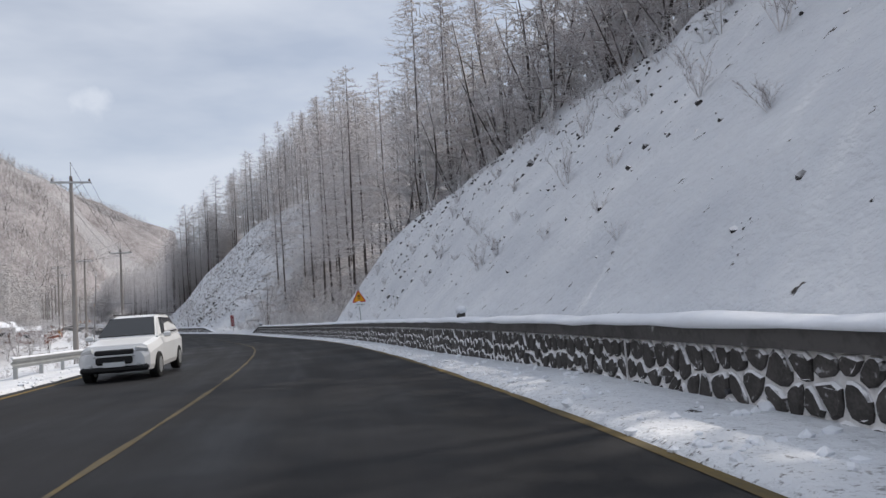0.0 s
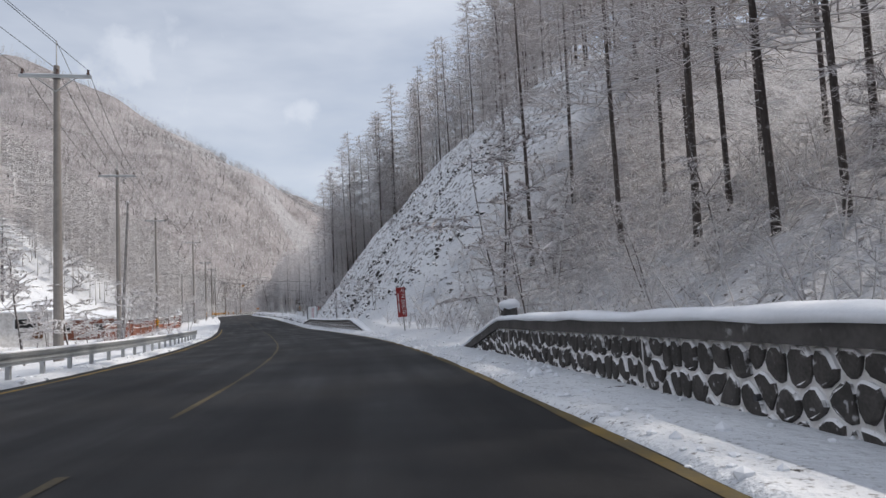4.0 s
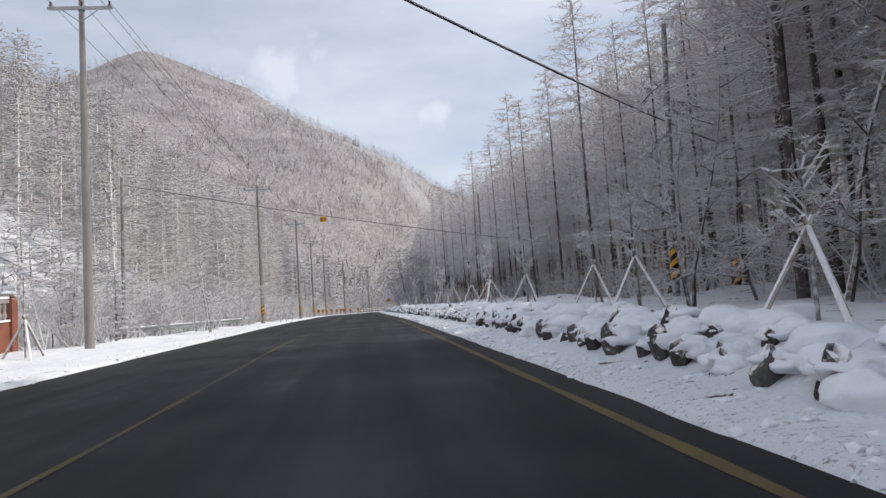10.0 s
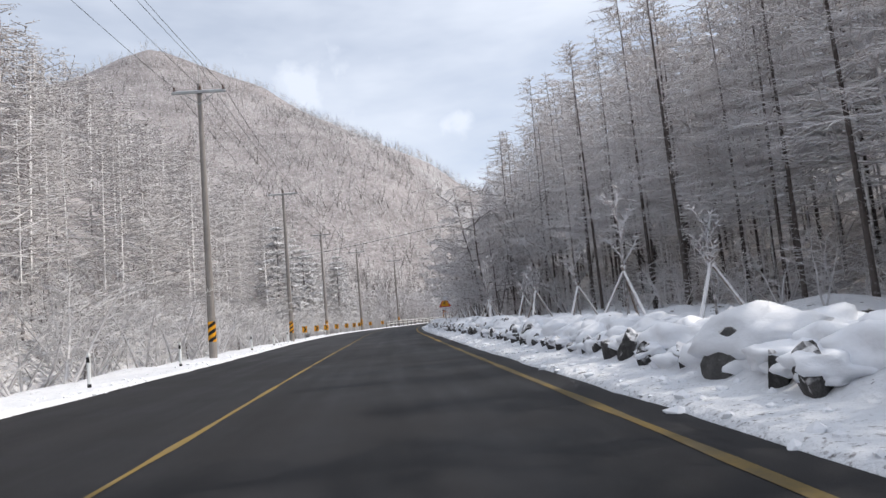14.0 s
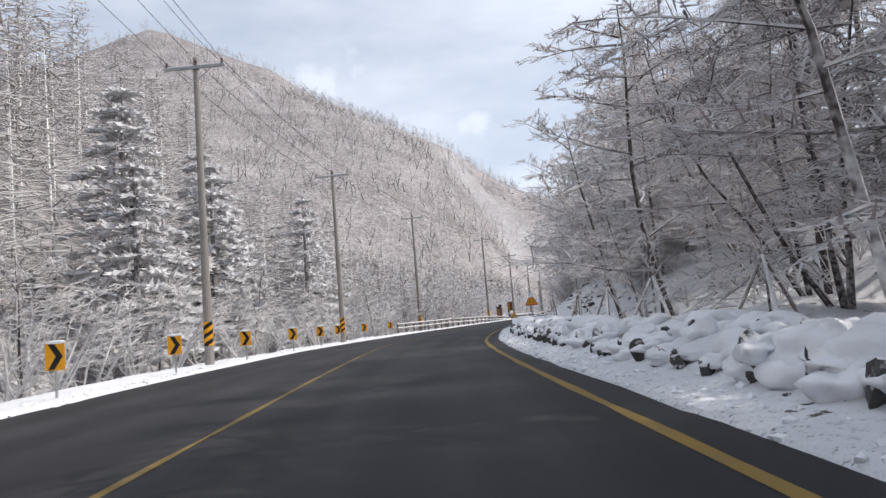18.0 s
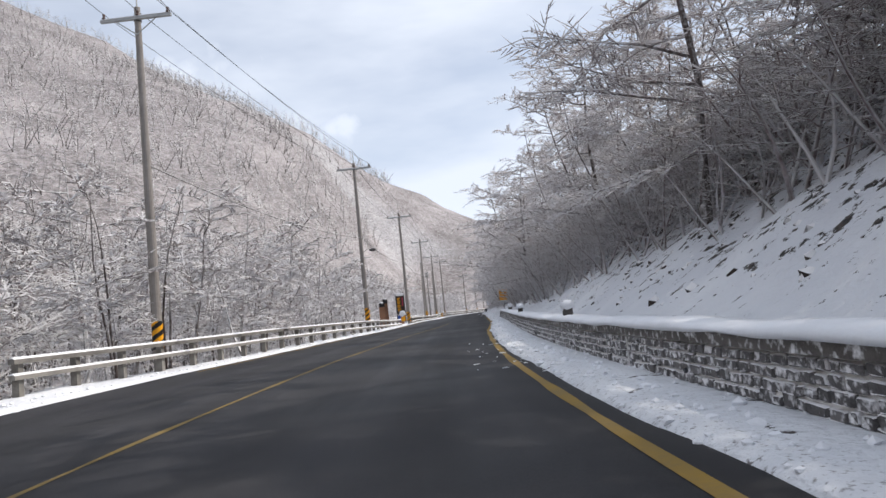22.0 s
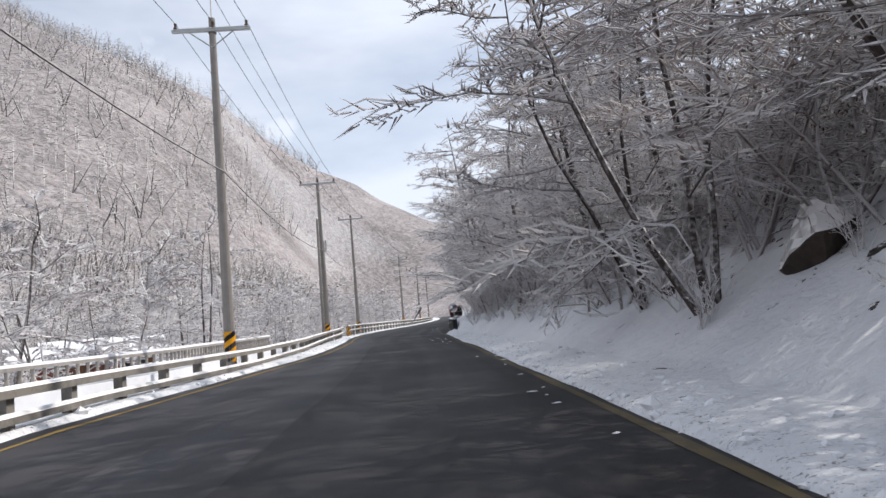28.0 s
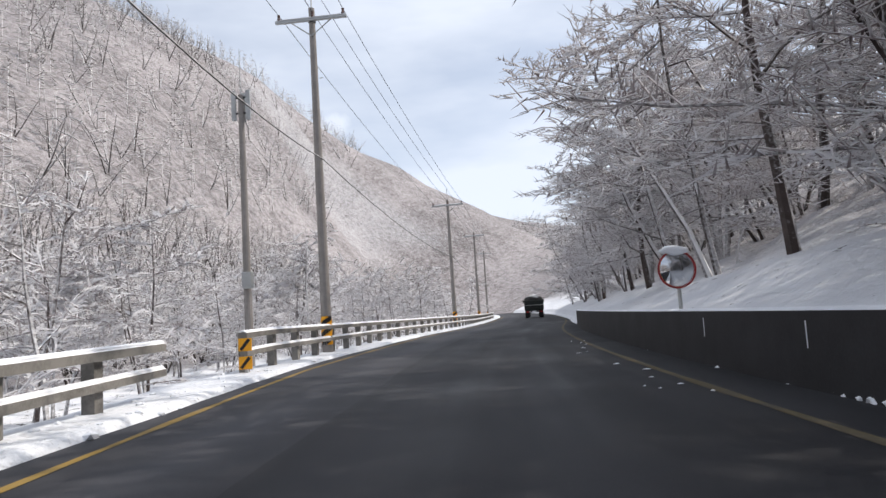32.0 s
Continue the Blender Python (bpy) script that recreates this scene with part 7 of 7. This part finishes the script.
    # markers on the fence ends
    for s, u in ((543.9, -5.3),):
        mk = thing("end_marker", "yellow and black marker plate at the fence end", "marker", "markers on fence ends", m=stand(s, u))
        part("plate", Shape().box((0.30, 0.02, 0.28), (0, -0.11, 0.62), bevel=0.004).box((0.30, 0.02, 0.28), (0, -0.11, 0.22), bevel=0.004), SIGN_YELLOW, mk)
        part("bar", Shape().box((0.07, 0.01, 0.30), (0, -0.125, 0.62), pose(0, 0, 0, 0, 40, 0)).box((0.07, 0.01, 0.30), (0, -0.125, 0.22), pose(0, 0, 0, 0, 40, 0)), BLACK, mk)
        part("stub", Shape().box((0.06, 0.06, 0.9), (0, -0.06, 0.35)), STEEL, mk)


build_signs()


def mirror_mat():
    m = bpy.data.materials.new("mirror_glass")
    m.use_nodes = True
    b = m.node_tree.nodes["Principled BSDF"]
    b.inputs["Base Color"].default_value, b.inputs["Metallic"].default_value, b.inputs["Roughness"].default_value = (0.55, 0.56, 0.58, 1), 1.0, 0.06
    return m


def build_mirror():
    mir = thing("convex_mirror", "round red-rimmed traffic mirror on a grey post", "traffic mirror", m=stand(543.6, 4.1, 4))
    g = spot(542.8, 4.45).z
    c = float(above(542.8, 4.45, 1.82).z) - g
    part("pole", Shape().tube([(0.04, 0.1, -0.4), (0.04, 0.1, c + 0.3)], [0.042, 0.042], 10), STEEL, mir)
    sh = Shape()
    n = 28
    for r, y in ((0.36, 0.0), (0.25, -0.045), (0.13, -0.068)):
        sh.v.extend([(r * math.cos(2 * math.pi * k / n), y, c + r * math.sin(2 * math.pi * k / n)) for k in range(n)])
    sh.v.append((0, -0.075, c))
    for q in range(2):
        for k in range(n):
            a, b = q * n + k, q * n + (k + 1) % n
            sh.f.append((a, b, b + n, a + n))
    for k in range(n):
        sh.f.append((2 * n + k, 2 * n + (k + 1) % n, 3 * n))
    part("mirror_glass", sh, mirror_mat(), mir, "domed mirror glass", smooth=True)
    rim = Shape()
    k2 = 40
    pts = [(0.385 * math.cos(2 * math.pi * k / k2), 0, c + 0.385 * math.sin(2 * math.pi * k / k2)) for k in range(k2 + 1)]
    rim.tube(pts, [0.022] * (k2 + 1), 6, cap=False)
    part("rim", rim, BOARD_RED, mir, "faded red rim", smooth=True)
    part("back", Shape().tube([(0, 0.03, c), (0, 0.09, c)], [0.36, 0.12], 20), SIGN_YELLOW, mir)
    part("snow_cap", Shape().ball((0.32, 0.08, 0.10), (-0.05, -0.02, c + 0.40), 5, 0.3, cuts=2), SNOW, mir, "snow on the upper rim", smooth=True)


build_mirror()


# ---- brick fence, houses and bridge on the left ----
def build_brick_fence():
    fence = thing("brick_fence", "red-brown brick fence with baluster panels and snowy caps", "fence", kind="structure")
    line = lambda s: keyed(s, ((222, -17.6), (232, -16.4), (246, -15.0), (256, -12.6), (270, -13.6)))
    rise = lambda s: keyed(s, ((232, 0.0), (256, 0.0), (270, 0.55)))
    part("low_wall", Shape().sweep(232, 270, 1.0, ((-0.1, -0.4), (-0.1, 0.85), (0.1, 0.85), (0.1, -0.4)), line=line, lift=rise), BRICK_MAT, fence, "brick lower wall")
    part("ledge_snow", Shape().sweep(232, 270, 1.0, ((-0.14, 0.85), (-0.12, 0.92), (0.12, 0.92), (0.14, 0.85)), line=line, lift=rise), SNOW, fence, "snow on the ledge")
    part("top_beam", Shape().sweep(246, 270, 1.0, ((-0.1, 1.55), (-0.1, 1.72), (0.1, 1.72), (0.1, 1.55)), line=line, lift=rise), CONCRETE, fence)
    part("beam_snow", Shape().sweep(246, 270, 1.0, ((-0.13, 1.715), (-0.1, 1.80), (0.1, 1.80), (0.13, 1.715)), line=line, lift=rise), SNOW, fence)
    part("solid_wall", Shape().sweep(222, 245.8, 1.0, ((-0.11, -0.5), (-0.11, 1.55), (0.11, 1.55), (0.11, -0.5)), line=line, lift=rise), BRICK_MAT, fence, "solid brick wall")
    part("wall_snow", Shape().sweep(222, 245.8, 1.0, ((-0.15, 1.545), (-0.12, 1.64), (0.12, 1.64), (0.15, 1.545)), line=line, lift=rise), SNOW, fence, "snow on the wall")
    pier = fix(Shape().box((0.42, 0.42, 2.3), (0, 0, 0.65), bevel=0.015).mesh("pier", BRICK_MAT))
    cap = fix(Shape().box((0.54, 0.54, 0.10), (0, 0, 1.84), bevel=0.02).mesh("pier_cap", CONCRETE))
    hat = fix(Shape().ball((0.27, 0.27, 0.10), (0, 0, 1.90), 2, 0.15, cuts=2).mesh("pier_snow", SNOW, True))
    bal = fix(Shape().tube([(0, 0, 0.9), (0, 0, 1.08), (0, 0, 1.25), (0, 0, 1.42), (0, 0, 1.55)], [0.05, 0.085, 0.04, 0.075, 0.05], 7).mesh("baluster", CONCRETE))
    stops = list(np.arange(246, 271, 2.4))
    for s in [232, 236, 240] + stops:
        m = pose(*above(s, float(line(s)), float(rise(s))), 0, 0, math.degrees(heading(s)))
        p = part("pier", pier, BRICK_MAT, fence, m=m)
        part("pier_cap", cap, CONCRETE, p)
        part("pier_snow", hat, SNOW, p)
    for a, b in zip(stops, stops[1:]):
        for s in np.linspace(a + 0.4, b - 0.4, 5):
            part("baluster", bal, CONCRETE, fence, m=pose(*above(s, float(line(s)), float(rise(s))), 0, 0, 0))


build_brick_fence()


def house(s, u, size, turn, wall_mat, roof, label, windows=2):
    w, d, h = size
    p = thing("house", label, "house", "houses in the valley", m=stand(s, u, turn))
    body = part("wall", Shape().box((w, d, h + 0.8), (0, 0, h / 2 - 0.4)), wall_mat, p)
    rf = Shape()
    o = 0.45
    rf.add([(-w / 2 - o, -d / 2 - o, h), (w / 2 + o, -d / 2 - o, h), (w / 2 + o, d / 2 + o, h), (-w / 2 - o, d / 2 + o, h), (-w / 2 - o, 0, h + roof), (w / 2 + o, 0, h + roof),
            (-w / 2 - o, -d / 2 - o, h - 0.12), (w / 2 + o, -d / 2 - o, h - 0.12), (w / 2 + o, d / 2 + o, h - 0.12), (-w / 2 - o, d / 2 + o, h - 0.12)],
           [(0, 1, 5, 4), (2, 3, 4, 5), (0, 4, 3), (1, 2, 5), (6, 9, 8, 7), (0, 6, 7, 1), (1, 7, 8, 2), (2, 8, 9, 3), (3, 9, 6, 0)])
    part("roof", rf, SNOW, p, "thick snow on a low roof")
    for k in range(windows):
        x = w * ((k + 0.5) / windows - 0.5)
        win = part("window", Shape().box((w * 0.22, 0.08, h * 0.38), (x, -d / 2 - 0.02, h * 0.55), bevel=0.01), SIGN_WHITE, p, "white window frame")
        part("pane", Shape().box((w * 0.19, 0.02, h * 0.32), (x, -d / 2 - 0.07, h * 0.55)), BLACK, win, "dark pane")
    part("door", Shape().box((0.9, 0.07, 2.0), (w * 0.36, -d / 2 - 0.02, 1.0), bevel=0.01), WOOD, p)


def build_houses():
    house(222, -27, (9, 6, 2.7), 15, MORTAR, 1.0, "low grey house with a snow-covered roof")
    house(236, -22, (8, 5, 2.3), 5, BRICK_MAT, 0.8, "low brick house under snow beside the brick fence")
    house(538, -24, (8, 6, 2.6), 30, MORTAR, 1.2, "pale single-storey house under thick snow")
    house(522, -19, (6, 5, 2.2), 10, BRICK_MAT, 1.0, "small house with snow-covered roof by the river")
    house(505, -27, (7, 5, 2.4), 20, MORTAR, 1.0, "pale cottage with a snowy roof by the river")
    shed = thing("shed", "small blue-grey hut with a snowy flat roof", "hut", m=stand(499, -16, 0))
    part("wall", Shape().box((2.2, 2.0, 2.6), (0, 0, 1.0), bevel=0.02), STEEL, shed)
    part("roof", Shape().box((2.5, 2.3, 0.22), (0, 0, 2.4), bevel=0.05), SNOW, shed)
    part("door", Shape().box((0.9, 0.05, 1.9), (0.2, -1.02, 0.95), bevel=0.01), DARK_STEEL, shed)


build_houses()


# ---- carved posts and notice board ----
def build_totems():
    for s, u, h in ((471.2, -7.5, 2.35), (473.6, -7.5, 2.75), (484.5, -7.3, 2.4)):
        t = thing("carved_post", "tall carved wooden post with a dark cap beside the fence", "carved post", "carved wooden posts", m=stand(s, u, 12))
        top = float(above(s, u, h).z) - spot(s, u).z
        part("post", Shape().prism([(-0.30, -0.3), (0.30, -0.3), (0.27, top * 0.4), (0.24, top * 0.84), (-0.25, top * 0.84), (-0.28, top * 0.4)], -0.13, 0.13), CARVED_WOOD, t, "brown carved plank trunk")
        part("head", Shape().prism([(-0.25, top * 0.84), (0.24, top * 0.84), (0.27, top * 0.9), (0.20, top * 0.99), (0.05, top * 0.94), (-0.12, top), (-0.26, top * 0.96)], -0.14, 0.12), BLACK, t, "dark weathered carved head")
        part("brow", Shape().box((0.36, 0.05, 0.07), (0, -0.15, top * 0.78), bevel=0.02).box((0.10, 0.07, 0.22), (0, -0.16, top * 0.70), bevel=0.02), CARVED_WOOD, t)
        part("snow_cap", Shape().ball((0.2, 0.2, 0.08), (0, 0, top), 3, 0.2, cuts=2), SNOW, t, smooth=True)
    b = thing("notice_board", "tall notice board with brown and yellow panels by the pole", "notice board", m=stand(479.6, -6.7, -5))
    top = float(above(479.6, -6.7, 3.2).z) - spot(479.6, -6.7).z
    for x in (-0.42, 0.42):
        part("post", Shape().box((0.10, 0.10, top + 0.3), (x, 0, top / 2 - 0.15), bevel=0.01), DARK_STEEL, b)
    part("panel", Shape().box((0.80, 0.06, 2.0), (0, -0.02, top - 1.1), bevel=0.01), DARK_WOOD, b, "dark brown banner panel")
    part("header", Shape().box((0.80, 0.07, 0.16), (0, -0.025, top - 0.06), bevel=0.01), SIGN_WHITE, b, "pale head strip")
    for k in range(4):
        part("lettering_bar", Shape().box((0.34, 0.02, 0.10), (-0.14, -0.06, top - 0.38 - k * 0.38)).box((0.09, 0.02, 0.22), (-0.22, -0.06, top - 0.48 - k * 0.38)).box((0.24, 0.02, 0.06), (-0.12, -0.06, top - 0.57 - k * 0.38)), SIGN_YELLOW, b)
    part("side_lettering", Shape().box((0.10, 0.02, 0.9), (0.26, -0.06, top - 0.75)), LETTER_RED, b)
    part("lower_panel", Shape().box((0.44, 0.06, 0.62), (0.18, -0.02, top - 2.5), bevel=0.01), SIGN_YELLOW, b)
    part("lower_panel", Shape().box((0.34, 0.06, 0.62), (-0.22, -0.02, top - 2.5), bevel=0.01), SIGN_BLUE, b)
    part("snow_heap", Shape().ball((0.36, 0.16, 0.30), (0.14, -0.06, top - 2.02), 6, 0.3, cuts=2), SNOW, b, "snow stuck to the panel", smooth=True)
    part("snow_cap", Shape().ball((0.5, 0.12, 0.07), (0, 0, top + 0.03), 2, 0.2, cuts=2), SNOW, b, smooth=True)


build_totems()


# ---- vehicles ----
PAINT_WHITE = material("white_car_paint", (0.74, 0.75, 0.76), 0.25, vary=0.04, scale=1.0, bump=0, spec=0.6)
GLASS = material("dark_car_glass", (0.012, 0.014, 0.017), 0.08, vary=0.1, bump=0, spec=0.8)
TYRE = material("tyre_rubber", (0.018, 0.018, 0.018), 0.85, vary=0.3, bump=0.1)
LAMP = material("clear_lamp", (0.55, 0.56, 0.57), 0.15, vary=0.05, bump=0, spec=0.8)
TAIL = material("red_lamp", (0.30, 0.01, 0.01), 0.3, vary=0.05, bump=0)
TRUCK_GREEN = material("dark_truck_paint", (0.018, 0.022, 0.020), 0.6, vary=0.4, scale=2, bump=0.1)
TARP = snowed("dark_tarpaulin", (0.028, 0.026, 0.024), low=0.75, high=1.1, scale=2.0, fleck=0.3)


def wheel(parent, x, y, r, w):
    t = part("tyre", Shape().tube([(x - w / 2, y, r), (x - w / 2 + 0.03, y, r), (x + w / 2 - 0.03, y, r), (x + w / 2, y, r)], [r * 0.9, r, r, r * 0.9], 20), TYRE, parent)
    part("rim", Shape().tube([(x - w / 2 - 0.008, y, r), (x + w / 2 + 0.008, y, r)], [r * 0.58, r * 0.58], 12), STEEL, t)


def loft(sections):
    """A body from cross-sections, each (y, half width low, half width high, z low, z mid, z high)."""
    sh = Shape()
    for y, wl, wh, z0, z1, z2 in sections:
        sh.v.extend([(-wl * 0.96, y, z0), (-wl, y, z0 + 0.12), (-wl, y, z1), (-wh, y, z2 - 0.06), (-wh * 0.86, y, z2), (wh * 0.86, y, z2), (wh, y, z2 - 0.06), (wl, y, z1), (wl, y, z0 + 0.12), (wl * 0.96, y, z0)])
    for i in range(len(sections) - 1):
        for k in range(10):
            a, b = i * 10 + k, i * 10 + (k + 1) % 10
            sh.f.append((a, b, b + 10, a + 10))
    sh.f += [tuple(range(10)), tuple((len(sections) - 1) * 10 + 9 - k for k in range(10))]
    return sh


def build_suv():
    car = thing("white_suv", "white sport utility vehicle with dark grille on the far lane", "car", m=pose(*above(102.0, -4.85, 0), 0, 0, math.degrees(heading(102.0)) - 2))
    part("body", loft(((-2.28, 0.72, 0.66, 0.38, 0.62, 0.80), (-2.18, 0.84, 0.76, 0.30, 0.72, 0.98), (-1.2, 0.91, 0.82, 0.28, 0.86, 1.08), (-0.9, 0.92, 0.84, 0.28, 0.90, 1.13), (1.9, 0.92, 0.84, 0.28, 0.92, 1.14), (2.2, 0.88, 0.80, 0.32, 0.90, 1.10), (2.3, 0.80, 0.72, 0.42, 0.80, 1.0))), PAINT_WHITE, car, "white painted body", smooth=False)
    part("cabin", loft(((-1.02, 0.80, 0.78, 1.0, 1.06, 1.10), (-0.25, 0.82, 0.62, 1.0, 1.20, 1.64), (0.2, 0.83, 0.62, 1.0, 1.25, 1.71), (1.6, 0.82, 0.60, 1.0, 1.25, 1.68), (2.1, 0.80, 0.64, 1.0, 1.15, 1.30))), PAINT_WHITE, car)
    part("windscreen", Shape().add([(-0.72, -0.95, 1.19), (0.72, -0.95, 1.19), (0.58, -0.31, 1.65), (-0.58, -0.31, 1.65), (-0.70, -0.90, 1.10), (0.70, -0.90, 1.10), (0.56, -0.26, 1.57), (-0.56, -0.26, 1.57)], [(0, 1, 2, 3), (7, 6, 5, 4), (0, 4, 5, 1), (1, 5, 6, 2), (2, 6, 7, 3), (3, 7, 4, 0)]), GLASS, car, "dark windscreen")
    for sx in (-1, 1):
        part("side_glass", Shape().add([(sx * 0.845, -0.55, 1.16), (sx * 0.845, 1.65, 1.16), (sx * 0.66, 1.5, 1.58), (sx * 0.67, 0.0, 1.62), (sx * 0.80, -0.55, 1.16), (sx * 0.80, 1.65, 1.16), (sx * 0.62, 1.5, 1.58), (sx * 0.63, 0.0, 1.62)], [(0, 1, 2, 3), (4, 5, 6, 7), (0, 1, 5, 4), (1, 2, 6, 5), (2, 3, 7, 6), (3, 0, 4, 7)]), GLASS, car)
        part("headlight", Shape().box((0.30, 0.22, 0.15), (sx * 0.62, -2.16, 0.84), pose(0, 0, 0, 0, sx * 12, sx * 22), bevel=0.04), LAMP, car, "clear headlight")
        part("fog_light", Shape().ball((0.07, 0.05, 0.06), (sx * 0.58, -2.27, 0.48), 1, 0.0, cuts=2), LAMP, car)
        mir = part("wing_mirror", Shape().box((0.20, 0.12, 0.15), (sx * 1.0, -0.72, 1.14), bevel=0.04), PAINT_WHITE, car)
        part("roof_rail", Shape().tube([(sx * 0.55, 0.0, 1.74), (sx * 0.55, 1.5, 1.72)], [0.02, 0.02], 6), DARK_STEEL, car)
    part("grille", Shape().box((0.92, 0.10, 0.14), (0, -2.26, 0.80), bevel=0.03).box((0.86, 0.10, 0.20), (0, -2.29, 0.60), bevel=0.04), BLACK, car, "black split grille")
    part("grille_bar", Shape().box((0.96, 0.06, 0.045), (0, -2.31, 0.715), bevel=0.01), LAMP, car, "chrome grille bar")
    part("bumper", Shape().box((1.62, 0.16, 0.18), (0, -2.24, 0.38), bevel=0.06), BLACK, car, "dark lower bumper")
    part("number_plate", Shape().box((0.52, 0.02, 0.12), (0, -2.345, 0.50)), SIGN_WHITE, car)
    for x in (-0.82, 0.82):
        for y in (-1.42, 1.42):
            wheel(car, x, y, 0.36, 0.24)


def build_truck():
    t = thing("dump_truck", "dark dump truck with a covered rounded load", "truck", m=pose(*above(614.0, 0.2, 0), 0, 0, math.degrees(heading(614))))
    part("bed", Shape().box((2.35, 4.6, 1.25), (0, 1.9, 1.55), bevel=0.05), TRUCK_GREEN, t, "dark steel bed")
    part("load_cover", Shape().ball((1.16, 2.3, 0.75), (0, 1.9, 2.15), 4, 0.12, cuts=3, lower=-0.1), TARP, t, "dark covered load", smooth=True)
    part("tailgate", Shape().box((2.2, 0.08, 1.0), (0, -0.43, 1.6), bevel=0.03), TRUCK_GREEN, t)
    part("tailgate_band", Shape().box((2.1, 0.03, 0.07), (0, -0.485, 1.55)), STEEL, t, "pale reflective band")
    part("bumper", Shape().box((2.2, 0.12, 0.14), (0, -0.38, 0.72), bevel=0.02), DARK_STEEL, t)
    part("number_plate", Shape().box((0.5, 0.02, 0.24), (0, -0.45, 0.74)), SIGN_WHITE, t)
    part("cab", Shape().box((2.2, 1.7, 1.9), (0, 5.1, 1.75), bevel=0.12), TRUCK_GREEN, t)
    for sx in (-1, 1):
        part("tail_light", Shape().box((0.32, 0.05, 0.12), (sx * 0.85, -0.46, 0.74), bevel=0.02), TAIL, t)
        part("wing_mirror", Shape().box((0.16, 0.08, 0.4), (sx * 1.32, 5.6, 2.1), bevel=0.02), BLACK, t)
        part("mudguard", Shape().box((0.62, 0.04, 0.5), (sx * 0.82, -0.12, 0.42)), BLACK, t)
        for y in (0.75, 2.0, 5.2):
            wheel(t, sx * 0.88, y, 0.48, 0.5 if y < 4 else 0.28)
    part("chassis", Shape().box((0.9, 6.2, 0.3), (0, 2.8, 0.78), bevel=0.02), DARK_STEEL, t)


build_suv()
build_truck()
